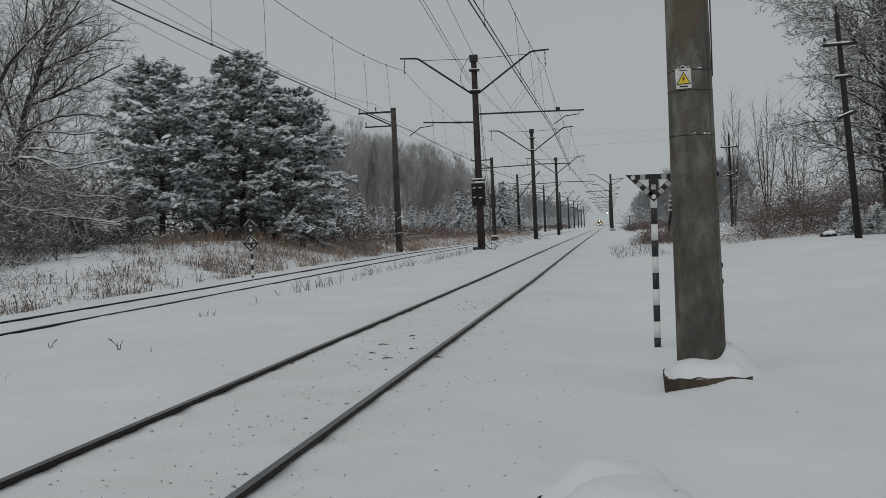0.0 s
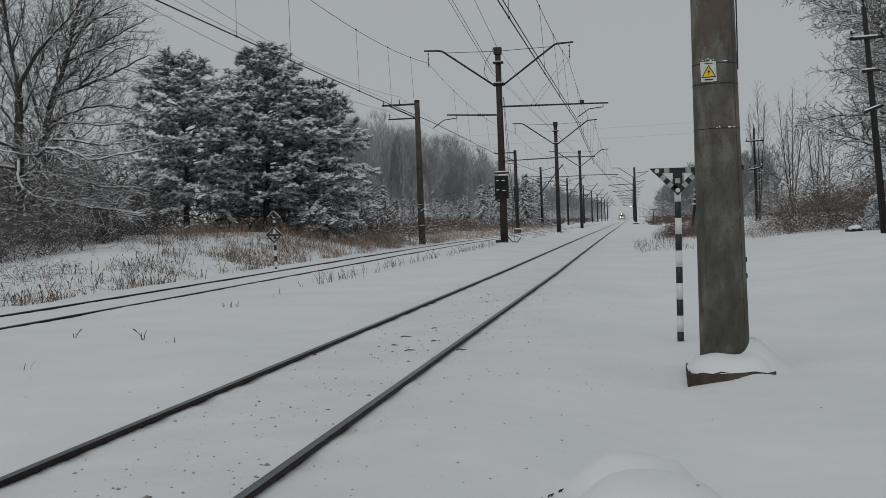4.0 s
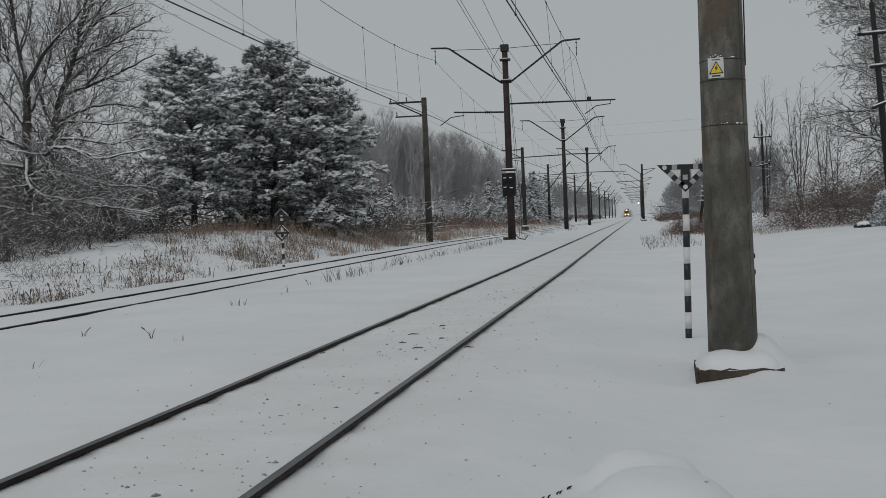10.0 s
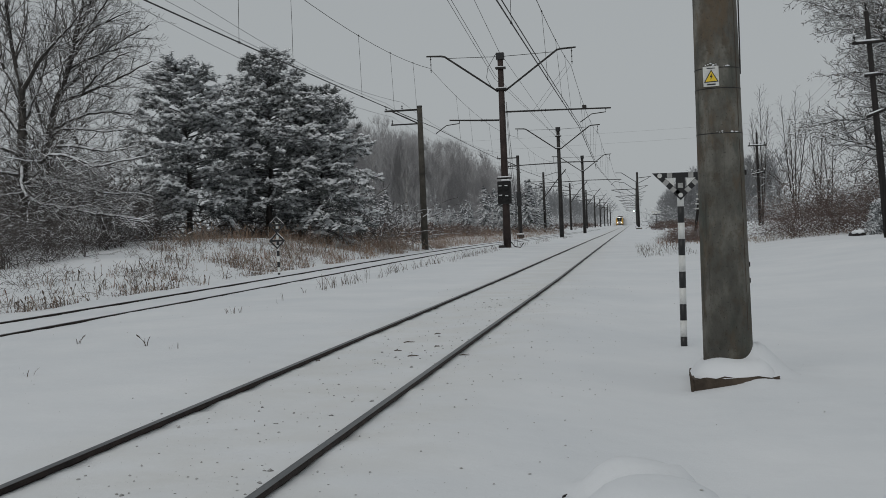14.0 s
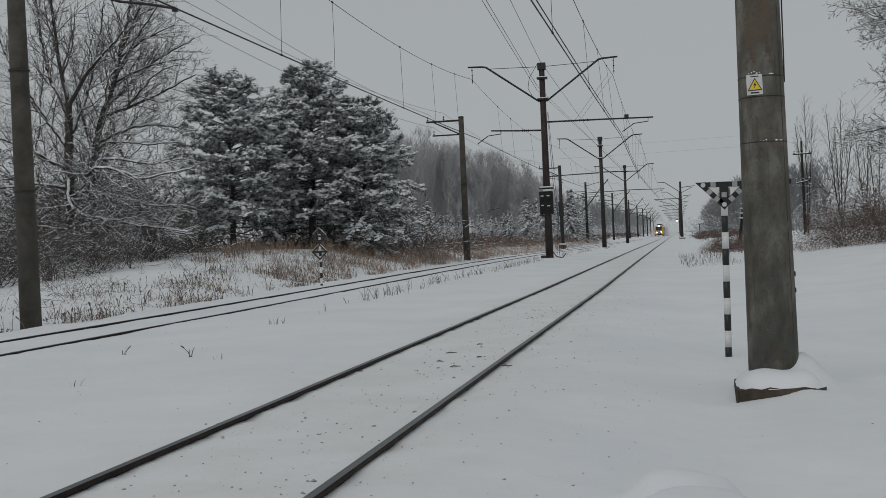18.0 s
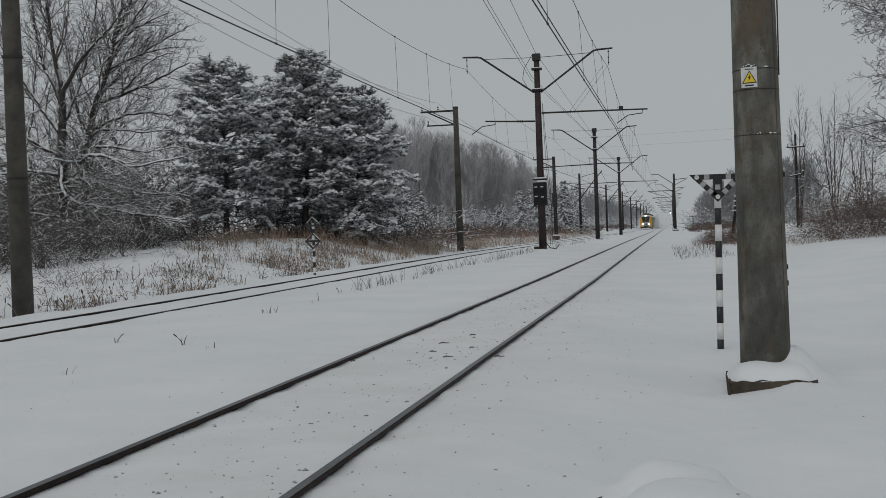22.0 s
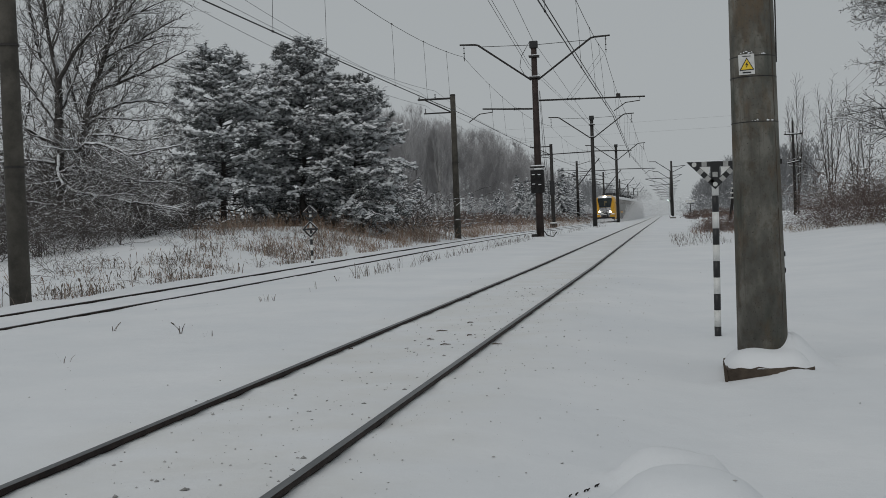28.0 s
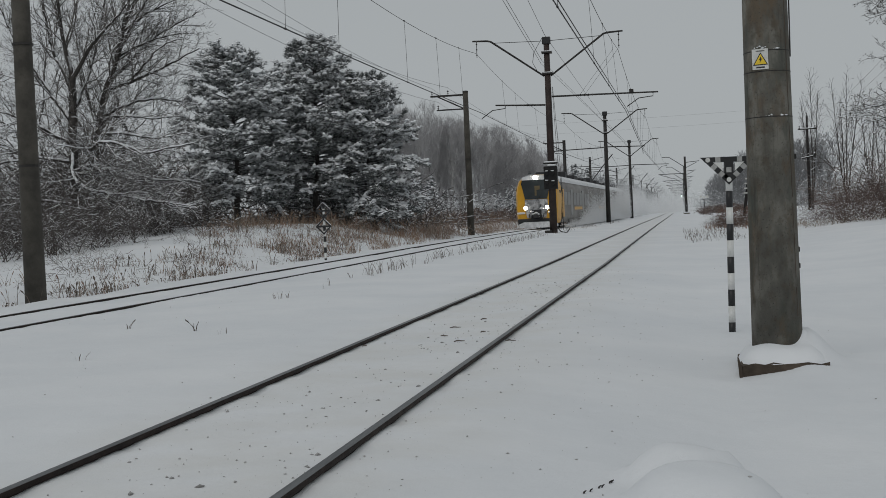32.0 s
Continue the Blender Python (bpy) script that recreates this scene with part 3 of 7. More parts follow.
def feeder_pole(x, y, high, bracket=True, radius=0.24, mat=None):
    z = float(ground_z(x, y)) - 0.2
    m = thing("feeder_pole", pose(x, y, z), "round grey concrete pole with a feeder bracket", "pole", "line poles")
    part("pole", conical(bmesh.new(), 0, high + 0.2, radius, radius * 0.72, 14), mat or M_CONC_DARK, m, "", True)
    part("pole_cap", conical(bmesh.new(), high + 0.2, high + 0.3, radius * 0.8, radius * 0.7, 10), M_STEEL, m)
    if bracket:
        part("crossarm", boxed(-2.4, 0.1, -0.06, 0.06, high - 0.02, high + 0.1, bevel=0.01), M_STEEL, m)
        part("brace", tubed([(-1.9, 0, high), (-0.2, 0, high - 0.85)], 0.05, 6), M_STEEL, m)
        part("lower_arm", boxed(-2.0, -0.1, -0.05, 0.05, high - 0.95, high - 0.86, bevel=0.01), M_STEEL, m)
        for xx, zz in ((-2.3, high + 0.1), (-1.2, high + 0.1), (-1.9, high - 0.86)):
            part("insulator", insulator(bmesh.new(), (xx, 0, zz), (xx, 0, zz + 0.3), 0.08, 2), M_STEEL, m)
    for zz in (high * 0.55, high * 0.3):
        part("band", conical(bmesh.new(), zz, zz + 0.05, radius * 0.97, radius * 0.97, 14), M_STEEL, m)
    return m


lp = feeder_pole(-13.61, 23.0, 10.4, True, 0.228)
ca = part("cantilever", tubed([(0.1, 0.1, 8.1), (1.6, 0.6, 8.0), (3.4, 1.0, 7.9)], 0.05, 7), M_STEEL, lp)
part("steady_arm", tubed([(1.5, 0.8, 7.95), (1.55, 0.9, 7.36), (1.9, 1.0, 7.26), (2.6, 1.0, 7.14), (3.2, 1.0, 7.0)], 0.032, 6), M_STEEL, ca)
part("wire_clamp", boxed(3.12, 3.24, 0.95, 1.05, 6.93, 7.02, bevel=0.02), M_STEEL, ca)
feeder_pole(-13.75, 78.0, 9.6)
sp = feeder_pole(float(far_x(135)) - 3.15, 135, 9.5, True, 0.24, M_STEEL)
part("signal_box", boxed(-0.28, 0.3, -0.45, -0.1, 4.0, 5.6, bevel=0.04), M_BLACK, sp, "black signal box on the pole")
part("signal_shelf", boxed(-0.4, 0.4, -0.5, 0.1, 0.3, 0.7, bevel=0.05), M_STEEL, sp)
part("snow_cap", boxed(-0.42, 0.42, -0.52, 0.12, 0.7, 0.85, bevel=0.06), M_SNOWCAP, sp)


def strut_mast(x, y, high):
    """A mast whose slanting strut and tie reach over the track, feeder arms behind."""
    m = thing("catenary_mast", pose(x, y, float(ground_z(x, y)) - 0.2), "dark catenary mast with a slanting strut towards the track", "mast", "catenary masts")
    part("pole", conical(bmesh.new(), 0, high + 0.2, 0.24, 0.17, 10), M_STEEL, m, "", True)
    part("pole_cap", conical(bmesh.new(), high + 0.2, high + 0.34, 0.2, 0.16, 10), M_BLACK, m)
    part("strut", tubed([(0.15, 0, 6.1), (2.0, 0, 8.4), (3.7, 0, 10.35)], 0.085, 6), M_STEEL, m)
    part("tie", tubed([(0.1, 0, high - 0.3), (2.2, 0, high + 0.25), (2.9, 0, high + 0.1)], 0.04, 5), M_STEEL, m)
    part("strut_insulator", insulator(bmesh.new(), (3.1, 0, 9.7), (3.7, 0, 10.4), 0.13, 4), M_BLACK, m)
    part("steady_arm", tubed([(0.15, 0, 7.6), (3.2, 0, 7.7), (4.6, 0, 7.2)], 0.05, 5), M_STEEL, m)
    part("dropper", tubed([(3.5, 0, 10.1), (4.3, 0, 8.6), (4.9, 0, 7.3)], 0.02, 4), M_WIRE, m)
    part("feeder_arm", tubed([(0.1, 0, high - 1.2), (-2.9, 0, high - 1.15)], 0.06, 5), M_STEEL, m)
    part("feeder_arm", tubed([(0.1, 0, high - 2.1), (-2.5, 0, high - 2.35)], 0.05, 5), M_STEEL, m)
    part("brace", tubed([(-0.1, 0, high - 2.1), (-2.2, 0, high - 1.2)], 0.05, 5), M_STEEL, m)
    for xx, zz in ((-2.8, high - 1.1), (-1.4, high - 1.1), (-2.4, high - 2.3)):
        part("insulator", insulator(bmesh.new(), (xx, 0, zz), (xx, 0, zz + 0.32), 0.09, 2), M_BLACK, m)
    return m


for y in (192, 248, 304, 360, 416, 472, 528, 584):
    strut_mast(float(far_x(y)) - 5.2, y, 9.7)


# ---- wires ----
def wire(pts, sag, r, name, label, mat=None, drops=None):
    """A hung wire from support to support, with each span's sag."""
    w = thing(name, pose(0, 0, 0), label, "wire", "overhead wires")
    for a, b in zip(pts, pts[1:]):
        a, b = Vector(a), Vector(b)
        line = [a.lerp(b, i / 16) - Vector((0, 0, sag * 4 * (i / 16) * (1 - i / 16))) for i in range(17)]
        part("strand", tube(bmesh.new(), line, r, 4), mat or M_WIRE, w)
    return w


def span_z(pts, sag, y):
    for a, b in zip(pts, pts[1:]):
        if a[1] <= y <= b[1]:
            u = (y - a[1]) / (b[1] - a[1])
            return Vector(a).lerp(Vector(b), u) - Vector((0, 0, sag * 4 * u * (1 - u)))
    return None


near_contact = [(-2.7, -35, 6.4), (-2.9, 12, 6.5), (-2.83, 70, 7.1), (-3.25, 120, 7.1), (-2.7, 168, 7.0)] + [(float(near_x(y)) + 0.2, y, 6.9) for y in (224, 279, 334, 389, 444, 499)]
near_mess = [(-2.7, -35, 9.0), (-2.79, 12, 9.3), (-3.15, 70, 10.7), (-2.9, 120, 10.4), (-2.6, 168, 10.3)] + [(float(near_x(y)), y, 9.6) for y in (224, 279, 334, 389, 444, 499)]
far_contact = [(-10.4, -35, 6.4), (-10.44, 24, 6.7), (-11.43, 70, 7.47), (-10.9, 120, 7.1), (-9.4, 168, 7.0)] + [(float(far_x(y)), y, 6.9) for y in (192, 248, 304, 360, 416, 472)]
far_mess = [(-10.4, -35, 9.3), (-10.3, 22, 9.6), (-11.6, 70, 11.05), (-11.2, 120, 10.4), (-9.9, 168, 10.2)] + [(float(far_x(y)), y, 9.6) for y in (192, 248, 304, 360, 416, 472)]
for c, ms, what in ((near_contact, near_mess, "nearer"), (far_contact, far_mess, "farther")):
    wire(c, 0.05, 0.021, "contact_wire", "dark copper contact wire above the %s track" % what)
    if what == "nearer":
        wire([(x + 0.11, y, z + 0.005) for x, y, z in c], 0.05, 0.017, "contact_wire", "second dark copper contact wire above the nearer track")
    w = wire(ms, 0.78, 0.013, "messenger_wire", "dark stranded messenger wire with droppers above the %s track" % what)
    for a, b in zip(ms, ms[1:5]):
        for u in (0.2, 0.32, 0.55, 0.71, 0.86):
            y = a[1] + (b[1] - a[1]) * u
            p, q = span_z(ms, 0.78, y), span_z(c, 0.05, y)
            dr = part("dropper", tubed([p, p.lerp(q, 0.5) + Vector((0.01, 0, 0)), q], 0.007, 4), M_WIRE, w)
            part("clip", tubed([p + Vector((0, -0.05, 0.01)), p + Vector((0, 0.05, 0.01))], 0.032, 6), M_WIRE, dr)
            part("clip", tubed([q + Vector((0, -0.05, 0.0)), q + Vector((0, 0.05, 0.0))], 0.034, 6), M_WIRE, dr)
# wires that run down to the signal mast's head and the feeders on the left poles
for dx, z0 in ((-0.34, 10.15), (-0.3, 10.35), (-0.05, 11.8)):
    wire([(-5.2 + dx * 2, -45, z0 + 4.3), (-5.9 + dx * 2, 12, z0 + 2.35), (M1[0] + dx, M1[1] - 0.1, z0), (M2[0] + dx, M2[1], 10.4), (M3[0] + dx, M3[1], 10.2)], 0.0, 0.013, "feeder_wire", "thin bare feeder wire between the masts")
for dx, zz, zl in ((-2.3, 10.0, 11.8), (-1.2, 10.0, 9.9), (-1.9, 9.05, 9.84)):
    pts = [(-13.75 + dx, -32, zl), (-13.75 + dx, 23, zl), (-13.75 + dx, 78, zz)] + [(float(far_x(y)) - 3.15 + dx, y, zz - 0.3) for y in (135, 192, 248, 304, 360)]
    wire(pts, 0.8, 0.012, "feeder_wire", "thin bare feeder wire on the line poles", M_WIRE_FAR)
wire([(-70, 190, 16), (60, 150, 14.5)], 1.2, 0.009, "power_line", "faint power line crossing the railway far off", M_WIRE_FAR)
wire([(-70, 192, 14.6), (60, 152, 13.2)], 1.2, 0.009, "power_line", "faint power line crossing the railway far off", M_WIRE_FAR)


# ---- the near concrete pole ----
CP = (0.91, 12.0)
cz = -0.36
cpole = thing("concrete_pole", pose(CP[0], CP[1], cz, 0, -0.2), "thick weathered concrete pole on a snowed-in footing", "pole")
part("shaft", conical(bmesh.new(), 0.2, 10.5, 0.245, 0.155, 40), M_CONC, cpole, "stained grey concrete shaft", True)
ft = bmesh.new()
box(ft, -0.37, 0.435, -0.5, 0.4, -0.25, 0.19)
bmesh.ops.subdivide_edges(ft, edges=ft.edges[:], cuts=7, use_grid_fill=True)
for v in ft.verts:
    k = 0.012 if v.co.z > 0.15 else 0.006
    v.co += Vector((rng.normal(0, k * 0.5), rng.normal(0, k * 0.7), rng.normal(0, k) if v.co.z > 0.15 else 0.0))
part("footing", ft, M_FOOT, cpole, "dark broken concrete footing block")
part("rim", prism(bmesh.new(), [(-0.39, -0.02), (-0.365, -0.02), (-0.375, 0.2), (-0.41, 0.27), (-0.405, 0.2)], -0.52, -0.44), M_FOOT, cpole, "thin broken edge of the footing")
# snow heaped over the footing
V, F = [], []
nu, nv = 36, 10
for j in range(nv + 1):
    q = j / nv
    for i in range(nu):
        a = 2 * math.pi * i / nu
        c, s = math.cos(a), math.sin(a)
        p = 5.0
        rr = 1.0 / (abs(c) ** p + abs(s) ** p) ** (1 / p)
        w = 0.18 + (1 - 0.18) * q
        x, y = 0.032 + 0.405 * rr * c * w, -0.045 + 0.455 * rr * s * w
        h = 0.195 + 0.165 * (1 - q ** 3.5) + 0.015 * math.sin(3 * a + 2) * (1 - q) + 0.16 * math.exp(-((x - 0.25) / 0.19) ** 2) * (1 - q ** 2.2) * float(smooth01((y + 0.22) / 0.25))
        V.append((x, y, h))
for j in range(nv):
    for i in range(nu):
        F.append((j * nu + i, (j + 1) * nu + i, (j + 1) * nu + (i + 1) % nu, j * nu + (i + 1) % nu))
part_np("snow_cap", np.array(V), np.array(F), M_SNOW, cpole, "soft snow heaped on the footing", True)


def shaft_r(z):
    return 0.245 + (0.155 - 0.245) * (z - 0.2) / 10.3


for z, sn in ((2.56, True), (3.0, False), (3.2, True)):
    b = bmesh.new()
    r = shaft_r(z) + 0.003
    tube(b, [(0, 0, z), (0, 0, z + 0.008)], r, 40, False)
    part("wire_band", b, M_WIRE, cpole, "thin rusty wire band", True)
    if sn:
        C = np.array([[math.cos(a) * r, math.sin(a) * r, z + 0.014] for a in rng.uniform(-1.9, -0.8, 8)]) + rng.normal(0, 0.003, (8, 3))
        V, F = lumps_np(rng, C, 0.008 + 0.022 * rng.random(8) ** 2, 0.5)
        tagged(part_np("snow_crumb", V, F, M_SNOWCAP, cpole), kind="stuff")
sx, sz = -0.075, 3.12
sy = -math.sqrt(shaft_r(sz) ** 2 - 0.07 ** 2) - 0.012
plate = part("warning_plate", prism(bmesh.new(), [(sx - 0.075, sz - 0.1), (sx + 0.075, sz - 0.096), (sx + 0.073, sz + 0.1), (sx - 0.077, sz + 0.096)], sy - 0.008, sy), M_PLATE, cpole, "white enamel high voltage warning plate")
part("triangle_border", prism(bmesh.new(), [(sx - 0.07, sz - 0.06), (sx + 0.07, sz - 0.055), (sx + 0.002, sz + 0.065)], sy - 0.011, sy - 0.008), M_BLACK, plate)
part("triangle", prism(bmesh.new(), [(sx - 0.056, sz - 0.051), (sx + 0.056, sz - 0.047), (sx + 0.002, sz + 0.05)], sy - 0.014, sy - 0.011), M_YELLOW, plate, "yellow warning triangle")
part("lightning_mark", prism(bmesh.new(), [(sx + 0.008, sz + 0.028), (sx - 0.014, sz - 0.008), (sx, sz - 0.006), (sx - 0.008, sz - 0.036), (sx + 0.016, sz + 0.004), (sx + 0.003, sz + 0.002)], sy - 0.017, sy - 0.014), M_BLACK, plate)
part("lettering_bar", boxed(sx - 0.04, sx + 0.04, sy - 0.011, sy - 0.008, sz - 0.085, sz - 0.072), M_BLACK, plate)
part("lettering_bar", boxed(sx - 0.04, sx + 0.04, sy - 0.011, sy - 0.008, sz + 0.075, sz + 0.082), M_BLACK, plate)
V, F = lumps_np(rng, np.array([[sx - 0.05 + 0.025 * i, sy - 0.005, sz + 0.106 + 0.008 * (i % 3)] for i in range(5)]), np.array([0.012, 0.02, 0.016, 0.024, 0.015]), 0.7)
tagged(part_np("snow_crumb", V, F, M_SNOWCAP, plate), kind="stuff")
part("down_wire", tubed([(0.222, -0.02, 3.15), (0.225, -0.02, 3.4), (0.235, 0.0, 4.6), (0.22, 0.0, 9)], 0.007, 6), M_WIRE, cpole, "dark earth wire down the pole")
for z0, z1 in ((0.62, 0.9), (1.0, 1.72), (1.78, 2.5), (2.62, 3.9)):
    a = radians(-38)
    part("seam", tubed([(math.cos(a) * (shaft_r(z) - 0.001), math.sin(a) * (shaft_r(z) - 0.001), z) for z in np.linspace(z0, z1, 5)], 0.004, 5), M_FOOT, cpole, "dark casting seam")
for z in (1.08, 1.24, 2.15):
    part("clamp", boxed(0.205, 0.245, -0.04, 0.03, z, z + 0.05, bevel=0.006), M_STEEL, cpole)


# ---- striped marker with its chequered triangle ----
MK = (0.6, 15.0)
mz = float(ground_at(MK[0], MK[1]))
marker = thing("track_marker", pose(MK[0], MK[1], mz - 0.05, 0, 0.7), "black and white striped post with a chequered triangle board", "railway sign")
zb = 0.0
for i in range(12):
    h = 0.204 if i else 0.17
    b = tubed([(0, 0, zb), (0, 0, zb + h)], 0.042, 16)
    part("stripe", b, M_BLACK if i % 2 == 0 else M_WHITE, marker, "black painted band" if i % 2 == 0 else "white painted band", True)
    zb += h
    if zb > 1.95:
        break
bz = 1.96 - mz + 0.05
# an open triangle of boards: top bar, two arms and a stem
part("top_board", prism(bmesh.new(), [(-0.345, bz), (-0.285, bz - 0.064), (0.285, bz - 0.064), (0.345, bz)], -0.062, -0.05), M_BLACK, marker, "black top board")
part("stem_board", prism(bmesh.new(), [(-0.056, bz - 0.064), (-0.056, bz - 0.262), (0.056, bz - 0.262), (0.056, bz - 0.064)], -0.0605, -0.049), M_BLACK, marker, "black middle board")
for s in (-1, 1):
    part("arm_board", prism(bmesh.new(), [(s * 0.34, bz - 0.006), (s * 0.0, bz - 0.345), (s * 0.0, bz - 0.245), (s * 0.235, bz - 0.02)], -0.0595 + 0.001 * s, -0.048), M_BLACK, marker, "black slanting board")


for s in (-1, 1):
    part("white_field", prism(bmesh.new(), [(s * 0.2, bz - 0.066), (s * 0.075, bz - 0.066), (s * 0.075, bz - 0.175)], -0.0575 + 0.0005 * s, -0.05), M_WHITE, marker, "white painted field")


def tilted_square(cx, c_z, turn, s):
    a = radians(turn)
    return [(cx + s * (math.cos(a) * u - math.sin(a) * v), c_z + s * (math.sin(a) * u + math.cos(a) * v)) for u, v in ((-1, -1), (1, -1), (1, 1), (-1, 1))]


for cx_, c_z, turn in ((-0.13, bz - 0.032, 0), (0.13, bz - 0.032, 0), (0.0, bz - 0.161, 0), (-0.178, bz - 0.122, -45), (0.178, bz - 0.122, 45), (-0.09, bz - 0.212, -45), (0.09, bz - 0.212, 45)):
    part("white_square", prism(bmesh.new(), tilted_square(cx_, c_z, turn, 0.031), -0.066, -0.062), M_GRIMY, marker, "grimy white painted square")
for cx_, c_z in ((-0.252, bz - 0.034), (0.252, bz - 0.034), (0.0, bz - 0.281)):
    part("reflector", tubed([(cx_, -0.06, c_z), (cx_, -0.07, c_z)], 0.029, 14), M_PLATE, marker, "round white reflector")
part("snow_cap", boxed(-0.1, 0.1, -0.068, -0.04, bz, bz + 0.012, bevel=0.004), M_SNOWCAP, marker)


# ---- diamond signal by the far track ----
dia = thing("diamond_marker", pose(-12.63, 41.0, float(ground_z(-12.63, 41)) - 0.14), "striped post with two open black diamond frames", "railway sign")
for i in range(11):
    part("stripe", tubed([(0, 0, 0.2 * i), (0, 0, 0.2 * i + 0.2)], 0.05, 10), M_BLACK if i % 2 == 0 else M_WHITE, dia)
for c_z in (1.36, 1.93):
    r0, r1 = 0.3, 0.235
    bm = bmesh.new()
    o = [bm.verts.new((x * r0, -0.085, c_z + z * r0)) for x, z in ((-1, 0), (0, -1), (1, 0), (0, 1))]
    q = [bm.verts.new((x * r1, -0.085, c_z + z * r1)) for x, z in ((-1, 0), (0, -1), (1, 0), (0, 1))]
    for i in range(4):
        bm.faces.new((o[i], o[(i + 1) % 4], q[(i + 1) % 4], q[i]))
    ex = bmesh.ops.extrude_face_region(bm, geom=bm.faces[:])
    for g in ex["geom"]:
        if isinstance(g, bmesh.types.BMVert):
            g.co.y += 0.03
    part("diamond_frame", bm, M_BLACK, dia, "open black diamond frame")
    part("crossbar", boxed(-0.245, 0.245, -0.08, -0.06, c_z - 0.035, c_z + 0.035), M_BLACK, dia)
    part("snow_ridge", tubed([(-r0 * 0.8, -0.07, c_z + 0.075), (-r0 * 0.4, -0.07, c_z + r0 * 0.61), (0.0, -0.07, c_z + r0 + 0.006)], [0.005, 0.009, 0.006], 6), M_SNOWCAP, dia)
    part("snow_ridge", tubed([(r0 * 0.9, -0.07, c_z + 0.045), (r0 * 0.5, -0.07, c_z + r0 * 0.53), (0.0, -0.07, c_z + r0 + 0.008)], [0.008, 0.014, 0.009], 6), M_SNOWCAP, dia)


# ---- wooden telegraph poles on the right ----
def telegraph_pole(x, y, high, lean_x, lean_y, arms):
    z = float(ground_z(x, y)) - 0.1
    m = thing("telegraph_pole", pose(x, y, z, lean_y, lean_x), "old tarred wooden telegraph pole, leaning, with snowy crossarm", "pole", "telegraph poles")
    part("pole", tubed([(0, 0, 0), (0, 0, high / 2), (0, 0, high + 0.1)], [0.14, 0.12, 0.085], 12), M_WOOD, m, "", True)
    for zz, half, tilt in arms:
        a = part("crossarm", tubed([(-half, -0.1, zz - tilt), (half, -0.1, zz + tilt)], 0.055, 6), M_WOOD, m)
        part("snow_cap", tubed([(-half * 0.9, -0.1, zz - tilt + 0.07), (half * 0.6, -0.1, zz + tilt * 0.6 + 0.07)], 0.035, 6), M_SNOWCAP, a)
        if half > 0.5:
            for s in (-0.85, 0.85):
                part("insulator", insulator(bmesh.new(), (s * half, -0.1, zz), (s * half, -0.1, zz + 0.3), 0.07, 2), M_WOOD, a)
                V, F = lumps_np(rng, np.array([[s * half, -0.1, zz + 0.34]]), np.array([0.1]), 0.7)
                part_np("snow_cap", V, F, M_SNOWCAP, a)
    part("pole_top_pin", insulator(bmesh.new(), (0, 0, high + 0.1), (-0.02, 0, high + 0.4), 0.06, 2), M_WOOD, m)
    return m


telegraph_pole(9.27, 45.06, 8.3, -3.4, 0, [(7.25, 0.62, -0.02), (6.05, 0.3, 0.0), (4.65, 0.35, 0.1)])
telegraph_pole(10.99, 104.4, 8.0, -0.3, 0, [(7.0, 0.75, 0.0), (4.6, 0.6, 0.1)])
for k in range(3):
    a = (9.27 - 0.9 + 0.45 * k, 45.0, 7.4 - 0.1 * k)
    wire([a, (10.4 + 0.5 * k, 104.4, 7.8), (12.5, 160, 7.8)], 0.6, 0.008, "telegraph_wire", "thin grey telegraph wire", M_WIRE_FAR)


# ---- trees ----
def limbs_np(segs, thick_sides=7, thin_sides=3, cut=0.03):
    P0, P1 = np.array([s[0] for s in segs]), np.array([s[1] for s in segs])
    R0, R1 = np.array([s[2] for s in segs]), np.array([s[3] for s in segs])
    out = []
    for m, sides in ((R0 >= cut, thick_sides), (R0 < cut, thin_sides)):
        if m.any():
            v, f = tubes_np(P0[m], P1[m], R0[m], R1[m], sides)
            out.append((v, f))
    return out


def branch_out(r, segs, p, d, length, radius, level, depth, spec):
    """A limb that bends its own way, with side limbs set along its outer part."""
    n = (8, 7, 6, 4, 3)[min(level, 4)]
    step = length / n
    kids, droop, wander, minr, low, upright = spec
    bend = r.normal(0, wander * 0.5, 3)
    for i in range(n):
        d = d + bend * 0.35 + r.normal(0, wander, 3) * (0.45 if level == 0 else 1.0) + np.array([0, 0, droop[min(level, 4)]])
        d = d / np.linalg.norm(d)
        q = p + d * step
        r0, r1 = radius * (1 - 0.75 * i / n), radius * (1 - 0.75 * (i + 1) / n)
        segs.append((p, q, max(r0, minr), max(r1, minr), level))
        p = q
        u = (i + 1) / n
        if level < depth and u > (0.2 if level else low):
            want = kids[level]
            for _ in range(int(want) + (r.random() < want - int(want))):
                side = r.normal(0, 1, 3)
                side -= side.dot(d) * d
                side /= np.linalg.norm(side) + 1e-9
                ang = r.uniform(0.9, 1.45) * (1.15 - 0.6 * u) * upright if level == 0 else r.uniform(0.45, 1.05)
                nd = d * math.cos(ang) + side * math.sin(ang)
                branch_out(r, segs, p, nd, length * r.uniform(0.38, 0.66) * (1.05 - 0.35 * u), r1 * r.uniform(0.5, 0.78), level + 1, depth, spec)


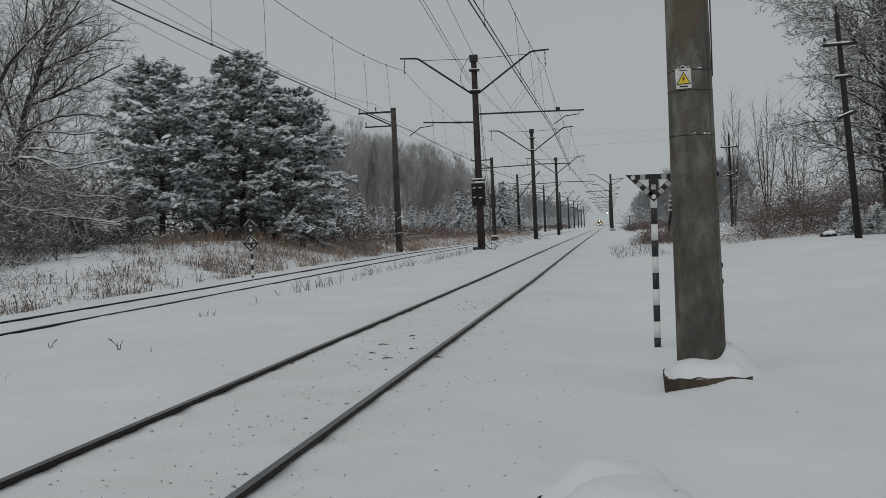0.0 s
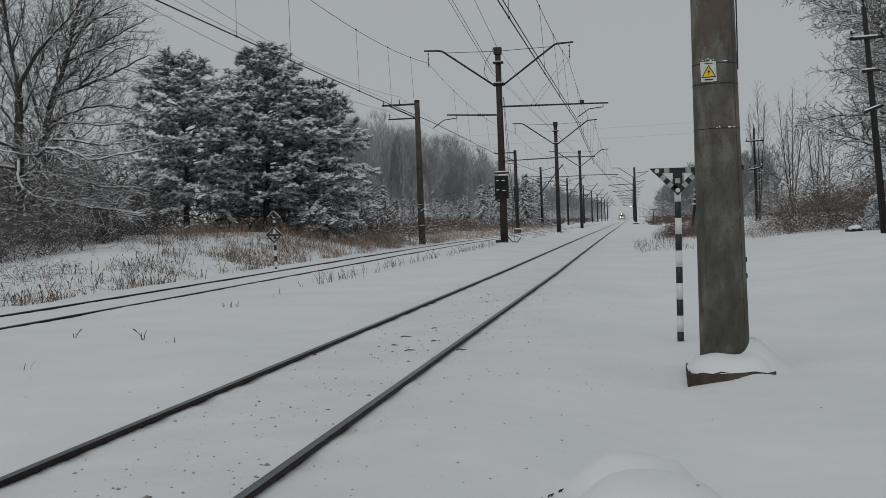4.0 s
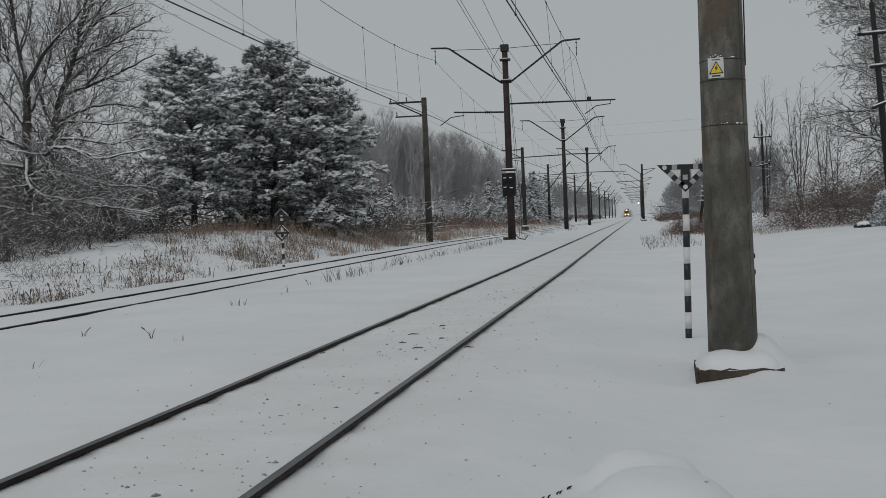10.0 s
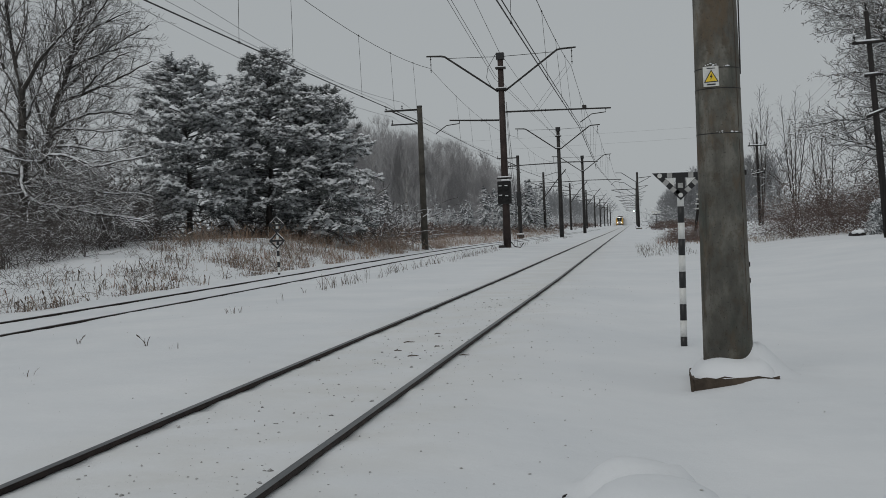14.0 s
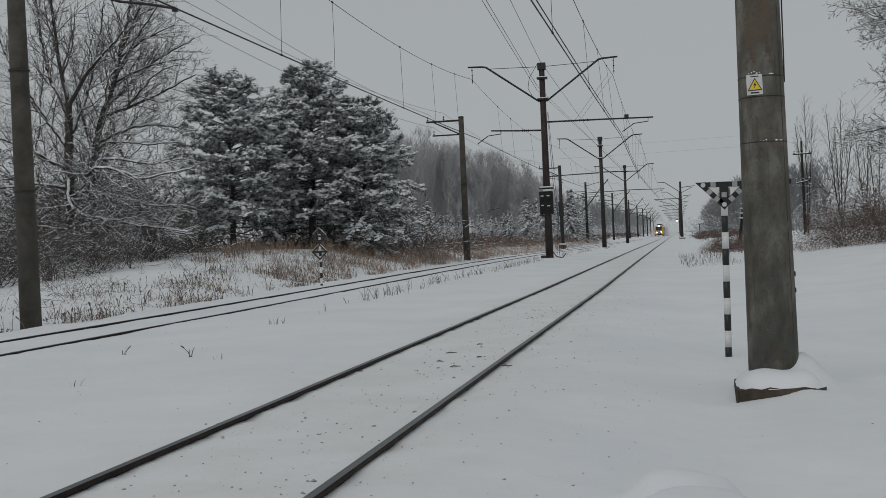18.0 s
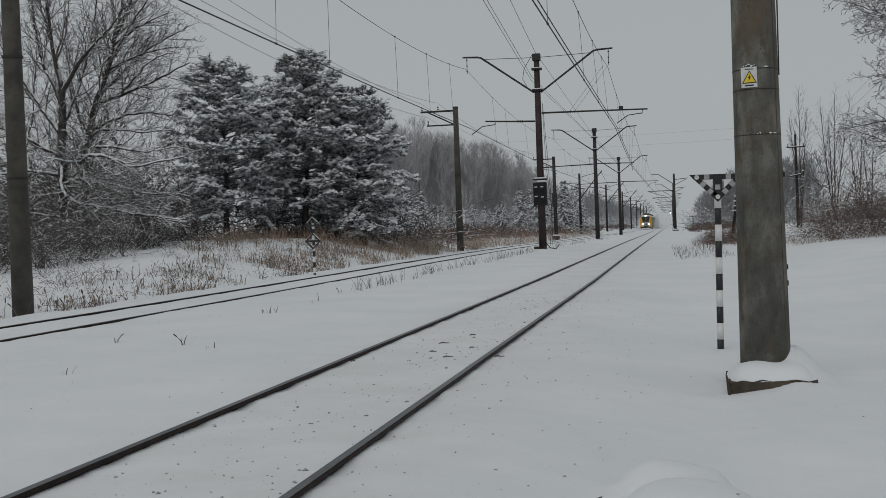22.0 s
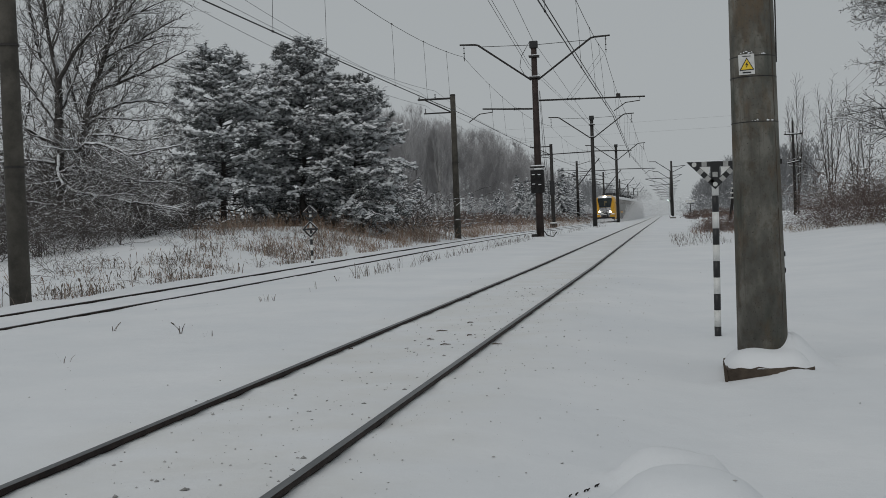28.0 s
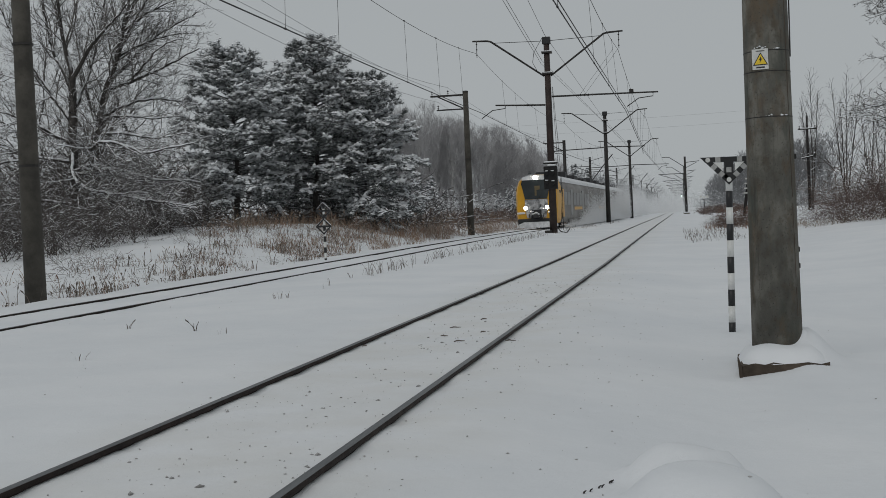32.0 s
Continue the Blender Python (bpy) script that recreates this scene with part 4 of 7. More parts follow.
def snow_strips(r, P0, P1, R0, R1, chance, extra=0.008):
    """Ridges of snow along the upper side of branches that are not steep."""
    d = P1 - P0
    flat = np.abs(d[:, 2]) < 0.8 * np.linalg.norm(d, axis=1)
    k = flat & (r.random(len(P0)) < chance)
    up = np.array([0, 0, 1.0])
    return tubes_np(P0[k] + up * (R0[k] * 0.75 + 0.004)[:, None], P1[k] + up * (R1[k] * 0.75 + 0.004)[:, None], R0[k] * 0.62 + extra, R1[k] * 0.62 + extra, 3)


def bare_tree(name, x, y, high, radius, seed, kids=(1.6, 1.3, 1.4, 1.3), depth=4, droop=(0, 0.03, 0.02, 0.0, 0.0), wander=0.16, lean=(0, 0), label="", bark=None, twig=None, forks=1, open_up=0.3, minr=0.007, low=0.22, upright=1.0):
    r = np.random.default_rng(seed)
    segs = []
    for k in range(forks):
        a = 2.4 * k + r.uniform(0, 1)
        d = np.array([lean[0] + (open_up * math.cos(a) if forks > 1 else 0), lean[1] + (open_up * math.sin(a) if forks > 1 else 0), 1.0])
        branch_out(r, segs, np.array([0.0, 0.0, 0.0]), d / np.linalg.norm(d), high * (1 if k == 0 else r.uniform(0.75, 0.95)), radius * (1 if k == 0 else 0.8), 0, depth, (kids, droop, wander, minr, low, upright))
    t = thing(name, pose(x, y, float(ground_z(x, y)) - 0.15), label, "tree", "bare trees")
    v, f = join_np(limbs_np([q for q in segs if q[4] <= 1], 7, 5))
    part_np("trunk", v, f, bark or M_BARK, t, "dark trunk and limbs with snow on top", True)
    thin = [q for q in segs if q[4] > 1]
    if thin:
        v, f = tubes_np([q[0] for q in thin], [q[1] for q in thin], [q[2] for q in thin], [q[3] for q in thin], 3)
        part_np("crown", v, f, twig or M_TWIG, t, "fine bare twigs dusted with snow")
    return t


def colonise(r, targets, trunk, step, reach, kill, rounds=140, lift=0.05):
    """Branches grow step by step towards free space in the crown."""
    nodes, parent, kids = [np.array(p, float) for p in trunk], [i - 1 for i in range(len(trunk))], [0] * len(trunk)
    heading = [np.array([0, 0, 0.4])] * len(trunk)
    T = np.array(targets)
    N = np.array(nodes)
    D = np.linalg.norm(T[:, None] - N[None], axis=2)
    near, dist = D.argmin(1), D.min(1)
    for _ in range(rounds):
        act = dist < reach
        if not act.any():
            act = dist < dist.min() + step
        way = T[act] - np.array(nodes)[near[act]]
        way /= np.linalg.norm(way, axis=1, keepdims=True) + 1e-9
        total = np.zeros((len(nodes), 3))
        np.add.at(total, near[act], way)
        grown = []
        for i in np.unique(near[act]):
            if kids[i] >= 3:
                continue
            d = total[i] / (np.linalg.norm(total[i]) + 1e-9) + heading[i] * 0.55 + r.normal(0, 0.34, 3) + np.array([0, 0, lift])
            d /= np.linalg.norm(d) + 1e-9
            grown.append((i, nodes[i] + d * step, d))
            kids[i] += 1
        if not grown:
            break
        base = len(nodes)
        for i, p, d in grown:
            nodes.append(p)
            heading.append(d)
            parent.append(int(i))
            kids.append(0)
        G = np.array([q[1] for q in grown])
        D = np.linalg.norm(T[:, None] - G[None], axis=2)
        k, m = D.argmin(1), D.min(1)
        closer = m < dist
        near, dist = np.where(closer, base + k, near), np.where(closer, m, dist)
        free = dist > kill
        T, near, dist = T[free], near[free], dist[free]
        if not len(T):
            break
    return np.array(nodes), np.array(parent)


def crown_points(r, n, blobs):
    """Random points in a few ellipsoids: centre and half sizes."""
    out = []
    size = [b[3] * b[4] * b[5] for b in blobs]
    for (x, y, z, a, b, c), w in zip(blobs, size):
        k = int(n * w / sum(size)) + 1
        d = r.normal(0, 1, (k, 3))
        d /= np.linalg.norm(d, axis=1, keepdims=True)
        d *= r.random((k, 1)) ** 0.42
        out.append(d * np.array([a, b, c]) + np.array([x, y, z]))
    return np.concatenate(out)


def spreading_tree(name, x, y, seed, trunk, blobs, n, label, step=0.36, reach=2.6, kill=0.5, tip=0.009, twigs=3, twig_len=0.5, power=2.08, lumps=0.0, leaves=0, trunk_r=None):
    r = np.random.default_rng(seed)
    P, par = colonise(r, crown_points(r, n, blobs), trunk, step, reach, kill)
    area = np.zeros(len(P))
    leaf = np.ones(len(P), bool)
    leaf[par[par >= 0]] = False
    area[leaf] = tip ** power
    for i in range(len(P) - 1, 0, -1):
        area[par[i]] += area[i]
    R = area ** (1 / power)
    i = np.arange(1, len(P))
    P0, P1, R0, R1 = P[par[i]], P[i], np.minimum(R[par[i]], R[i] * 1.35), R[i]
    # fine twigs on every thin shoot
    thin = R1 < tip * 2.6
    base = np.repeat(P1[thin], twigs, 0)
    along = np.repeat((P1 - P0)[thin], twigs, 0)
    along /= np.linalg.norm(along, axis=1, keepdims=True) + 1e-9
    d = along * 0.8 + r.normal(0, 0.55, along.shape)
    d[:, 2] += 0.12
    d /= np.linalg.norm(d, axis=1, keepdims=True)
    L = twig_len * r.uniform(0.5, 1.25, (len(base), 1))
    mid = base + d * L * 0.55
    d2 = d + r.normal(0, 0.35, d.shape)
    end = mid + d2 / np.linalg.norm(d2, axis=1, keepdims=True) * L * 0.5
    fine = (np.concatenate([base, mid]), np.concatenate([mid, end]), np.full(2 * len(base), tip * 0.75), np.full(2 * len(base), tip * 0.5))
    t = thing(name, pose(x, y, float(ground_z(x, y)) - 0.15), label, "tree", "bare trees")
    thick = R1 >= 0.03
    v1 = tubes_np(P0[thick], P1[thick], R0[thick], R1[thick], 7)
    part_np("trunk", *v1, M_BARK, t, "dark trunk and limbs with snow on top", True)
    v2 = tubes_np(P0[~thick], P1[~thick], R0[~thick], R1[~thick], 3)
    v3 = ribbons_np(r, *fine)
    part_np("crown", *join_np([v2, v3]), M_TWIG, t, "fine bare twigs lined with snow")
    if lumps:
        a = snow_strips(r, P0, P1, R0, R1, min(1.0, lumps * 1.6 + 0.2), 0.006 + 0.009 * lumps)
        k = r.random(len(fine[0])) < lumps * 0.4
        b = ribbons_np(r, fine[0][k] + np.array([0, 0, 0.008]), fine[1][k] + np.array([0, 0, 0.008]), fine[2][k] * 0.9, fine[3][k])
        tagged(part_np("branch_snow", *join_np([a, b]), M_SNOWCAP, t, "ridges of snow along the branches"), kind="stuff")
        flat = np.abs((P1 - P0)[:, 2]) < 0.75 * np.linalg.norm(P1 - P0, axis=1)
        pick = flat & (R1 < 0.12) & (r.random(len(P1)) < lumps)
        V, F = lumps_np(r, P1[pick] + np.stack([0 * R1[pick], 0 * R1[pick], R1[pick] * 0.8 + 0.02], 1), 0.03 + 0.08 * r.random(pick.sum()) + R1[pick] * 0.4, 0.5)
        tagged(part_np("snow", V, F, M_SNOWCAP, t, "snow lying in the forks"), kind="stuff")
    if leaves:
        C = end[r.integers(0, len(end), leaves)] + r.normal(0, 0.04, (leaves, 3))
        V, F = lumps_np(r, C, r.uniform(0.03, 0.075, leaves), 0.9)
        tagged(part_np("withered_leaves", V, F, M_LEAF, t, "withered brown leaf tufts"), kind="stuff")
    return t


def stem(h, lean=(0, 0), step=0.4):
    return [(lean[0] * k * step, lean[1] * k * step, k * step) for k in range(int(h / step) + 1)]


def sprouted(r, limbs, spec):
    """Chains of points for the limbs and all that sprouts from them, level by level."""
    chains = []
    for pts, r0, r1, snowy in limbs:
        pts = np.array(pts, float)
        s = np.concatenate([[0], np.cumsum(np.linalg.norm(np.diff(pts, axis=0), axis=1))])
        n = max(3, int(s[-1] / 0.28))
        u = np.linspace(0, s[-1], n + 1)
        smooth = np.stack([np.interp(u, s, pts[:, c]) for c in range(3)], 1)
        for _ in range(3):
            smooth[1:-1] = 0.5 * smooth[1:-1] + 0.25 * (smooth[:-2] + smooth[2:])
        smooth[1:] += np.cumsum(r.normal(0, 0.012, (n, 3)), 0) + r.normal(0, 0.02, (n, 3))
        chains.append((smooth, r0 + (r1 - r0) * (u / s[-1]) ** 0.8, 0, snowy))
    at = 0
    while at < len(chains):
        P, R, level, snowy = chains[at]
        at += 1
        if level >= len(spec):
            continue
        gap, first, share, extra, most, ang, lift, wob = spec[level]
        seg = np.linalg.norm(np.diff(P, axis=0), axis=1)
        s = np.concatenate([[0], np.cumsum(seg)])
        phi = r.uniform(0, 6.28)
        w = s[-1] * first
        while w < s[-1]:
            i = min(int(np.searchsorted(s, w)), len(P) - 1)
            d = P[i] - P[i - 1]
            d = d / (np.linalg.norm(d) + 1e-9)
            phi += 2.4 + r.normal(0, 0.5)
            a = np.cross(d, [0.3, 0.9, 0.2])
            a /= np.linalg.norm(a) + 1e-9
            side = a * math.cos(phi) + np.cross(d, a) * math.sin(phi)
            g = ang * r.uniform(0.7, 1.3)
            q = d * math.cos(g) + side * math.sin(g)
            long = min(most, share * (s[-1] - w) + extra) * r.uniform(0.55, 1.15)
            n = max(2, int(long / (0.22 if level < 2 else 0.16)))
            line, p = [P[i]], P[i]
            sway = r.normal(0, wob * 0.4, 3)
            for k in range(n):
                q = q + sway * 0.4 + r.normal(0, wob, 3) + np.array([0, 0, lift * (1 - 0.9 * snowy)])
                q = q / np.linalg.norm(q)
                p = p + q * long / n
                line.append(p)
            top = max(0.0085, min(R[i] * r.uniform(0.5, 0.7), 0.012 + 0.016 * long))
            chains.append((np.array(line), np.linspace(top, max(0.0055, top * 0.4), n + 1), level + 1, snowy))
            w += gap * r.uniform(0.6, 1.4)
    return chains


OAK_SPEC = ((0.29, 0.16, 0.42, 0.75, 2.8, 0.74, 0.06, 0.10), (0.23, 0.12, 0.45, 0.36, 1.4, 0.75, 0.05, 0.14), (0.17, 0.1, 0.4, 0.26, 0.6, 0.7, 0.03, 0.18))


def limbed_tree(name, x, y, seed, limbs, label, spec=OAK_SPEC, snow=0.5, leaves=0, leaf_size=0.05, stout=1.0):
    """A bare tree on drawn limbs (offsets from its foot, heights over the rails)."""
    r = np.random.default_rng(seed)
    z = float(ground_z(x, y)) - 0.15
    down = np.array([0, 0, z])
    chains = sprouted(r, [([np.array(p) - down for p in pts], a, b, s) for pts, a, b, s in limbs], spec)
    t = thing(name, pose(x, y, z), label, "tree", "bare trees")
    P0, P1 = np.concatenate([c[0][:-1] for c in chains]), np.concatenate([c[0][1:] for c in chains])
    R0, R1 = np.concatenate([c[1][:-1] for c in chains]), np.concatenate([c[1][1:] for c in chains])
    L = np.concatenate([np.full(len(c[0]) - 1, c[2]) for c in chains])
    W = np.concatenate([np.full(len(c[0]) - 1, c[3]) for c in chains])
    R0, R1 = np.where(L > 0, R0 * stout, R0), np.where(L > 0, R1 * stout, R1)
    k = L == 0
    part_np("trunk", *tubes_np(P0[k], P1[k], R0[k], R1[k], 8), M_BARK, t, "dark trunk and limbs", True)
    m, f = (L > 0) & (L < 3), L >= 3
    part_np("crown", *join_np([tubes_np(P0[m], P1[m], R0[m], R1[m], 3), ribbons_np(r, P0[f], P1[f], R0[f], R1[f])]), M_TWIG, t, "fine bare twigs")
    d = P1 - P0
    flat = np.clip(1.15 - 1.25 * np.abs(d[:, 2]) / (np.linalg.norm(d, axis=1) + 1e-9), 0, 1)
    chance = flat * (snow * np.where(L == 3, 0.45, 1.0) + W * np.array([0.85, 0.34, 0.1, 0.0])[np.minimum(L, 3)])
    k = (r.random(len(L)) < chance) & (L < 3)
    g = (r.random(len(L)) < chance) & (L >= 3)
    up = np.array([0, 0, 1.0])
    q = R0 * 0.7 + 0.006
    a = tubes_np(P0[k] + up * q[k, None], P1[k] + up * q[k, None], R0[k] * 0.75 + 0.007, R1[k] * 0.75 + 0.007, 4)
    b = ribbons_np(r, P0[g] + up * 0.007, P1[g] + up * 0.007, R0[g] * 0.9, R1[g] * 0.9)
    tagged(part_np("branch_snow", *join_np([a, b]), M_SNOWCAP, t, "ridges of snow along the branches"), kind="stuff")
    if leaves:
        ends = np.array([c[0][-1] for c in chains if c[2] >= 2])
        C = ends[r.integers(0, len(ends), leaves)] + r.normal(0, 0.05, (leaves, 3))
        tagged(part_np("withered_leaves", *lumps_np(r, C, leaf_size * r.uniform(0.5, 1.3, leaves), 0.9), M_LEAF, t, "withered brown leaf tufts"), kind="stuff")
        k = r.random(leaves) < 0.6
        tagged(part_np("snow", *lumps_np(r, C[k] + np.array([0, 0, leaf_size * 0.6]), leaf_size * r.uniform(0.6, 1.5, k.sum()), 0.6, False), M_SNOWCAP, t, "snow on the leaf tufts"), kind="stuff")
    return t


def round_limbs(seed, foot, high, n, reach, low, rise_to, r0, snowy=0.0, skirt=1.0, taper=0.6):
    """A trunk with limbs set spirally, the lower ones flatter."""
    r = np.random.default_rng(seed)
    trunk = [(r.normal(0, 0.02) * k, r.normal(0, 0.02) * k, foot + (high - foot) * k / 8) for k in range(9)]
    out = [(trunk, r0, 0.03, 0.0)]
    for k in range(n):
        u = (k + r.random()) / n
        h = low + (0.93 * high - low) * u
        b = np.array([np.interp(h, [q[2] for q in trunk], [q[c] for q in trunk]) for c in range(3)])
        a = 2.4 * k + r.normal(0, 0.3)
        long = reach * min(1.0, skirt + 0.9 * u) * (1 - taper * u ** 2.2) * r.uniform(0.75, 1.1)
        s0, s1 = rise_to[0] + (rise_to[1] - rise_to[0]) * u, r.normal(0.0, 0.12)
        pts, p, s = [b], b, s0
        for i in range(5):
            p = p + np.array([math.cos(a), math.sin(a), s]) / math.hypot(1, s) * long / 5
            a, s = a + r.normal(0, 0.14), s + s1 - 0.02
            pts.append(p)
        out.append((pts, max(0.03, r0 * 0.45 * (1 - 0.5 * u)), 0.014, snowy * (1 - u)))
    return out


# spreading trees behind the bank
OAK = "old bare oak with snow lying along its limbs"
OAK_LIMBS = [
    ([(0, 0, 0.3), (0.1, 0, 3.4), (0.2, 0, 6.8), (0.22, 0, 8.5)], 0.276, 0.165, 0),
    ([(0.22, 0, 8.4), (-0.24, 0.2, 10.2), (-0.43, 0.3, 12), (-0.7, 0.4, 14.2), (-0.8, 0.4, 15.8)], 0.12, 0.033, 0),
    ([(0.22, 0, 8.4), (0.9, -0.2, 9.2), (1.5, -0.5, 9.8), (2.7, -0.8, 10.7), (3.6, -1, 11.4)], 0.12, 0.033, 0),
    ([(0.15, 0, 8), (-0.8, 0.3, 9.7), (-1.3, 0.6, 11.3), (-1.5, 0.7, 13.2), (-1.6, 0.8, 14.8)], 0.095, 0.033, 0),
    ([(0.1, 0, 6.4), (-1.2, 0.5, 8), (-2.6, 0.8, 9.6), (-3.6, 1, 11.5), (-4.2, 1, 13)], 0.108, 0.033, 0),
    ([(0.1, 0, 5.4), (-1.5, -0.6, 6.4), (-3.2, -1, 7.2), (-4.6, -1.3, 7.6)], 0.096, 0.033, 0.3),
    ([(0.2, 0, 6.8), (0.4, 1.5, 9), (0.6, 2.6, 11.5), (0.8, 3, 13.5)], 0.096, 0.033, 0),
    ([(0.1, 0, 5.1), (0.5, -1, 3.9), (1.6, -2, 3.2), (3.3, -2, 2.95), (4.6, -2.2, 2.6), (6.7, -2.4, 2.3)], 0.09, 0.028, 1),
    ([(0, 0, 4.6), (-1.4, -1, 4.9), (-3, -1.4, 4.6), (-4.4, -1.6, 3.9)], 0.072, 0.028, 1),
    ([(0.1, 0, 4.0), (1.2, -1.2, 4.4), (2.6, -1.6, 4.1), (4, -2, 3.6)], 0.072, 0.028, 1),
    ([(0.1, 0, 2.6), (-1.2, -1.4, 2.9), (-2.8, -2, 2.6), (-4.4, -2.4, 2.0)], 0.06, 0.028, 1),
]
LEANING_LIMBS = [
    ([(0, 0, 0.4), (0.17, 0, 4.45), (0.38, 0, 6.56), (0.79, 0, 7.86), (1.39, 0, 9.14), (1.83, 0, 10.56), (2.23, 0, 12), (2.65, 0, 13.8), (2.9, 0, 15.4)], 0.228, 0.033, 0),
    ([(0.8, 0, 7.85), (1.9, 0, 8.2), (3.35, -0.2, 8.6), (4.6, -0.3, 9.06), (5.7, -0.3, 9.5)], 0.102, 0.028, 0.1),
    ([(1.0, 0, 8.3), (2.2, 0.5, 9.6), (3.4, 0.8, 10.6), (5.0, 1, 11.4)], 0.096, 0.028, 0),
    ([(1.4, 0, 9.2), (2.5, -0.5, 10.7), (3.6, -0.8, 11.9), (4.3, -1, 12.6)], 0.084, 0.028, 0),
    ([(1.9, 0, 10.8), (2.9, -0.3, 12.3), (3.5, -0.4, 13.8)], 0.072, 0.028, 0),
    ([(1.83, 0, 10.56), (3.0, -0.2, 11.2), (4.1, -0.4, 11.6), (4.8, -0.5, 11.8)], 0.066, 0.024, 0),
    ([(1.5, 0, 9.4), (2.8, 0.3, 10.1), (4.0, 0.5, 10.4), (5.0, 0.6, 10.4)], 0.066, 0.024, 0),
    ([(2.2, -0.1, 8.3), (3.6, -0.8, 9.2), (4.6, -1.1, 9.8), (5.3, -1.2, 9.8)], 0.06, 0.024, 0),
    ([(2.3, 0, 12.2), (3.4, 0.2, 12.8), (4.4, 0.3, 13.1)], 0.06, 0.024, 0),
    ([(0.4, 0, 6.6), (1.6, 0.6, 7.3), (3, 0.9, 7.5), (4.2, 1, 7.3), (5.0, 1, 7.1)], 0.084, 0.028, 0.3),
    ([(0.3, 0, 6.0), (1.2, -0.8, 6.6), (2.6, -1.2, 6.5), (3.8, -1.5, 6.2), (4.8, -1.6, 6.3)], 0.078, 0.028, 0.5),
    ([(0.15, 0, 4.7), (1.5, -3, 5.03), (2.2, -3, 5.3), (3.25, -3, 4.95), (4.0, -3, 4.5), (5.2, -3, 4.85), (6.3, -3, 5.0)], 0.102, 0.028, 1),
    ([(0.1, 0, 3.8), (1.2, -1.5, 4.2), (2.5, -2, 4.0), (4, -2.4, 3.5), (5.6, -2.6, 3.4)], 0.072, 0.028, 1),
    ([(0.15, 0, 3.0), (1.5, -1.8, 3.1), (3, -2.4, 2.9), (4.5, -3, 2.5), (6, -3, 2.2)], 0.066, 0.028, 1),
    ([(0.15, 0, 5.4), (1.3, -1.4, 5.8), (2.8, -2, 5.7), (4.2, -2.4, 5.3), (5.8, -2.4, 5.5)], 0.072, 0.028, 0.8),
]
limbed_tree("oak_tree", -27.4, 50.0, 11, OAK_LIMBS, OAK, snow=0.5, stout=1.0)
limbed_tree("oak_tree", -26.85, 51.0, 23, LEANING_LIMBS, "leaning bare oak with snow lying along its limbs", snow=0.5, stout=1.0)
limbed_tree("oak_tree", -35.2, 50.0, 31, round_limbs(31, 0.3, 14.0, 11, 5.0, 3.5, (0.25, 1.5), 0.2, 0.8), OAK, snow=0.35)
spreading_tree("oak_tree", -33.0, 66.0, 37, stem(4.0), [(0, 0, 8.5, 5, 4.5, 5.5)], 800, "bare snowy tree behind the oaks")
spreading_tree("oak_tree", -41.0, 70.0, 41, stem(4.0), [(0, 0, 8.5, 5.5, 4.5, 5.5)], 800, "bare snowy tree behind the oaks")
MAPLE = "bare tree with dense snowy boughs and withered leaf tufts"
MAPLE_SPEC = ((0.24, 0.15, 0.45, 0.45, 2.2, 0.75, 0.04, 0.12), (0.2, 0.12, 0.45, 0.25, 1.1, 0.8, 0.03, 0.15), (0.2, 0.1, 0.4, 0.2, 0.5, 0.8, 0.02, 0.18))
limbed_tree("maple_tree", 13.7, 60.0, 53, round_limbs(53, 0.3, 17.0, 50, 6.6, 2.8, (0.2, 0.95), 0.19, 0.3, 0.62, 0.3), MAPLE, MAPLE_SPEC, 1.0, 1900, 0.05, 1.6)
limbed_tree("maple_tree", 19.0, 62.0, 59, round_limbs(59, 0.3, 15.5, 36, 5.0, 2.2, (0.12, 1.3), 0.19, 0.3), MAPLE, MAPLE_SPEC, 0.9, 900, 0.05, 1.6)
spreading_tree("maple_tree", 18.0, 72.0, 61, stem(3.0), [(0, 0, 7.5, 5.0, 4.8, 6.2)], 1200, MAPLE, lumps=0.3, tip=0.011)


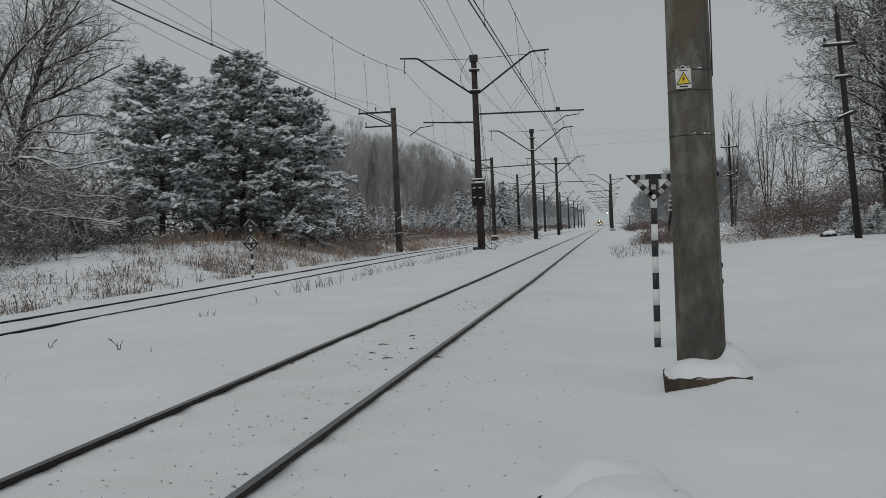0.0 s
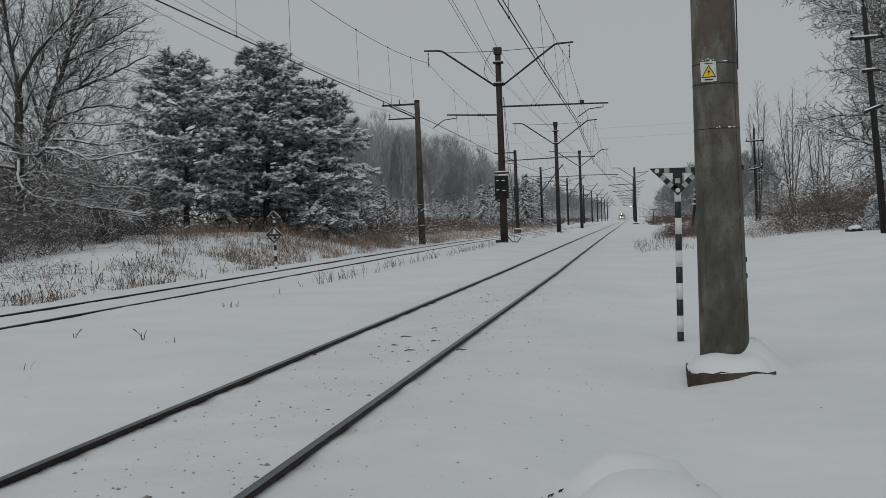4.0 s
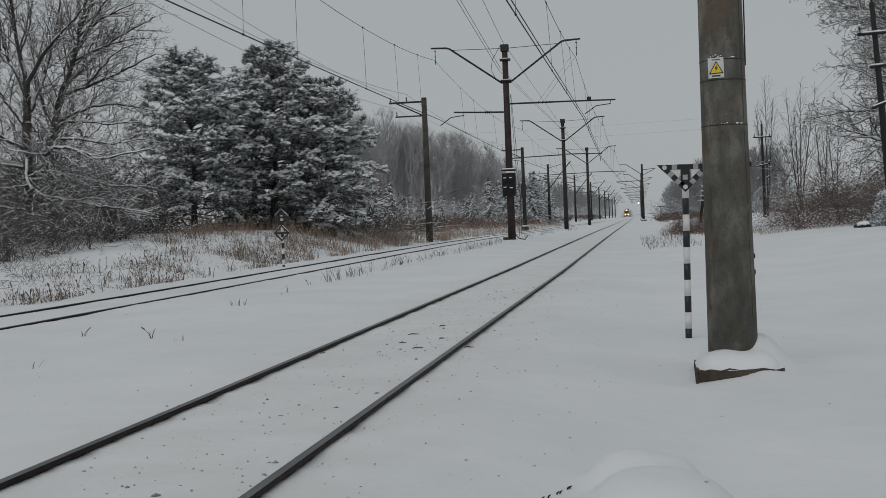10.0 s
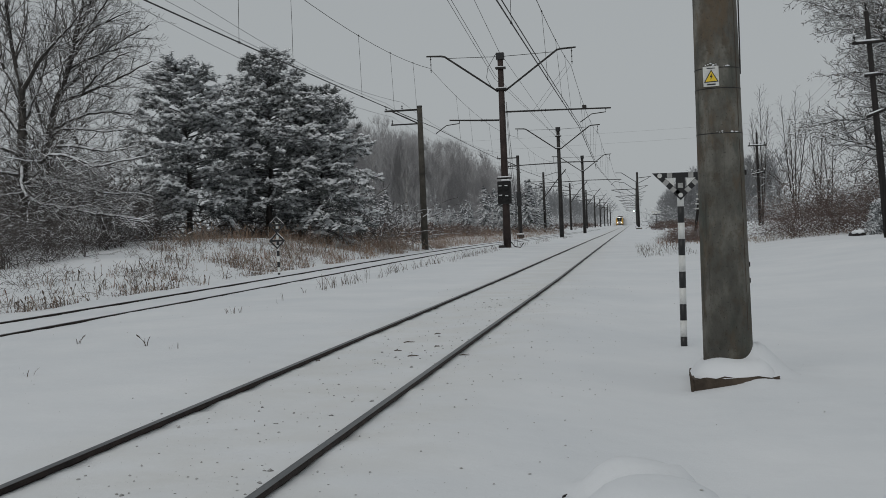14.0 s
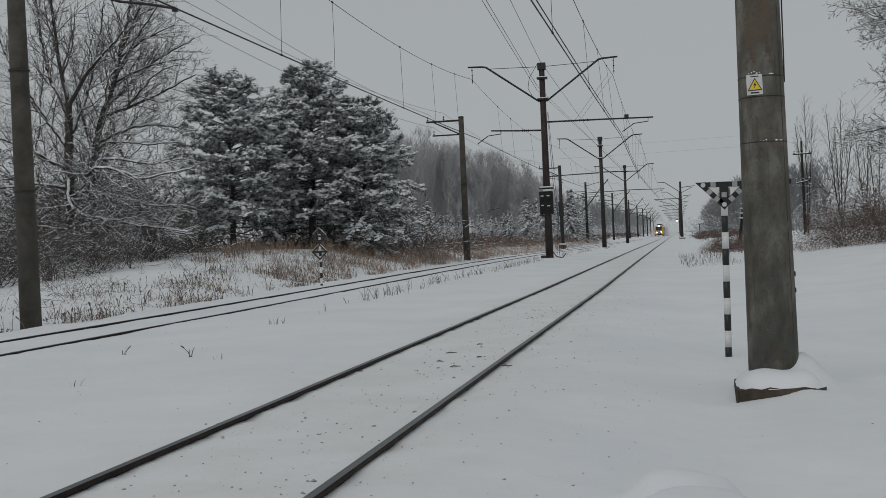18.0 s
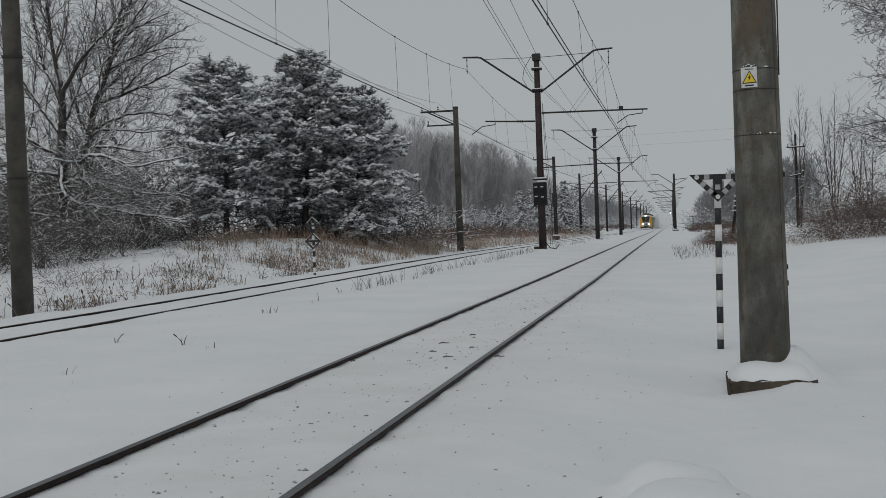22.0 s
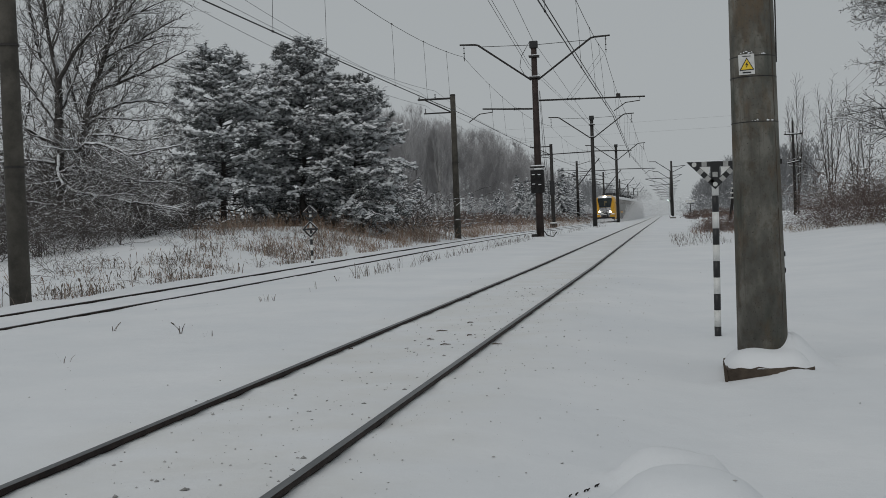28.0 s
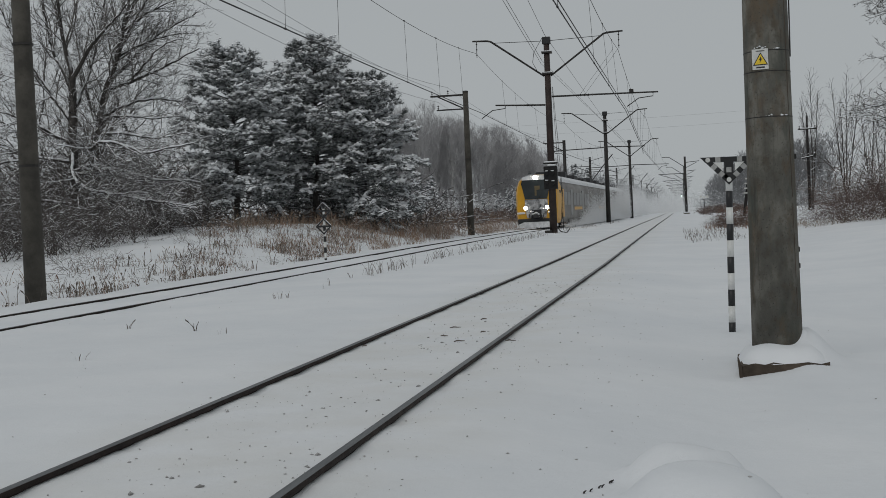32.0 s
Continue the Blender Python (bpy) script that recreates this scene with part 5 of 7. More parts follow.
def pine(x, y, high, spread, seed, label, low=0.16, limbs=100, shape=2.0, lobes=0.2):
    """A pine of drooping sprays: needles round each shoot and snow along its top."""
    r = np.random.default_rng(seed)
    t = thing("pine_tree", pose(x, y, float(ground_z(x, y)) - 0.1), label, "tree", "pines")
    segs, sprays = [], []
    trunk = [np.array([0.0, 0.0, 0.0])]
    for i in range(14):
        trunk.append(trunk[-1] + np.array([r.normal(0, 0.07), r.normal(0, 0.07), high / 14]))
    for i in range(14):
        segs.append((trunk[i], trunk[i + 1], 0.19 * (1 - i / 16), 0.19 * (1 - (i + 1) / 16), 0))
    for k in range(limbs):
        h = low + (0.99 - low) * (k + r.random()) / limbs
        base = np.array([np.interp(h * 14, range(15), [q[c] for q in trunk]) for c in range(3)])
        prof = min(1.0, 0.74 + 0.8 * (h - low)) * (max(0.0, 1 - h ** shape) ** 0.62 + 0.05)
        a = k * 2.4 + r.normal(0, 0.3)
        lobe = math.sin(a * 2 + h * 11 + seed) * math.sin(h * 17 + seed * 1.7 + a)
        reach = spread * prof * r.uniform(0.72, 1.08) * (1 + lobes * lobe)
        d = np.array([math.cos(a), math.sin(a), -0.05 + 0.75 * h])
        p, m = base, max(3, int(reach / 0.42))
        for i in range(m):
            d = d + r.normal(0, 0.1, 3) + np.array([0, 0, -0.06 + 0.07 * i / m])
            d /= np.linalg.norm(d)
            q = p + d * reach / m
            segs.append((p, q, 0.045 * (1 - i / (m + 1)), 0.045 * (1 - (i + 1) / (m + 1)), 1))
            p = q
            if (i + 1) / m > 0.2:
                for s in (-1, 1):
                    if r.random() < 0.95:
                        e = d * r.uniform(0.5, 0.9) + np.cross(d, [0, 0, 1]) * s * r.uniform(0.4, 1.0) + np.array([0, 0, r.normal(0.06, 0.2)])
                        sprays.append((*q, *(e / np.linalg.norm(e)), r.uniform(0.4, 0.85)))
        for _ in range(2):
            e = d + r.normal(0, 0.35, 3)
            sprays.append((*p, *(e / np.linalg.norm(e)), r.uniform(0.35, 0.6)))
    for _ in range(9):
        e = np.array([r.normal(0, 0.5), r.normal(0, 0.5), 0.8])
        sprays.append((*(trunk[-1] - np.array([0, 0, r.uniform(0, 0.8)])), *(e / np.linalg.norm(e)), r.uniform(0.3, 0.6)))
    S = np.array(sprays)
    n = len(S)
    B, D, L = S[:, :3], S[:, 3:6], S[:, 6:7]
    tip = B + D * L + np.array([0, 0, -0.16]) * L
    part_np("trunk", *join_np(limbs_np(segs, 6, 3, 0.03) + [tubes_np(B, tip, np.full(n, 0.012), np.full(n, 0.006), 3)]), M_BARK, t, "dark trunk and boughs")
    # needles stand round the shoots, denser at the tip
    per = 32
    u = r.random((n, per, 1)) ** 0.7
    A = B[:, None] + (tip - B)[:, None] * u + r.normal(0, 0.035, (n, per, 3))
    N = D[:, None] * 0.75 + r.normal(0, 0.62, (n, per, 3))
    N /= np.linalg.norm(N, axis=2, keepdims=True)
    W = np.cross(N, r.normal(0, 1, N.shape))
    W /= np.linalg.norm(W, axis=2, keepdims=True)
    V = np.stack([A - W * 0.021, A + W * 0.021, A + N * r.uniform(0.1, 0.22, (n, per, 1))], 2).reshape(-1, 3)
    part_np("crown", V, np.arange(len(V)).reshape(-1, 3), M_NEEDLE, t, "dark green needles in drooping sprays")
    # snow lies along the tops of the outer sprays, heavy in patches
    axis = np.stack([np.interp(B[:, 2], [q[2] for q in trunk], [q[c] for q in trunk]) for c in (0, 1)], 1)
    out = np.linalg.norm(tip[:, :2] - axis, axis=1) / spread
    patch = np.sin(B[:, 0] * 1.9 + seed) * np.sin(B[:, 2] * 1.5 + B[:, 1] * 1.3 + 2 * seed) + 0.7 * np.sin(B[:, 0] * 0.9 + B[:, 2] * 1.1 + seed)
    load = 0.50 + 0.6 * patch + 0.5 * out + 0.3 * B[:, 2] / high + r.normal(0, 0.25, n)
    pieces = []
    for lo, per, size in ((0.36, 5, 0.09), (0.66, 9, 0.15)):
        K = np.where(load > lo)[0]
        u = (np.arange(per)[None, :, None] + r.random((len(K), per, 1))) / per
        C = B[K][:, None] + (tip - B)[K][:, None] * (0.15 + 0.95 * u) + r.normal(0, 0.05, (len(K), per, 3)) + np.array([0, 0, 0.075])
        pieces.append(lumps_np(r, C.reshape(-1, 3), size * r.uniform(0.4, 1.3, len(K) * per), 0.7, False))
    K = np.where(load > 0.35)[0]
    per = 6
    u = r.random((len(K), per, 1))
    C = (B[K][:, None] + (tip - B)[K][:, None] * (0.2 + u) + r.normal(0, 0.09, (len(K), per, 3)) + np.array([0, 0, 0.05])).reshape(-1, 3)
    N = np.repeat(D[K], per, 0) * 0.7 + r.normal(0, 0.5, C.shape)
    N /= np.linalg.norm(N, axis=1, keepdims=True)
    W = np.cross(N, r.normal(0, 1, C.shape))
    W /= np.linalg.norm(W, axis=1, keepdims=True)
    X = np.stack([C - W * 0.022, C + W * 0.022, C + N * r.uniform(0.07, 0.16, (len(C), 1))], 1).reshape(-1, 3)
    pieces.append((X, np.arange(len(X)).reshape(-1, 3)))
    tagged(part_np("snow", *join_np(pieces), M_SNOWCAP, t, "snow lying in pads along the sprays"), kind="stuff")
    return t


pine(-24.0, 62.0, 9.55, 3.7, 5, "broad snow-laden pine at the wood's edge", 0.17, 145, 2.0)
pine(-20.4, 65.0, 10.4, 3.6, 6, "tall snow-laden pine at the wood's edge", 0.17, 150, 1.95)
pine(-17.2, 66.0, 8.9, 3.0, 8, "dense snow-laden pine at the wood's edge", 0.1, 150, 2.3)
pine(-21.8, 69.5, 8.6, 3.8, 9, "snow-laden pine behind the others", 0.05, 80, 2.6)


# far woods: a few trees of twigs, repeated in one sheet of forest
def twig_variant(seed, high, twigs=1000, thick=0.5, broad=1.0, limbs=34):
    """A slim tree of the far wood: a real trunk and limbs, ribbons for its brush of twigs."""
    r = np.random.default_rng(seed)
    wide = r.uniform(1.0, 1.5) * broad
    trunk = np.stack([np.cumsum(r.normal(0, 0.06, 9)), np.cumsum(r.normal(0, 0.06, 9)), np.linspace(0, high * 0.97, 9)], 1)
    T = tubes_np(trunk[:-1], trunk[1:], np.linspace(0.075, 0.015, 9)[:-1], np.linspace(0.075, 0.015, 9)[1:], 4)
    n = limbs
    h = r.uniform(0.1, 0.93, n) ** 0.8
    a = r.uniform(0, 6.28, n)
    base = np.stack([np.interp(h * high, trunk[:, 2], trunk[:, c]) for c in range(3)], 1)
    long = (0.35 + wide * np.sqrt(np.clip(1 - ((h - 0.42) / 0.6) ** 2, 0.03, 1))) * r.uniform(0.7, 1.15, n)
    out = np.stack([np.cos(a), np.sin(a), r.uniform(1.0, 2.0, n)], 1)
    mid = base + out * (long * 0.5)[:, None]
    end = mid + (out + np.array([0, 0, 0.7]) + r.normal(0, 0.15, out.shape)) * (long * 0.45)[:, None]
    end[:, 2] = np.minimum(end[:, 2], high)
    L = ribbons_np(r, np.concatenate([base, mid]), np.concatenate([mid, end]), np.full(2 * n, 0.03 * thick), np.full(2 * n, 0.018 * thick))
    k, u = r.integers(0, n, twigs), r.random((twigs, 1))
    p = np.where(u < 0.4, base[k] + (mid[k] - base[k]) * u / 0.4, mid[k] + (end[k] - mid[k]) * (u - 0.4) / 0.6)
    d = np.stack([r.normal(0, 0.4, twigs), r.normal(0, 0.4, twigs), r.uniform(0.5, 1.4, twigs)], 1) * r.uniform(0.5, 1.15, (twigs, 1))
    e = p + d
    return join_np([T, L, ribbons_np(r, p, e, np.full(twigs, 0.022 * thick), np.full(twigs, 0.012 * thick))])


def spruce_variant(seed, high, spread):
    r = np.random.default_rng(seed)
    V = []
    for k in range(190):
        h = 0.04 + 0.94 * (k + r.random()) / 190
        a = r.uniform(0, 6.28)
        reach = spread * (1 - h) ** 0.85 * r.uniform(0.5, 1.15) + 0.06
        c, s = math.cos(a), math.sin(a)
        p = np.array([0, 0, h * high])
        for j in range(3):
            u0, u1 = j / 3, (j + 1) / 3
            w = 0.13 * high / 4 * (1.1 - 0.5 * u1)
            b0 = p + np.array([c * reach * u0, s * reach * u0, -0.25 * reach * u0 ** 1.3])
            b1 = p + np.array([c * reach * u1 + r.normal(0, .05), s * reach * u1 + r.normal(0, .05), -0.25 * reach * u1 ** 1.3 - 0.02])
            sd = np.array([-s, c, 0]) * w
            V += [b0 - sd, b0 + sd, b1]
    V = np.array(V)
    return V, np.arange(len(V)).reshape(-1, 3)


TWIGS = [twig_variant(100 + i, 13.0) for i in range(8)]
MID_TWIGS = [twig_variant(110 + i, 13.0, 260, 1.1, 1.15, 22) for i in range(6)]
FAR_TWIGS = [twig_variant(120 + i, 13.0, 110, 2.2, 1.6, 16) for i in range(6)]


def shrub_variant(seed, stems, kids, minr, snowy=0.3):
    """A bush of arching stems from one foot; snow lies on its flatter shoots."""
    r = np.random.default_rng(seed)
    segs = []
    for k in range(stems):
        a = r.uniform(0, 6.28)
        o = r.uniform(0.2, 1.6)
        d = np.array([o * math.cos(a), o * math.sin(a), 1.0])
        branch_out(r, segs, np.array([r.normal(0, 0.25), r.normal(0, 0.25), 0]), d / np.linalg.norm(d), r.uniform(1.6, 3.4), 0.019, 2, 4, ((0, 0, *kids), (0, 0, -0.06, -0.06, -0.02), 0.3, minr, 0.2, 1.0))
    P0, P1, R0, R1, L = (np.array([q[c] for q in segs]) for c in range(5))
    k = L == 2
    v, f = join_np([tubes_np(P0[k], P1[k], R0[k], R1[k], 3), ribbons_np(r, P0[~k], P1[~k], R0[~k], R1[~k])])
    up = np.array([0, 0, 0.012])
    d = P1 - P0
    k = (np.abs(d[:, 2]) < 0.75 * np.linalg.norm(d, axis=1)) & (r.random(len(L)) < snowy)
    cut = r.uniform(0, 0.45, (k.sum(), 1))
    w, g = ribbons_np(r, P0[k] + d[k] * cut + up, P1[k] - d[k] * (0.45 - cut) * 0.8 + up, R0[k] * 0.7 + 0.002, R1[k] * 0.7 + 0.002)
    return np.concatenate([v, w]), np.concatenate([f, g + len(v)]), len(f)


FAR_SHRUBS = [shrub_variant(240 + i, 6, (0.8, 0.0), 0.016) for i in range(4)]
SCRUB = [(v, f[:k]) for v, f, k in [shrub_variant(260 + i, 9, (0.8, 0.0), 0.05) for i in range(4)]]
SHRUBS = [shrub_variant(200 + i, 8, (1.22, 0.46), 0.0063, 0.14) for i in range(6)]
BARE_SHRUBS = [(v, f[:k]) for v, f, k in SHRUBS]
SPRUCES = [spruce_variant(300 + i, 4.0, 1.75) for i in range(4)]


def wood(name, spots, variants, mat, label, category="wood", ref=13.0):
    pieces, mark = [], []
    for x, y, h in spots:
        v, f, *split = variants[int(rng.integers(len(variants)))]
        k = h / ref
        pieces.append((placed_np(v, x, y, float(ground_z(x, y)) - 0.05, rng.uniform(0, 6.28), k * rng.uniform(0.9, 1.2), k), f))
        mark.append(np.arange(len(f)) >= (split[0] if split else len(f)))
    v, f = join_np(pieces)
    ob = part_np(name, v, f, mat)
    ob.data.materials.append(M_SNOWCAP)
    ob.data.polygons.foreach_set("material_index", np.concatenate(mark).astype(np.int32))
    return tagged(ob, label, category, kind="stuff")


# the wood's corner faces the line, its side draws back along it
spots = []
for k in range(115):
    u = k / 115
    x = -44 + 25.5 * u + rng.normal(0, 0.4)
    y = 152 + 12 * u + 16 * rng.random() ** 1.3
    spots.append((x, y, rng.uniform(0.76, 1.06) * float(np.interp(x, [-45, -33, -29.5, -26, -23, -20.5, -18.7, -17.5], [15.2, 14.6, 13.4, 12.4, 11.8, 9.9, 7.9, 6.6]))))
# the haze over this wood is in its pale twig colour
wood("mixed_wood", spots, TWIGS, M_FAR_TWIG, "grey bare deciduous wood, lightly frosted and paled for haze")
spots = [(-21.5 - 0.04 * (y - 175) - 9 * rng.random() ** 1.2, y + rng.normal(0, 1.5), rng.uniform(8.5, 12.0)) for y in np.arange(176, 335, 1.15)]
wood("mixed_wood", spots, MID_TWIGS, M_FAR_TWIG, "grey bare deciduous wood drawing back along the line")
spots = [(-30 + 0.012 * (y - 330) - 16 * rng.random(), y + rng.normal(0, 4), rng.uniform(11, 14.5)) for y in np.arange(330, 640, 3.4)]
spots += [(float(near_x(y)) + 22 + abs(rng.normal(0, 9)), y + rng.normal(0, 5), rng.uniform(8, 12)) for y in np.arange(430, 900, 8.0)]
spots += [(-28 + 0.016 * (y - 450) - 14 * rng.random(), y + rng.normal(0, 3), rng.uniform(12, 15.5)) for y in np.arange(450, 1100, 6.0)]
for _ in range(200):
    x = 9.5 + 33 * rng.random() ** 1.2
    spots.append((x, rng.uniform(325, 400), float(np.interp(x, [9, 14, 22, 40], [6.5, 11.5, 15.5, 17.5])) * rng.uniform(0.85, 1.08)))
# far-off haze is painted in through the pale grey material
wood("distant_wood", spots, FAR_TWIGS, M_FARTHEST, "bare wood far along the line, paled for haze")
spots = [(-27.5 - 0.02 * (y - 100) + rng.normal(0, 1.8), y, rng.uniform(2.0, 6.0)) for y in np.arange(96, 330, 3.4)]
spots += [(-24 + rng.normal(0, 2), 85 + rng.normal(0, 5), rng.uniform(1.5, 3.0)) for _ in range(10)]
spots += [(-38 + 20 * rng.random(), rng.uniform(142, 150), rng.uniform(2.0, 4.5)) for _ in range(26)]
spots += [(-17.5 + rng.normal(0, 1.0), rng.uniform(148, 172), rng.uniform(4.0, 6.8)) for _ in range(16)]
spots += [(-17.0 + rng.normal(0, 1.2), rng.uniform(185, 235), rng.uniform(5.0, 9.0)) for _ in range(12)]
spots += [(-22.8 + rng.normal(0, 1.1), y, rng.uniform(4.5, 9.0)) for y in np.linspace(180, 305, 17)]
wood("young_spruces", spots, SPRUCES, M_NEEDLE_FAR, "young spruces dusted with snow at the wood's edge", "trees", 4.0)
spots = [(-22.0 - 12 * rng.random(), y, rng.uniform(2.1, 3.8)) for y in rng.uniform(34, 58, 120)]
spots += [(-24 - 16 * rng.random(), y, rng.uniform(4.4, 7.6)) for y in rng.uniform(56, 76, 95)]
spots += [(-27 - 12 * rng.random(), y, rng.uniform(2.5, 5.0)) for y in rng.uniform(76, 110, 30)]
spots = [(x, y, h) for x, y, h in spots if (x < -22.0 and x < -0.445 * y) or (y > 70 and h < 3.4)]
spots += [(-28 + 13 * rng.random(), y, rng.uniform(2.4, 4.6)) for y in rng.uniform(70, 79, 60)]
spots += [(-25.5 - 5 * rng.random(), y, rng.uniform(2.6, 4.6)) for y in rng.uniform(54, 66, 26)]
spots += [(-25.5 + 8 * rng.random(), y, rng.uniform(2.0, 3.4)) for y in rng.uniform(66, 71, 26)]
spots += [(-37 + 9.5 * rng.random(), rng.uniform(60, 70), rng.uniform(4.0, 6.5)) for _ in range(26)]
wood("thicket", [s for s in spots if s[1] < 60], SHRUBS, M_THICKET, "dense leafless thicket with snow on its twigs", "shrubs", 3.0)
wood("thicket", [s for s in spots if s[1] >= 60], FAR_SHRUBS, M_THICKET, "leafless thicket behind the trees", "shrubs", 3.0)
spots = [(-24.5 - 0.02 * (y - 90) - 6 * rng.random(), y, rng.uniform(1.4, 4.0)) for y in rng.uniform(90, 330, 95)]
spots += [(-25 - 6 * rng.random(), y, rng.uniform(3.0, 6.0)) for y in rng.uniform(180, 520, 55)]
spots += [(-40 + 23 * rng.random(), rng.uniform(143, 153), rng.uniform(2.0, 5.0)) for _ in range(70)]
# the same twig colour, lightened for haze as well as frost
wood("hazy_frosted_undergrowth", spots, FAR_SHRUBS, M_FAR_TWIG, "frosted undergrowth along the foot of the wood, paled for haze", "shrubs", 3.0)
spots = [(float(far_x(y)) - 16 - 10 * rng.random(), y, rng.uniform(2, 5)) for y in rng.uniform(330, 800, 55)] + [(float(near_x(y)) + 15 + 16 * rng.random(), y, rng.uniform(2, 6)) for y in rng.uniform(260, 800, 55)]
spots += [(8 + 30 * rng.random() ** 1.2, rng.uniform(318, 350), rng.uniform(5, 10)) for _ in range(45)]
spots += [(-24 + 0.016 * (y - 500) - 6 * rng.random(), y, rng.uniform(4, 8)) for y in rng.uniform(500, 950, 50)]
# greyed like the distant wood to imitate haze
wood("distant_undergrowth", spots, FAR_SHRUBS, M_FARTHEST, "undergrowth far along the line, paled for haze", "shrubs", 3.0)
# their twigs take the wood's haze-lightened colour
for i in range(5):
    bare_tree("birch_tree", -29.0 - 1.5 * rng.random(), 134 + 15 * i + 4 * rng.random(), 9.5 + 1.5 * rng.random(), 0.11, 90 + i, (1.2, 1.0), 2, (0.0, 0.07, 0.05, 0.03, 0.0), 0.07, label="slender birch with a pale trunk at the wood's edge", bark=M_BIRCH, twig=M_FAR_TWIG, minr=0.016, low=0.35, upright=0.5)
# right side: young birches, brown brush and a thicket
BIRCH_SPEC = ((0.4, 0.28, 0.34, 0.5, 2.6, 0.48, 0.06, 0.06), (0.34, 0.15, 0.42, 0.3, 1.0, 0.48, 0.05, 0.08), (0.3, 0.2, 0.4, 0.25, 0.6, 0.5, 0.03, 0.1))
for i, (x, y, stems) in enumerate([(12.6, 117, ((0.2, 13.6), (-0.9, 11.0), (0.9, 11.5))), (15.4, 115, ((0.4, 13.0), (-1.0, 12.0), (1.6, 12.2), (-0.3, 10.5))), (17.4, 114, ((0.7, 10.2), (-0.6, 9.6))), (19.2, 118, ((0.4, 10.5), (-0.8, 9.2)))]):
    limbs = [([(0, 0, 0.3), (dx * 0.25, 0.1, top * 0.3), (dx * 0.6, 0.2, top * 0.65), (dx, 0.2, top)], 0.075, 0.018, 0) for dx, top in stems]
    limbed_tree("birch_tree", x, y, 70 + i, limbs, "slender bare young birch with upright stems", BIRCH_SPEC, 0.12)
spots = [(5.6 + 12 * rng.random(), rng.uniform(54, 65), rng.uniform(2.0, 3.5)) for _ in range(95)]
spots = [(x, y, min(h, 0.5 + 1.15 * (x - 0.104 * y))) for x, y, h in spots if x > 0.106 * y]
wood("brown_brush", spots, BARE_SHRUBS, M_TWIG_RED, "red-brown leafless brush on the verge", "shrubs", 3.0)
spots = [(10 + 16 * rng.random(), rng.uniform(68, 100), rng.uniform(1.8, 3.6)) for _ in range(40)]
spots += [(10.5 + 12 * rng.random() ** 0.8, rng.uniform(64, 76), rng.uniform(3.0, 6.5)) for _ in range(30)]
spots = [(x, y, h) for x, y, h in spots if x > 0.13 * y]
spots += [(9.5 + 16 * rng.random(), rng.uniform(107, 122), rng.uniform(2.0, 4.2)) for _ in range(20)]
spots += [(13 + 8 * rng.random(), rng.uniform(50, 60), rng.uniform(1.5, 3.0)) for _ in range(14)]
wood("thicket", [s for s in spots if s[1] < 80], SHRUBS, M_THICKET, "snowy leafless thicket beside the line", "shrubs", 3.0)
# the farther shrubs get the haze grey in place of thicket brown
wood("thicket", [s for s in spots if s[1] >= 80], FAR_SHRUBS, M_FARTHEST, "thicket farther along the line, paled for haze", "shrubs", 3.0)
spots = [(2.3 + 2.8 * rng.random(), rng.uniform(70, 80), rng.uniform(0.7, 1.25)) for _ in range(60)]
wood("brown_brush", spots, BARE_SHRUBS, M_TWIG_RED, "low red-brown bush beside the track", "shrubs", 3.0)

spots = [(float(far_x(y)) - 6.5 - 5 * rng.random(), y, rng.uniform(0.9, 2.0)) for y in rng.uniform(84, 190, 100)]
spots += [(float(far_x(y)) - 5.5 - 5 * rng.random(), y, rng.uniform(0.8, 1.7)) for y in rng.uniform(190, 420, 90)]
spots += [(3.6 + 9 * rng.random(), rng.uniform(165, 235), rng.uniform(1.0, 1.9)) for _ in range(80)]
wood("brown_brush", spots, SCRUB, M_TWIG_RED, "red-brown brush along the far verge", "shrubs", 3.0)
n = 5200
x, y = 5.6 + 12 * rng.random(n), rng.uniform(53, 63, n)
k = x > 0.102 * y
x, y, k = np.append(x[k], rng.uniform(2.3, 5.2, 150)), np.append(y[k], rng.uniform(69, 78, 150)), slice(None)
n = len(x)
C = np.stack([x, y, ground_at(x, y) + 0.03 + 0.75 * rng.random(n) ** 1.8], 1)[k]
L = np.stack([rng.uniform(2.3, 5.0, 900), rng.uniform(70, 79, 900), 0.1 + 1.0 * rng.random(900)], 1)
L[:, 2] += ground_at(L[:, 0], L[:, 1])
tagged(part_np("withered_leaves", *lumps_np(rng, L, rng.uniform(0.03, 0.075, 900), 0.9), M_LEAF_RED), "withered red-brown leaves on the low bush", "leaves", kind="stuff")
tagged(part_np("brush_snow", *lumps_np(rng, C, rng.uniform(0.015, 0.06, len(C)), 0.6), M_SNOWCAP), "small pads of snow caught in the brush", "snow", kind="stuff")


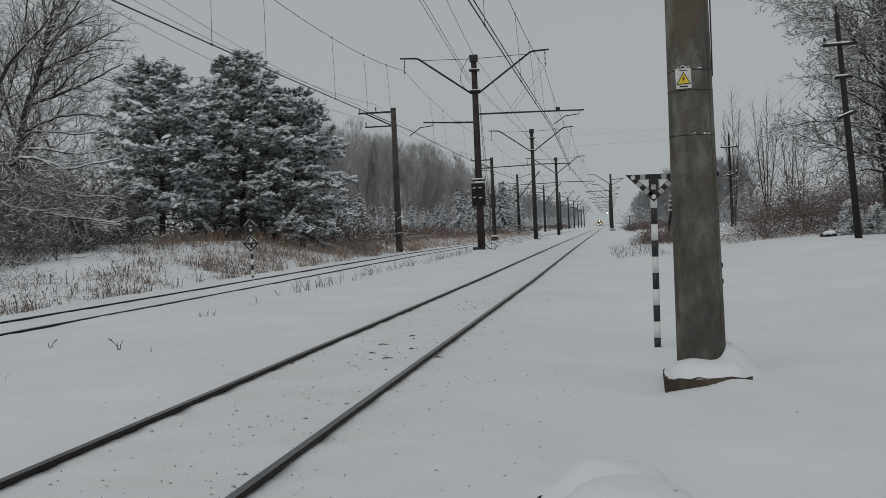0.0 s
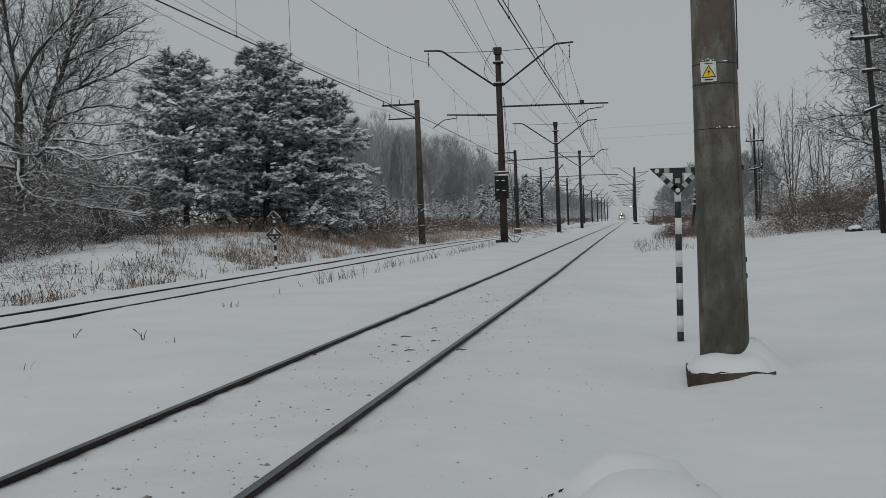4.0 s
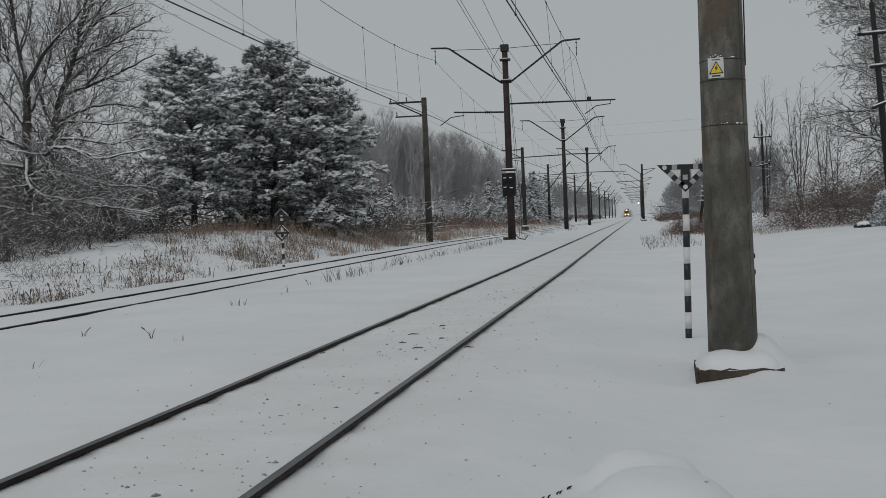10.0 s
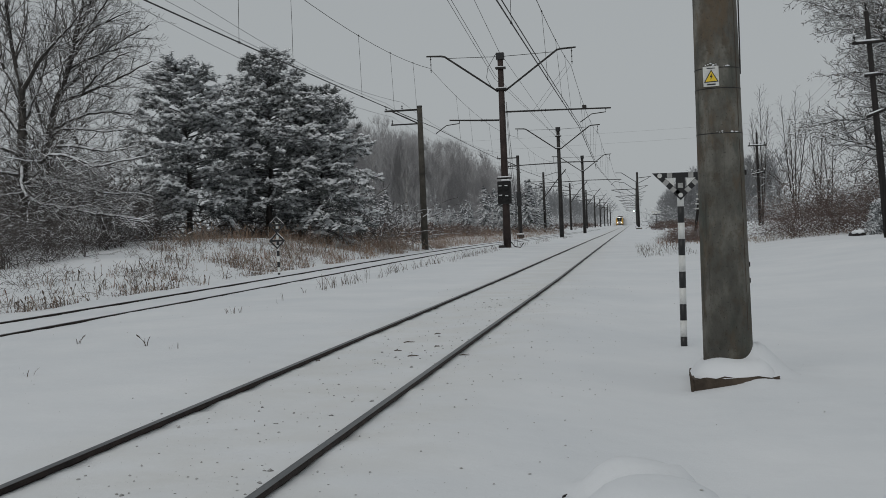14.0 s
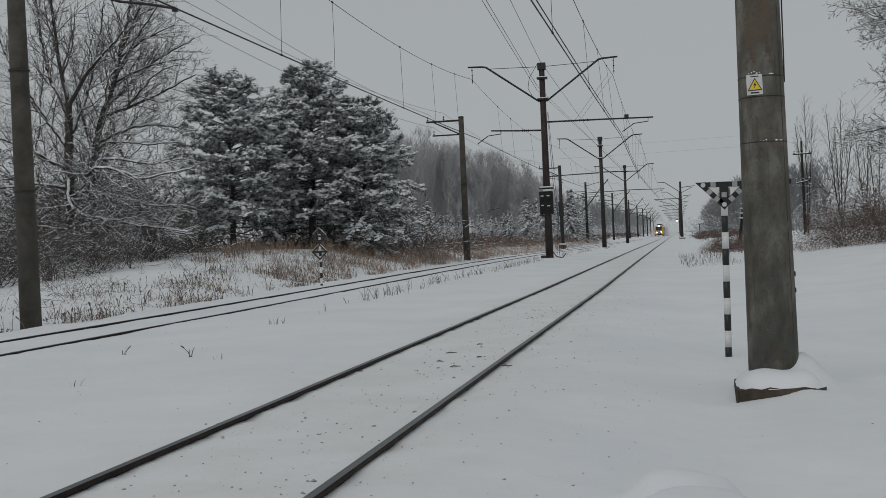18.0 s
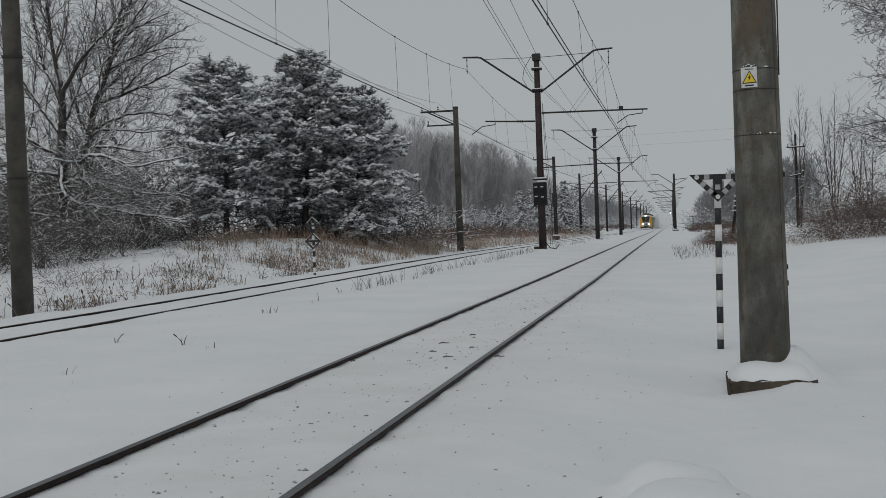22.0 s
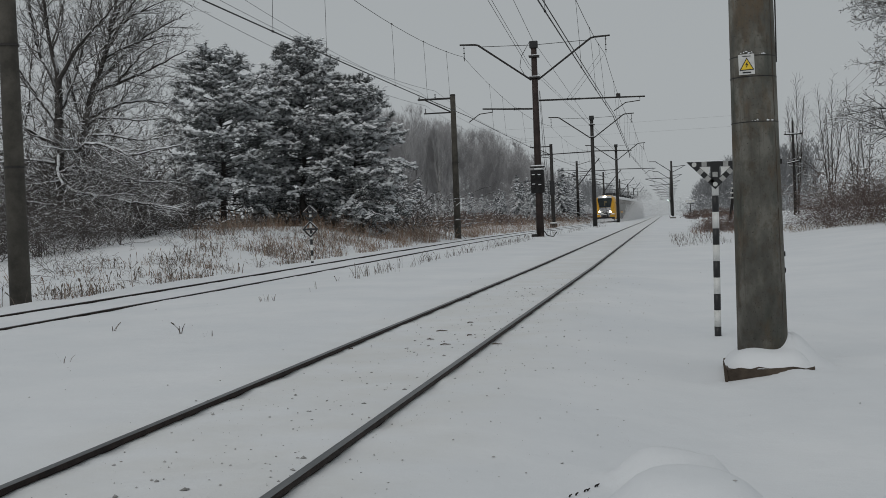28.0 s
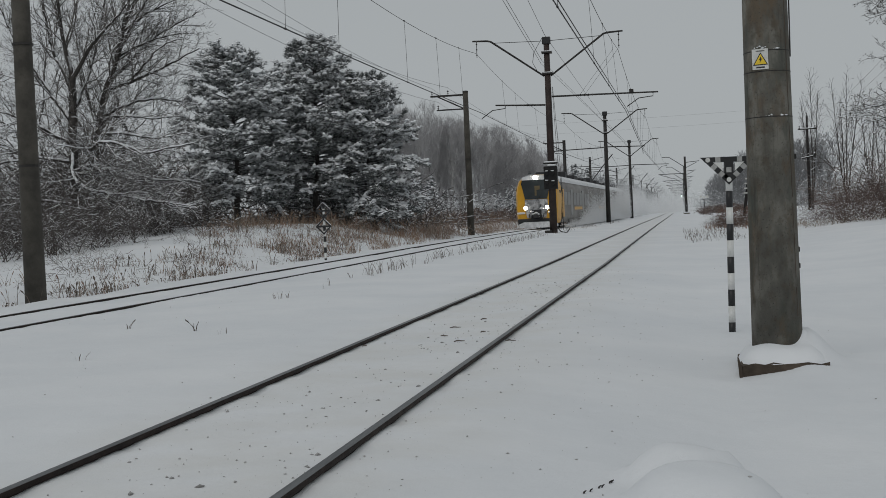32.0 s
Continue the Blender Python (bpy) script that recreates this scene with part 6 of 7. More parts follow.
# ---- dry grass ----
def blades(spots, mat, name, label, wide=0.012, heads=0.0):
    """Bent dry stems: spots of x, y, height."""
    S = np.array(spots)
    n = len(S)
    z = np.array([float(v) for v in ground_at(S[:, 0], S[:, 1])]) - 0.02
    a = rng.uniform(0, 6.28, n)
    lean = rng.normal(0, 0.34, (n, 2)) * S[:, 2:3]
    p0 = np.stack([S[:, 0], S[:, 1], z], 1)
    p1 = p0 + np.stack([lean[:, 0] * .4, lean[:, 1] * .4, S[:, 2] * 0.6], 1)
    p2 = p0 + np.stack([lean[:, 0], lean[:, 1], S[:, 2]], 1)
    w = np.stack([np.cos(a), np.sin(a), 0 * a], 1) * wide * rng.uniform(0.6, 1.5, (n, 1))
    V = np.stack([p0 - w, p0 + w, p1 + w * 1.1, p1 - w * 1.1, p2 + w * 0.5, p2 - w * 0.5], 1).reshape(-1, 3)
    F = (np.array([[0, 1, 2, 3], [3, 2, 4, 5]])[None] + (np.arange(n) * 6)[:, None, None]).reshape(-1, 4)
    k = rng.random(n) < heads
    if k.any():
        g = (p2 - p1)[k]
        q0, q1, q2, b = p2[k] - g * 0.35, p2[k] + g * 0.15, p2[k] + g * 0.55, w[k]
        H = np.stack([q0 - b * 0.6, q0 + b * 0.6, q1 + b * 2.6, q1 - b * 2.6, q2 + b * 0.8, q2 - b * 0.8], 1).reshape(-1, 3)
        V, F = join_np([(V, F), (H, F[:2 * k.sum()])])
    return tagged(part_np(name, V, F, mat), label, "dry grass", kind="stuff")


def patchy(x, y, seed, size):
    return wavy(np.asarray(x), np.asarray(y), size, seed)


n = 130000
y = 16 + 190 * rng.random(n) ** 1.5
x = far_x(y) - 2.65 - 0.5 * rng.random(n) - np.interp(y, [16, 42, 52, 80, 200], [3.4, 3.9, 9, 14, 20]) * rng.random(n) ** 1.45
likely = np.clip(0.22 + 1.5 * patchy(x, y, 21, 8.0) + 1.2 * patchy(x, y, 22, 1.6), 0, 1) * np.interp(y, [16, 38, 50, 62, 78, 100], [0.18, 0.3, 1.3, 1.6, 1.1, 0.6])
keep = rng.random(n) < likely
tall = (0.12 + 0.75 * rng.random(n) ** 2.2) * np.interp(y, [16, 45, 60, 120], [0.7, 0.8, 0.85, 1.0]) * (0.75 + 0.5 * np.clip(0.5 + patchy(x, y, 23, 3.0), 0, 1))
S, kind = np.stack([x, y, tall], 1)[keep], (rng.random(n) + 0.35 * patchy(x, y, 24, 12.0))[keep]
kind = kind + np.interp(S[:, 1], [25, 42, 50, 62], [0.34, 0.26, 0.06, -0.22])
S[:, 2] *= np.interp(S[:, 1], [20, 44, 50, 62], [0.56, 0.58, 0.78, 1.2])
blades(S[kind < 0.36], M_GRASS, "reed_grass", "dry brown reed grass standing out of the snow", 0.0055, 0.3)
blades(S[(kind >= 0.36) & (kind < 0.62)], M_GRASS_RED, "reed_grass", "red-brown dry grass standing out of the snow", 0.0055, 0.3)
blades(S[(kind >= 0.62) & (kind < 0.85)], M_GRASS_PALE, "frosted_grass", "pale frosted grass standing out of the snow", 0.0055, 0.6)
blades(S[kind >= 0.85], M_STALK, "dry_stalks", "dark dry stalks on the snowy bank", 0.008, 0.5)
# weeds with side shoots on the bank
spots = [(float(far_x(yy)) - 3.5 - 6 * rng.random(), yy, rng.uniform(0.35, 1.0)) for yy in rng.uniform(18, 55, 75)]
wood("dry_weeds", spots, [(v, f[:k]) for v, f, k in FAR_SHRUBS], M_STALK, "dark branching weeds on the snowy bank", "weeds", 3.0)
spots = []
for k in range(150):
    yy = 26 + 40 * rng.random()
    xx = -7.38 + 0.004 * (yy - 30) + rng.normal(0, 0.16)
    if rng.random() < np.interp(yy, [26, 29, 36, 40, 46, 60, 66], [0.3, 0.9, 0.7, 0.4, 0.7, 0.6, 0.3]):
        for _ in range(int(rng.integers(2, 7))):
            spots.append((xx + rng.normal(0, 0.08), yy + rng.normal(0, 0.12), rng.uniform(0.08, 0.34)))
for xx, yy, tall in ((-7.24, 20.2, 0.13), (-7.05, 20.0, 0.15), (-6.95, 20.2, 0.13), (-7.05, 22.6, 0.18), (-7.17, 23.5, 0.2), (-7.57, 26.4, 0.18), (-7.65, 15.3, 0.12), (-6.41, 14.7, 0.2), (-5.8, 14.2, 0.1), (-6.4, 11.6, 0.12)):
    for _ in range(3):
        spots.append((xx + rng.normal(0, 0.03), yy + rng.normal(0, 0.05), tall * rng.uniform(0.6, 1.1)))
for k in range(46):
    yy = 66 + 52 * rng.random()
    xx = -7.2 + 0.012 * (yy - 66) + rng.normal(0, 0.5)
    for _ in range(int(rng.integers(3, 9))):
        spots.append((xx + rng.normal(0, 0.12), yy + rng.normal(0, 0.2), rng.uniform(0.08, 0.27)))
blades(spots, M_STALK, "dry_stalks", "dark dry stalks between the tracks", 0.0048, 0.12)
spots = [(rng.uniform(0.2, 2.6), rng.uniform(46, 66), rng.uniform(0.08, 0.3)) for _ in range(330)]
blades(spots, M_STALK, "dry_stalks", "dark dry stalks beside the track", 0.005)
spots = [(rng.uniform(5.4, 22), 53 + 9 * rng.random(), rng.uniform(0.06, 0.3)) for _ in range(2400)]
blades(spots[:1700], M_GRASS_PALE, "frosted_grass", "pale frosted grass along the verge", 0.008)
blades(spots[1700:], M_GRASS, "reed_grass", "dry brown grass along the verge", 0.008)
spots = [(rng.uniform(1.5, 5), rng.uniform(64, 76), rng.uniform(0.12, 0.4)) for _ in range(260)]
blades(spots, M_GRASS_RED, "reed_grass", "dry brown grass beside the track", 0.009)


# ---- the train ----
M_TRAIN_Y = mottled("train yellow", (0.62, 0.31, 0.012), (0.7, 0.37, 0.03), 1.5, 0.4, 0, 0.05, 30)
M_TRAIN_GREY = mottled("snow-dusted grey flank", (0.13, 0.118, 0.108), (0.3, 0.285, 0.27), 0.7, 0.6, 0, 0.15, 12, (1, 0.35, 1))
M_TRAIN_DARK = plain("dark underframe", (0.02, 0.02, 0.022), 0.7)
M_TRAIN_GLASS = mottled("dark windscreen", (0.018, 0.024, 0.026), (0.035, 0.043, 0.045), 0.8, 0.12)
M_WINDOW = mottled("dusty window", (0.12, 0.118, 0.115), (0.24, 0.235, 0.23), 0.8, 0.3)
M_ROOF_SNOW = mottled("caked snow", (0.62, 0.63, 0.64), (0.8, 0.8, 0.81), 2.0, 0.85, 0, 0.4, 20)
M_LAMP = glowing("headlamp", (1.0, 0.94, 0.78), 22.0)
M_SIGNAL = glowing("signal lamp", (0.8, 1.0, 0.93), 3.0)
M_CAB = plain("cab wall yellow", (0.12, 0.09, 0.04), 0.6)

M_NOSE = mottled("snow-caked nose", (0.03, 0.03, 0.032), (0.62, 0.62, 0.63), 2.6, 0.8, 0, 0.3, 12)
M_PLOUGH = mottled("snow-caked plough steel", (0.45, 0.45, 0.46), (0.75, 0.75, 0.76), 2.0, 0.7, 0, 0.3, 14)
CAR = 26.0
HALF = [(1.40, 0.42), (1.56, 0.75), (1.62, 1.3), (1.62, 2.6), (1.55, 3.2), (1.34, 3.72), (0.95, 3.98), (0.48, 4.08)]


def section(scale_x, drop_top, y, low=0.0):
    pts = [(x * scale_x, z - drop_top * max(0.0, (z - 1.2) / 2.9) + low) for x, z in HALF]
    ring = pts + [(-x, z) for x, z in reversed(pts)]
    return [(x, y, z) for x, z in ring]


def loft(rings, mat, name, parent, label="", faces=None, close_first=False, close_last=False):
    bm = bmesh.new()
    R = [[bm.verts.new(p) for p in ring] for ring in rings]
    n = len(R[0])
    for a, b in zip(R, R[1:]):
        for k in range(n):
            if faces is None or faces(k):
                bm.faces.new((a[k], b[k], b[(k + 1) % n], a[(k + 1) % n]))
    if close_first:
        bm.faces.new(R[0])
    if close_last:
        bm.faces.new(R[-1][::-1])
    for v in [v for v in bm.verts if not v.link_faces]:
        bm.verts.remove(v)
    return part(name, bm, mat, parent, label, False)


train = thing("passenger_train", pose(far_x(87.0), 87.0, 0), "yellow-fronted electric passenger train caked with snow", "train")
# front: y = 0 at its face, the train stretches away along +y
body = loft([section(0.86, 0.3, 0.0, 0.12), section(0.95, 0.16, 0.35, 0.05), section(0.99, 0.05, 1.0), section(1.0, 0.0, 2.0), section(1.0, 0.0, 2.6)], M_TRAIN_Y, "cab", train, "yellow cab shell", close_first=True)
ws = part("windscreen", prism(bmesh.new(), [(-0.82, 2.25), (0.82, 2.25), (1.08, 3.4), (1.0, 3.68), (-1.0, 3.68), (-1.08, 3.4)], -0.07, 0.05), M_TRAIN_GLASS, train, "large dark windscreen")
part("cab_wall", prism(bmesh.new(), [(-0.08, 2.5), (0.06, 2.5), (0.06, 2.9), (0.3, 2.95), (0.3, 3.22), (-0.08, 3.22)], -0.078, -0.072), M_CAB, ws, "yellow cab partition behind the glass")
part("wiper", tubed([(0.05, -0.1, 2.15), (0.3, -0.1, 2.5)], 0.02, 5), M_TRAIN_DARK, ws)
part("snow_brow", prism(bmesh.new(), [(-1.02, 3.66), (1.02, 3.66), (1.0, 3.86), (0.5, 4.0), (-0.5, 4.0), (-1.0, 3.86)], -0.09, 0.6), M_ROOF_SNOW, train, "snow packed over the windscreen")
part("nose_panel", prism(bmesh.new(), [(-0.7, 0.85), (0.7, 0.85), (0.86, 1.6), (0.84, 2.22), (-0.84, 2.22), (-0.86, 1.6)], -0.06, 0.02), M_NOSE, train, "snow-caked dark nose panel")
for s in (-1, 1):
    hl = part("headlight", tubed([(s * 0.8, -0.08, 1.6), (s * 0.8, -0.13, 1.6)], [0.14, 0.12], 16), M_LAMP, train, "lit round headlight")
    part("headlight_rim", tubed([(s * 0.8, -0.02, 1.6), (s * 0.8, -0.09, 1.6)], 0.17, 16), M_NOSE, hl)
    part("snow_ledge", boxed(min(s * 0.85, s * 1.45), max(s * 0.85, s * 1.45), -0.08, 0.12, 1.16, 1.3, bevel=0.04), M_ROOF_SNOW, train)
    part("front_skirt", boxed(min(s * 0.75, s * 1.4), max(s * 0.75, s * 1.4), -0.1, 0.5, 0.34, 0.62, bevel=0.05), M_TRAIN_DARK, train)
part("top_light", tubed([(0, -0.12, 3.84), (0, -0.16, 3.84)], [0.15, 0.13], 16), M_LAMP, train, "lit top headlight")
part("coupler_recess", boxed(-0.42, 0.42, -0.072, 0.0, 0.72, 1.5, bevel=0.08), M_TRAIN_DARK, train, "dark recess behind the coupler")
part("coupler", boxed(-0.2, 0.2, -0.55, 0.1, 0.82, 1.12, bevel=0.08), M_TRAIN_DARK, train, "snow-caked coupler")
V, F = lumps_np(rng, np.array([[0.0, -0.35, 1.18], [-0.18, -0.3, 1.12], [0.2, -0.4, 1.1], [0.1, -0.2, 0.9], [-0.35, -0.15, 1.3], [0.4, -0.12, 1.5]]), np.array([.22, .2, .16, .2, .18, .2]), 0.7)
part_np("snow_crust", V, F, M_ROOF_SNOW, train)
part("snow_plough", prism(bmesh.new(), [(-1.25, 0.14), (1.25, 0.14), (1.3, 0.4), (0.9, 0.56), (-0.9, 0.56), (-1.3, 0.4)], -0.4, -0.25), M_PLOUGH, train, "snow-covered plough blade")
for hx, hz in ((-0.55, 0.95), (-0.38, 0.8), (0.4, 0.85), (0.56, 1.0)):
    part("air_hose", tubed([(hx, -0.08, hz + 0.2), (hx * 0.95, -0.22, hz), (hx * 0.8, -0.26, hz - 0.22), (hx * 0.6, -0.2, hz - 0.3)], 0.035, 6), M_TRAIN_DARK, train)
for s in (-1, 1):
    part("mirror_camera", boxed(min(s * 1.42, s * 1.58), max(s * 1.42, s * 1.58), 0.5, 0.75, 2.9, 3.02, bevel=0.02), M_TRAIN_DARK, train)
    part("cab_side_window", boxed(min(s * 1.5, s * 1.61), max(s * 1.5, s * 1.61), 1.35, 2.15, 2.05, 2.85, bevel=0.03), M_TRAIN_GLASS, train)
    part("cab_side_seam", boxed(min(s * 1.58, s * 1.628), max(s * 1.58, s * 1.628), 2.5, 2.62, 0.7, 3.1, bevel=0.01), M_TRAIN_DARK, train)
part("buffer_beam", boxed(-1.4, 1.4, -0.15, 0.5, 0.5, 0.8, bevel=0.05), M_TRAIN_DARK, train)
for c in range(3):
    y0 = 2.6 + c * (CAR + 0.5) if c else 2.6
    y1 = y0 + CAR - (2.6 if c == 0 else 0)
    y0 = y0 if c == 0 else y0 - 2.6
    y1 = y1 if c == 0 else y1 - 2.6
    car = loft([section(1.0, 0.0, y0), section(1.0, 0.0, y1)], M_TRAIN_GREY, "car_body", train, "grey car body dusted with snow", close_first=True, close_last=True)
    part("roof_snow", prism(bmesh.new(), [(-1.47, 3.52), (1.47, 3.52), (1.38, 3.76), (1.03, 4.03), (0.5, 4.13), (-0.5, 4.13), (-1.03, 4.03), (-1.38, 3.76)], y0 + 0.02, y1 - 0.02), M_ROOF_SNOW, car, "snow caked on the roof edge")
    for i in range(3):
        yy = y0 + 3 + i * 7.5
        part("roof_equipment", boxed(-0.75, 0.75, yy, yy + (2.6, 1.4, 3.2)[i], 4.05, (4.42, 4.62, 4.5)[i], bevel=0.1), M_TRAIN_DARK, car)
    for s in (-1, 1):
        nwin = 9
        for i in range(nwin):
            yy = y0 + 1.5 + i * (y1 - y0 - 2.2) / nwin
            door = i in (2, 6)
            part("door" if door else "window", boxed(min(s * 1.58, s * 1.635), max(s * 1.58, s * 1.635), yy, yy + (1.5 if door else 2.0), 0.95 if door else 1.75, 3.0 if door else 2.75, bevel=0.02), M_WINDOW, car)
        part("yellow_band", boxed(min(s * 1.6, s * 1.63), max(s * 1.6, s * 1.63), y0 + 9, y0 + 17, 1.35, 1.6), M_TRAIN_Y, car)
        if c == 0:
            part("yellow_side_panel", boxed(min(s * 1.6, s * 1.632), max(s * 1.6, s * 1.632), y0 + 0.03, y0 + 1.4, 0.85, 2.95, bevel=0.01), M_TRAIN_Y, car, "yellow panel behind the cab")
        part("skirt", boxed(min(s * 1.35, s * 1.6), max(s * 1.35, s * 1.6), y0 + 5, y1 - 5, 0.25, 0.6, bevel=0.04), M_TRAIN_GREY, car)
    for yb in (y0 + 2.6, y1 - 4.6):
        bg = part("bogie", boxed(-1.15, 1.15, yb, yb + 2.6, 0.35, 0.8, bevel=0.08), M_TRAIN_DARK, car)
        for dy in (0.2, 2.4):
            for s in (-1, 1):
                part("wheel", tubed([(s * 0.72, yb + dy, 0.46), (s * 0.8, yb + dy, 0.46)], 0.46, 18), M_TRAIN_DARK, bg)
    if c < 2:
        part("gangway", boxed(-1.3, 1.3, y1, y1 + 0.5, 0.6, 3.7), M_TRAIN_DARK, car)

# powder snow whirled up along and behind the train
def flake_build(t, b):
    b.inputs["Base Color"].default_value = (0.88, 0.885, 0.89, 1)
    through_light = t.nodes.new("ShaderNodeBsdfTranslucent")
    through_light.inputs[0].default_value = (0.88, 0.885, 0.89, 1)
    mix = t.nodes.new("ShaderNodeMixShader")
    mix.inputs[0].default_value = 0.5
    out = [n for n in t.nodes if n.type == "OUTPUT_MATERIAL"][0]
    t.links.new(b.outputs[0], mix.inputs[1])
    t.links.new(through_light.outputs[0], mix.inputs[2])
    t.links.new(mix.outputs[0], out.inputs[0])


M_FLAKE = material("powder snow", flake_build, 0.9)
puffs = []
for y0, y1, n in ((2, 14, 14000), (14, 40, 100000), (40, 72, 130000), (72, 110, 130000), (110, 160, 150000), (160, 260, 70000)):
    yy = rng.uniform(y0, y1, n)
    billow = 0.85 + 0.22 * np.sin(yy * 0.31 + 1) + 0.16 * np.sin(yy * 0.83 + 2)
    tall = np.interp(yy, [2, 8, 16, 26, 40, 60, 82, 150, 260], [0.2, 0.5, 1.2, 2.2, 2.9, 3.6, 4.4, 4.6, 3.8])
    wide = np.interp(yy, [2, 14, 40, 100, 260], [0.2, 0.45, 1.0, 1.8, 3.0])
    side = np.where(rng.random(n) < 0.12, -1, 1)
    xx = np.where(yy < 80, side * (1.78 + np.abs(rng.normal(0, 1, n)) * wide), rng.normal(0.8, 1, n) * (1.4 + wide))
    far = (yy < 135) & (xx > 2.5)
    xx[far] = 2.5 - 1.2 * rng.random(far.sum())
    zz = np.abs(rng.normal(0, 0.5, n)) * tall * billow + 0.05
    C = np.stack([xx, yy, zz], 1)
    s = 0.019 * rng.uniform(0.5, 1.4, (n, 1)) * np.interp(yy, [0, 14, 40, 80, 150, 260], [0.7, 0.85, 1.25, 1.7, 2.4, 3.2])[:, None]
    V = np.stack([C, C + rng.normal(0, 1, (n, 3)) * s, C + rng.normal(0, 1, (n, 3)) * s], 1).reshape(-1, 3)
    p = part_np("powder_snow", V, np.arange(len(V)).reshape(-1, 3), M_FLAKE)
    puffs.append(tagged(p, "powder snow whirled up beside the moving train", "snow cloud", "powder snow clouds", "stuff"))

# snowed-in logs on the right verge
def snow_heap(parent, name, blobs, label):
    bm = bmesh.new()
    for x, y, z, a, b, c in blobs:
        g = bmesh.ops.create_icosphere(bm, subdivisions=3, radius=1.0)
        for v in g["verts"]:
            k = 1 + 0.12 * noise.noise(v.co * 1.7 + Vector((x, y, z)))
            v.co = Vector((x + v.co.x * a * k, y + v.co.y * b * k, z + v.co.z * c * k))
    return part(name, bm, M_SNOWCAP, parent, label, True)


LZ = float(ground_z(9.4, 49.0))
logs = thing("log_pile", pose(8.95, 49.0, LZ - 0.09, 0, 0, 8), "two short logs under a soft snow cap", "log pile")
for lx, lz in ((-0.1, 0.12), (0.1, 0.11)):
    part("log", tubed([(lx, -0.35, lz), (lx, 0.6, lz)], 0.105, 10), M_WOOD, logs, "", True)
snow_heap(logs, "snow_cap", [(-0.07, 0.0, 0.23, 0.16, 0.4, 0.1), (0.09, 0.1, 0.24, 0.15, 0.4, 0.11)], "rounded snow cap")


def snowy_bush(x, y, high, spread, seed):
    """A young conifer whose boughs hang under the snow."""
    r = np.random.default_rng(seed)
    t = thing("spruce_bush", pose(x, y, float(ground_z(x, y)) - 0.05), "young spruce bent under fresh snow beside the logs", "bush")
    part("stem", tubed([(0, 0, 0), (0.02, 0, high * 0.5), (0, 0.02, high)], [0.05, 0.035, 0.015], 7), M_BARK, t)
    P0, P1, N0, N1 = [], [], [], []
    for k in range(46):
        h = 0.06 + 0.9 * k / 46
        a = k * 2.4 + r.normal(0, 0.3)
        p = np.array([0, 0, h * high])
        d = np.array([math.cos(a), math.sin(a), 0.35])
        reach = spread * (1.02 - h) ** 0.8 * r.uniform(0.7, 1.15) + 0.1
        for i in range(7):
            d = d + np.array([r.normal(0, 0.1), r.normal(0, 0.1), -0.13])
            d /= np.linalg.norm(d)
            q = p + d * reach / 7
            P0.append(p)
            P1.append(q)
            for _ in range(12):
                e = q + np.array([r.normal(0, 0.1), r.normal(0, 0.1), r.uniform(-0.16, 0.03)])
                N0.append(q)
                N1.append(e)
            p = q
    P0, P1, N0, N1 = (np.array(v) for v in (P0, P1, N0, N1))
    part_np("crown", *join_np([tubes_np(P0, P1, np.full(len(P0), 0.012), np.full(len(P0), 0.01), 3), ribbons_np(r, N0, N1, np.full(len(N0), 0.014), np.full(len(N0), 0.006))]), M_NEEDLE_FAR, t, "dark hanging boughs")
    C = np.repeat(P1, 7, 0) + r.normal(0, 0.05, (7 * len(P1), 3)) + np.array([0, 0, 0.04])
    k = r.random(len(C)) < 0.36
    tagged(part_np("snow", *lumps_np(r, C[k], r.uniform(0.02, 0.065, k.sum()), 0.6), M_SNOWCAP, t, "fresh snow on the boughs"), kind="stuff")
    return t


snowy_bush(9.95, 49.8, 1.5, 1.0, 77)
snowy_bush(11.1, 50.4, 1.3, 0.95, 78)

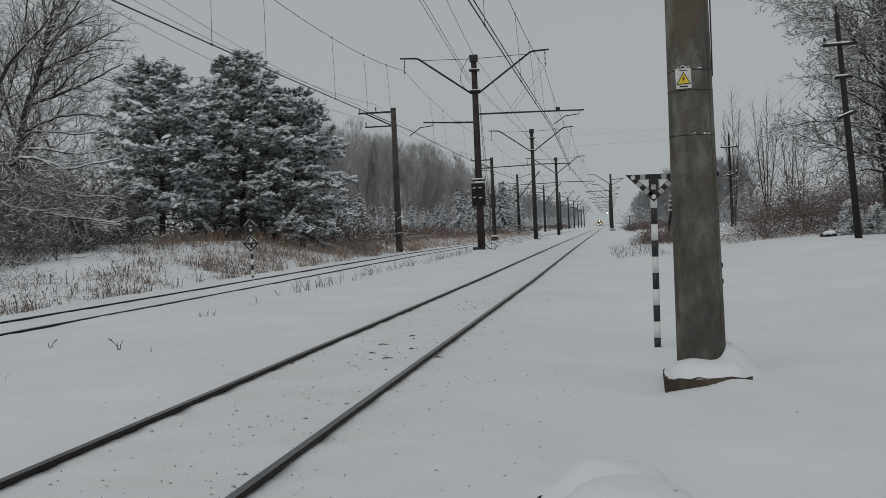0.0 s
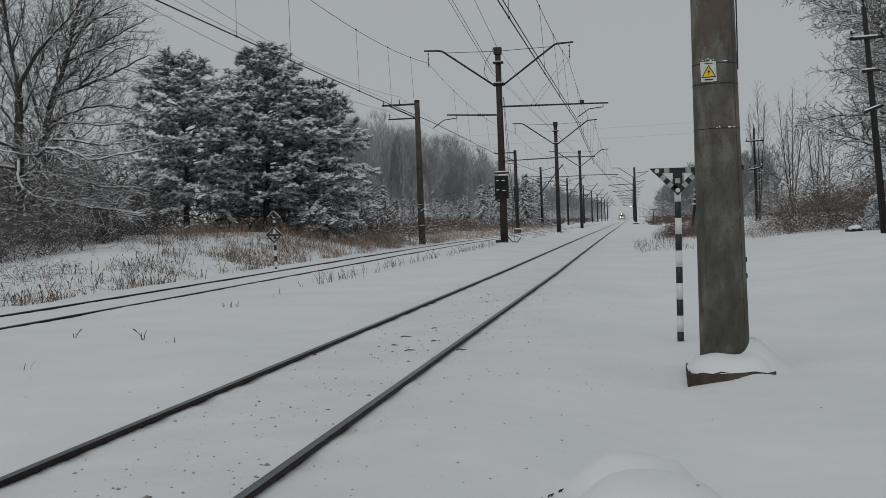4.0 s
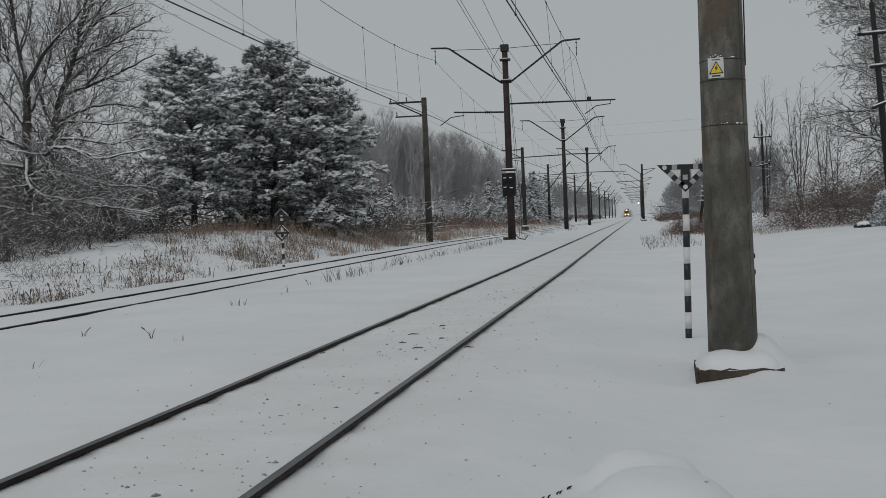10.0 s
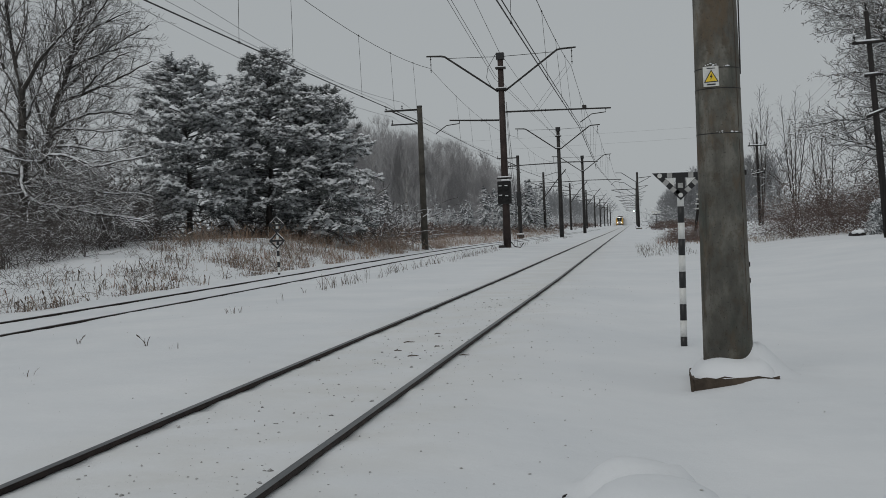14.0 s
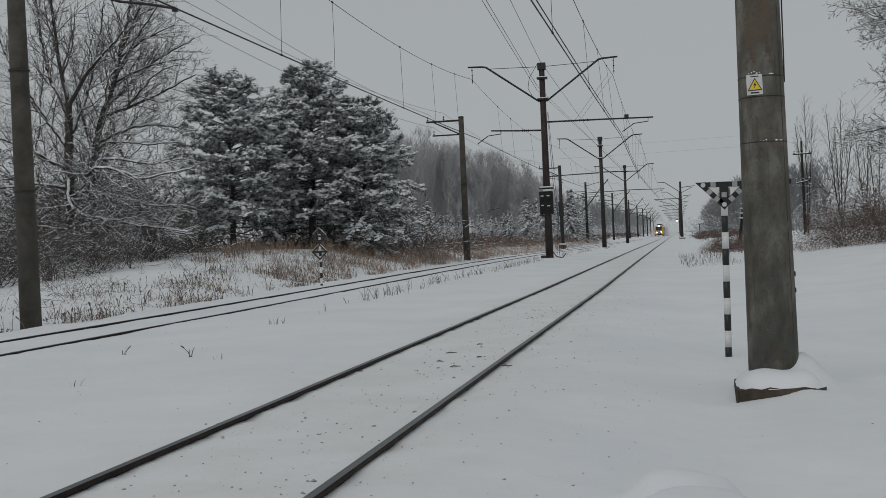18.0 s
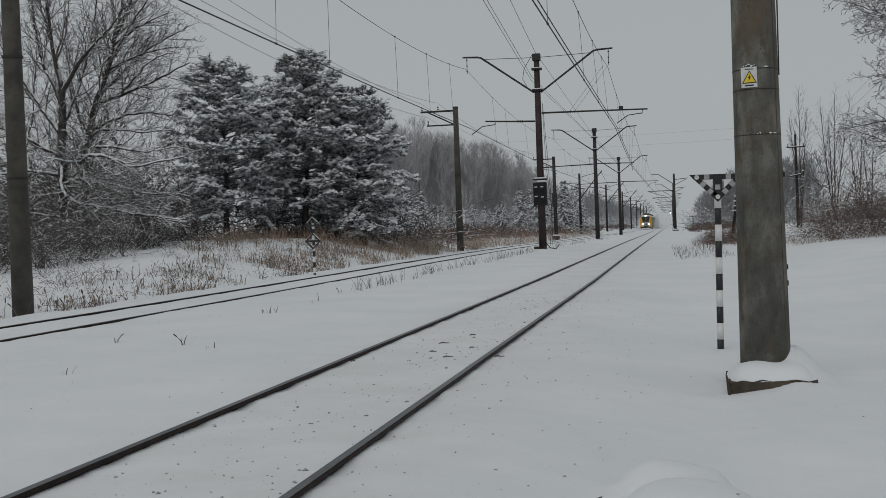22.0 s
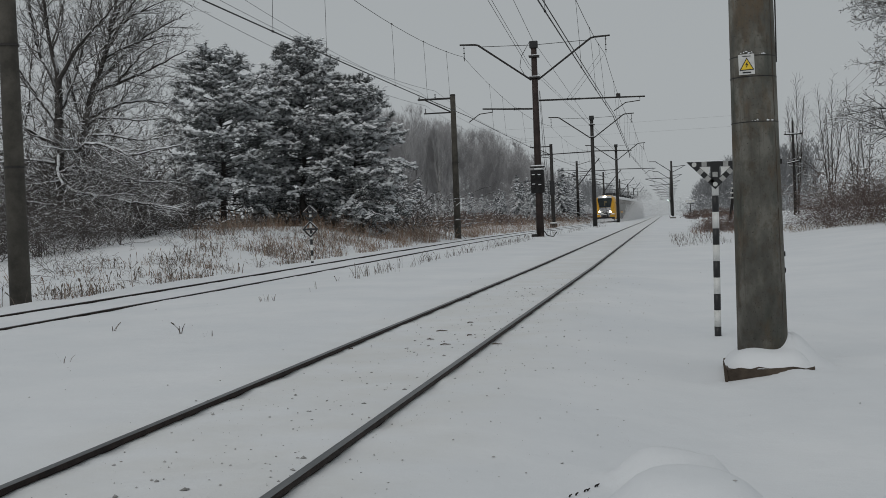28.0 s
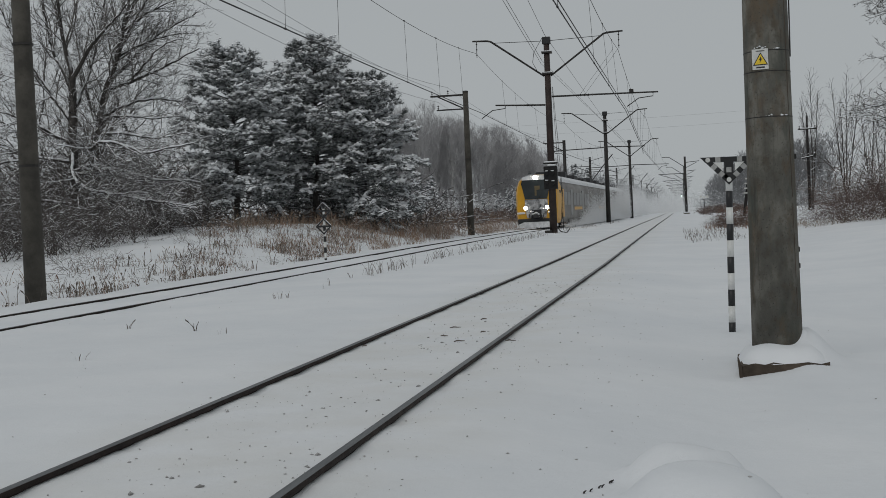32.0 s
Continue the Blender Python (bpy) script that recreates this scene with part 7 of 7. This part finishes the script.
# crossing signal far off and a leaning anchor post beyond the brush
cs = thing("crossing_signal", pose(6.3, 300.0, float(ground_z(6.3, 300.0)) - 0.1), "pale crossing signal on a post far down the line", "signal")
part("post", tubed([(0, 0, 0), (0, 0, 3.4)], 0.1, 8), M_BLACK, cs)
for dx in (-0.75, 0.0, 0.75):
    part("lamp_head", tubed([(dx, -0.1, 3.4 + 0.25 * abs(dx)), (dx, 0.1, 3.4 + 0.25 * abs(dx))], 0.34, 12), M_PLATE, cs)
part("crossarm", boxed(-0.9, 0.9, -0.05, 0.05, 2.9, 3.05), M_STEEL, cs)
ap = thing("anchor_post", pose(3.95, 76.0, 0.1), "dark leaning anchor post with snowy insulators", "post")
part("post", tubed([(0, 0, 0), (0.42, 0, 3.0)], [0.11, 0.08], 8), M_WOOD, ap)
for k in range(4):
    zz = 1.9 + 0.3 * k
    part("insulator", tubed([(zz * 0.14 - 0.2, -0.1, zz), (zz * 0.14 + 0.2, -0.1, zz)], 0.05, 6), M_PLATE, ap)

# lit signal on the mast down the line and a far white sign
sg = thing("line_signal", pose(0.6, 223.3, 0), "small lit white signal on the mast far down the line", "signal")
part("lamp", tubed([(0, 0, 3.2), (0, -0.1, 3.2)], 0.13, 12), M_SIGNAL, sg, "glowing white lamp")
part("backplate", boxed(-0.16, 0.16, 0.0, 0.12, 3.0, 3.5, bevel=0.03), M_BLACK, sg)
part("bracket", boxed(-0.1, 1.0, 0.05, 0.7, 3.1, 3.18), M_STEEL, sg)


# ---- what moves ----
TRAIN_ROWS = [(0.0, 868.0), (6.0, 720.0), (12.0, 571.0), (19.0, 399.0), (22.0, 325.0), (25.0, 252.0), (28.0, 178.5), (30.0, 131.6), (31.0, 109.2), (32.0, 86.6)]


def train_pose(y):
    return pose(float(far_x(y)), y, float(far_rise(y)), 0, 0, -math.degrees(math.atan2(float(far_x(y + 60)) - float(far_x(y)), 60.0)))


def motions():
    ts = [float(t) for t in np.arange(0.0, 32.01, 1.0)]
    ys = np.interp(ts, [r[0] for r in TRAIN_ROWS], [r[1] for r in TRAIN_ROWS])
    walk(train, [(t, train_pose(y)) for t, y in zip(ts, ys)])
    for p in puffs:
        walk(p, [(t, train_pose(y)) for t, y in zip(ts, ys)])


motions()
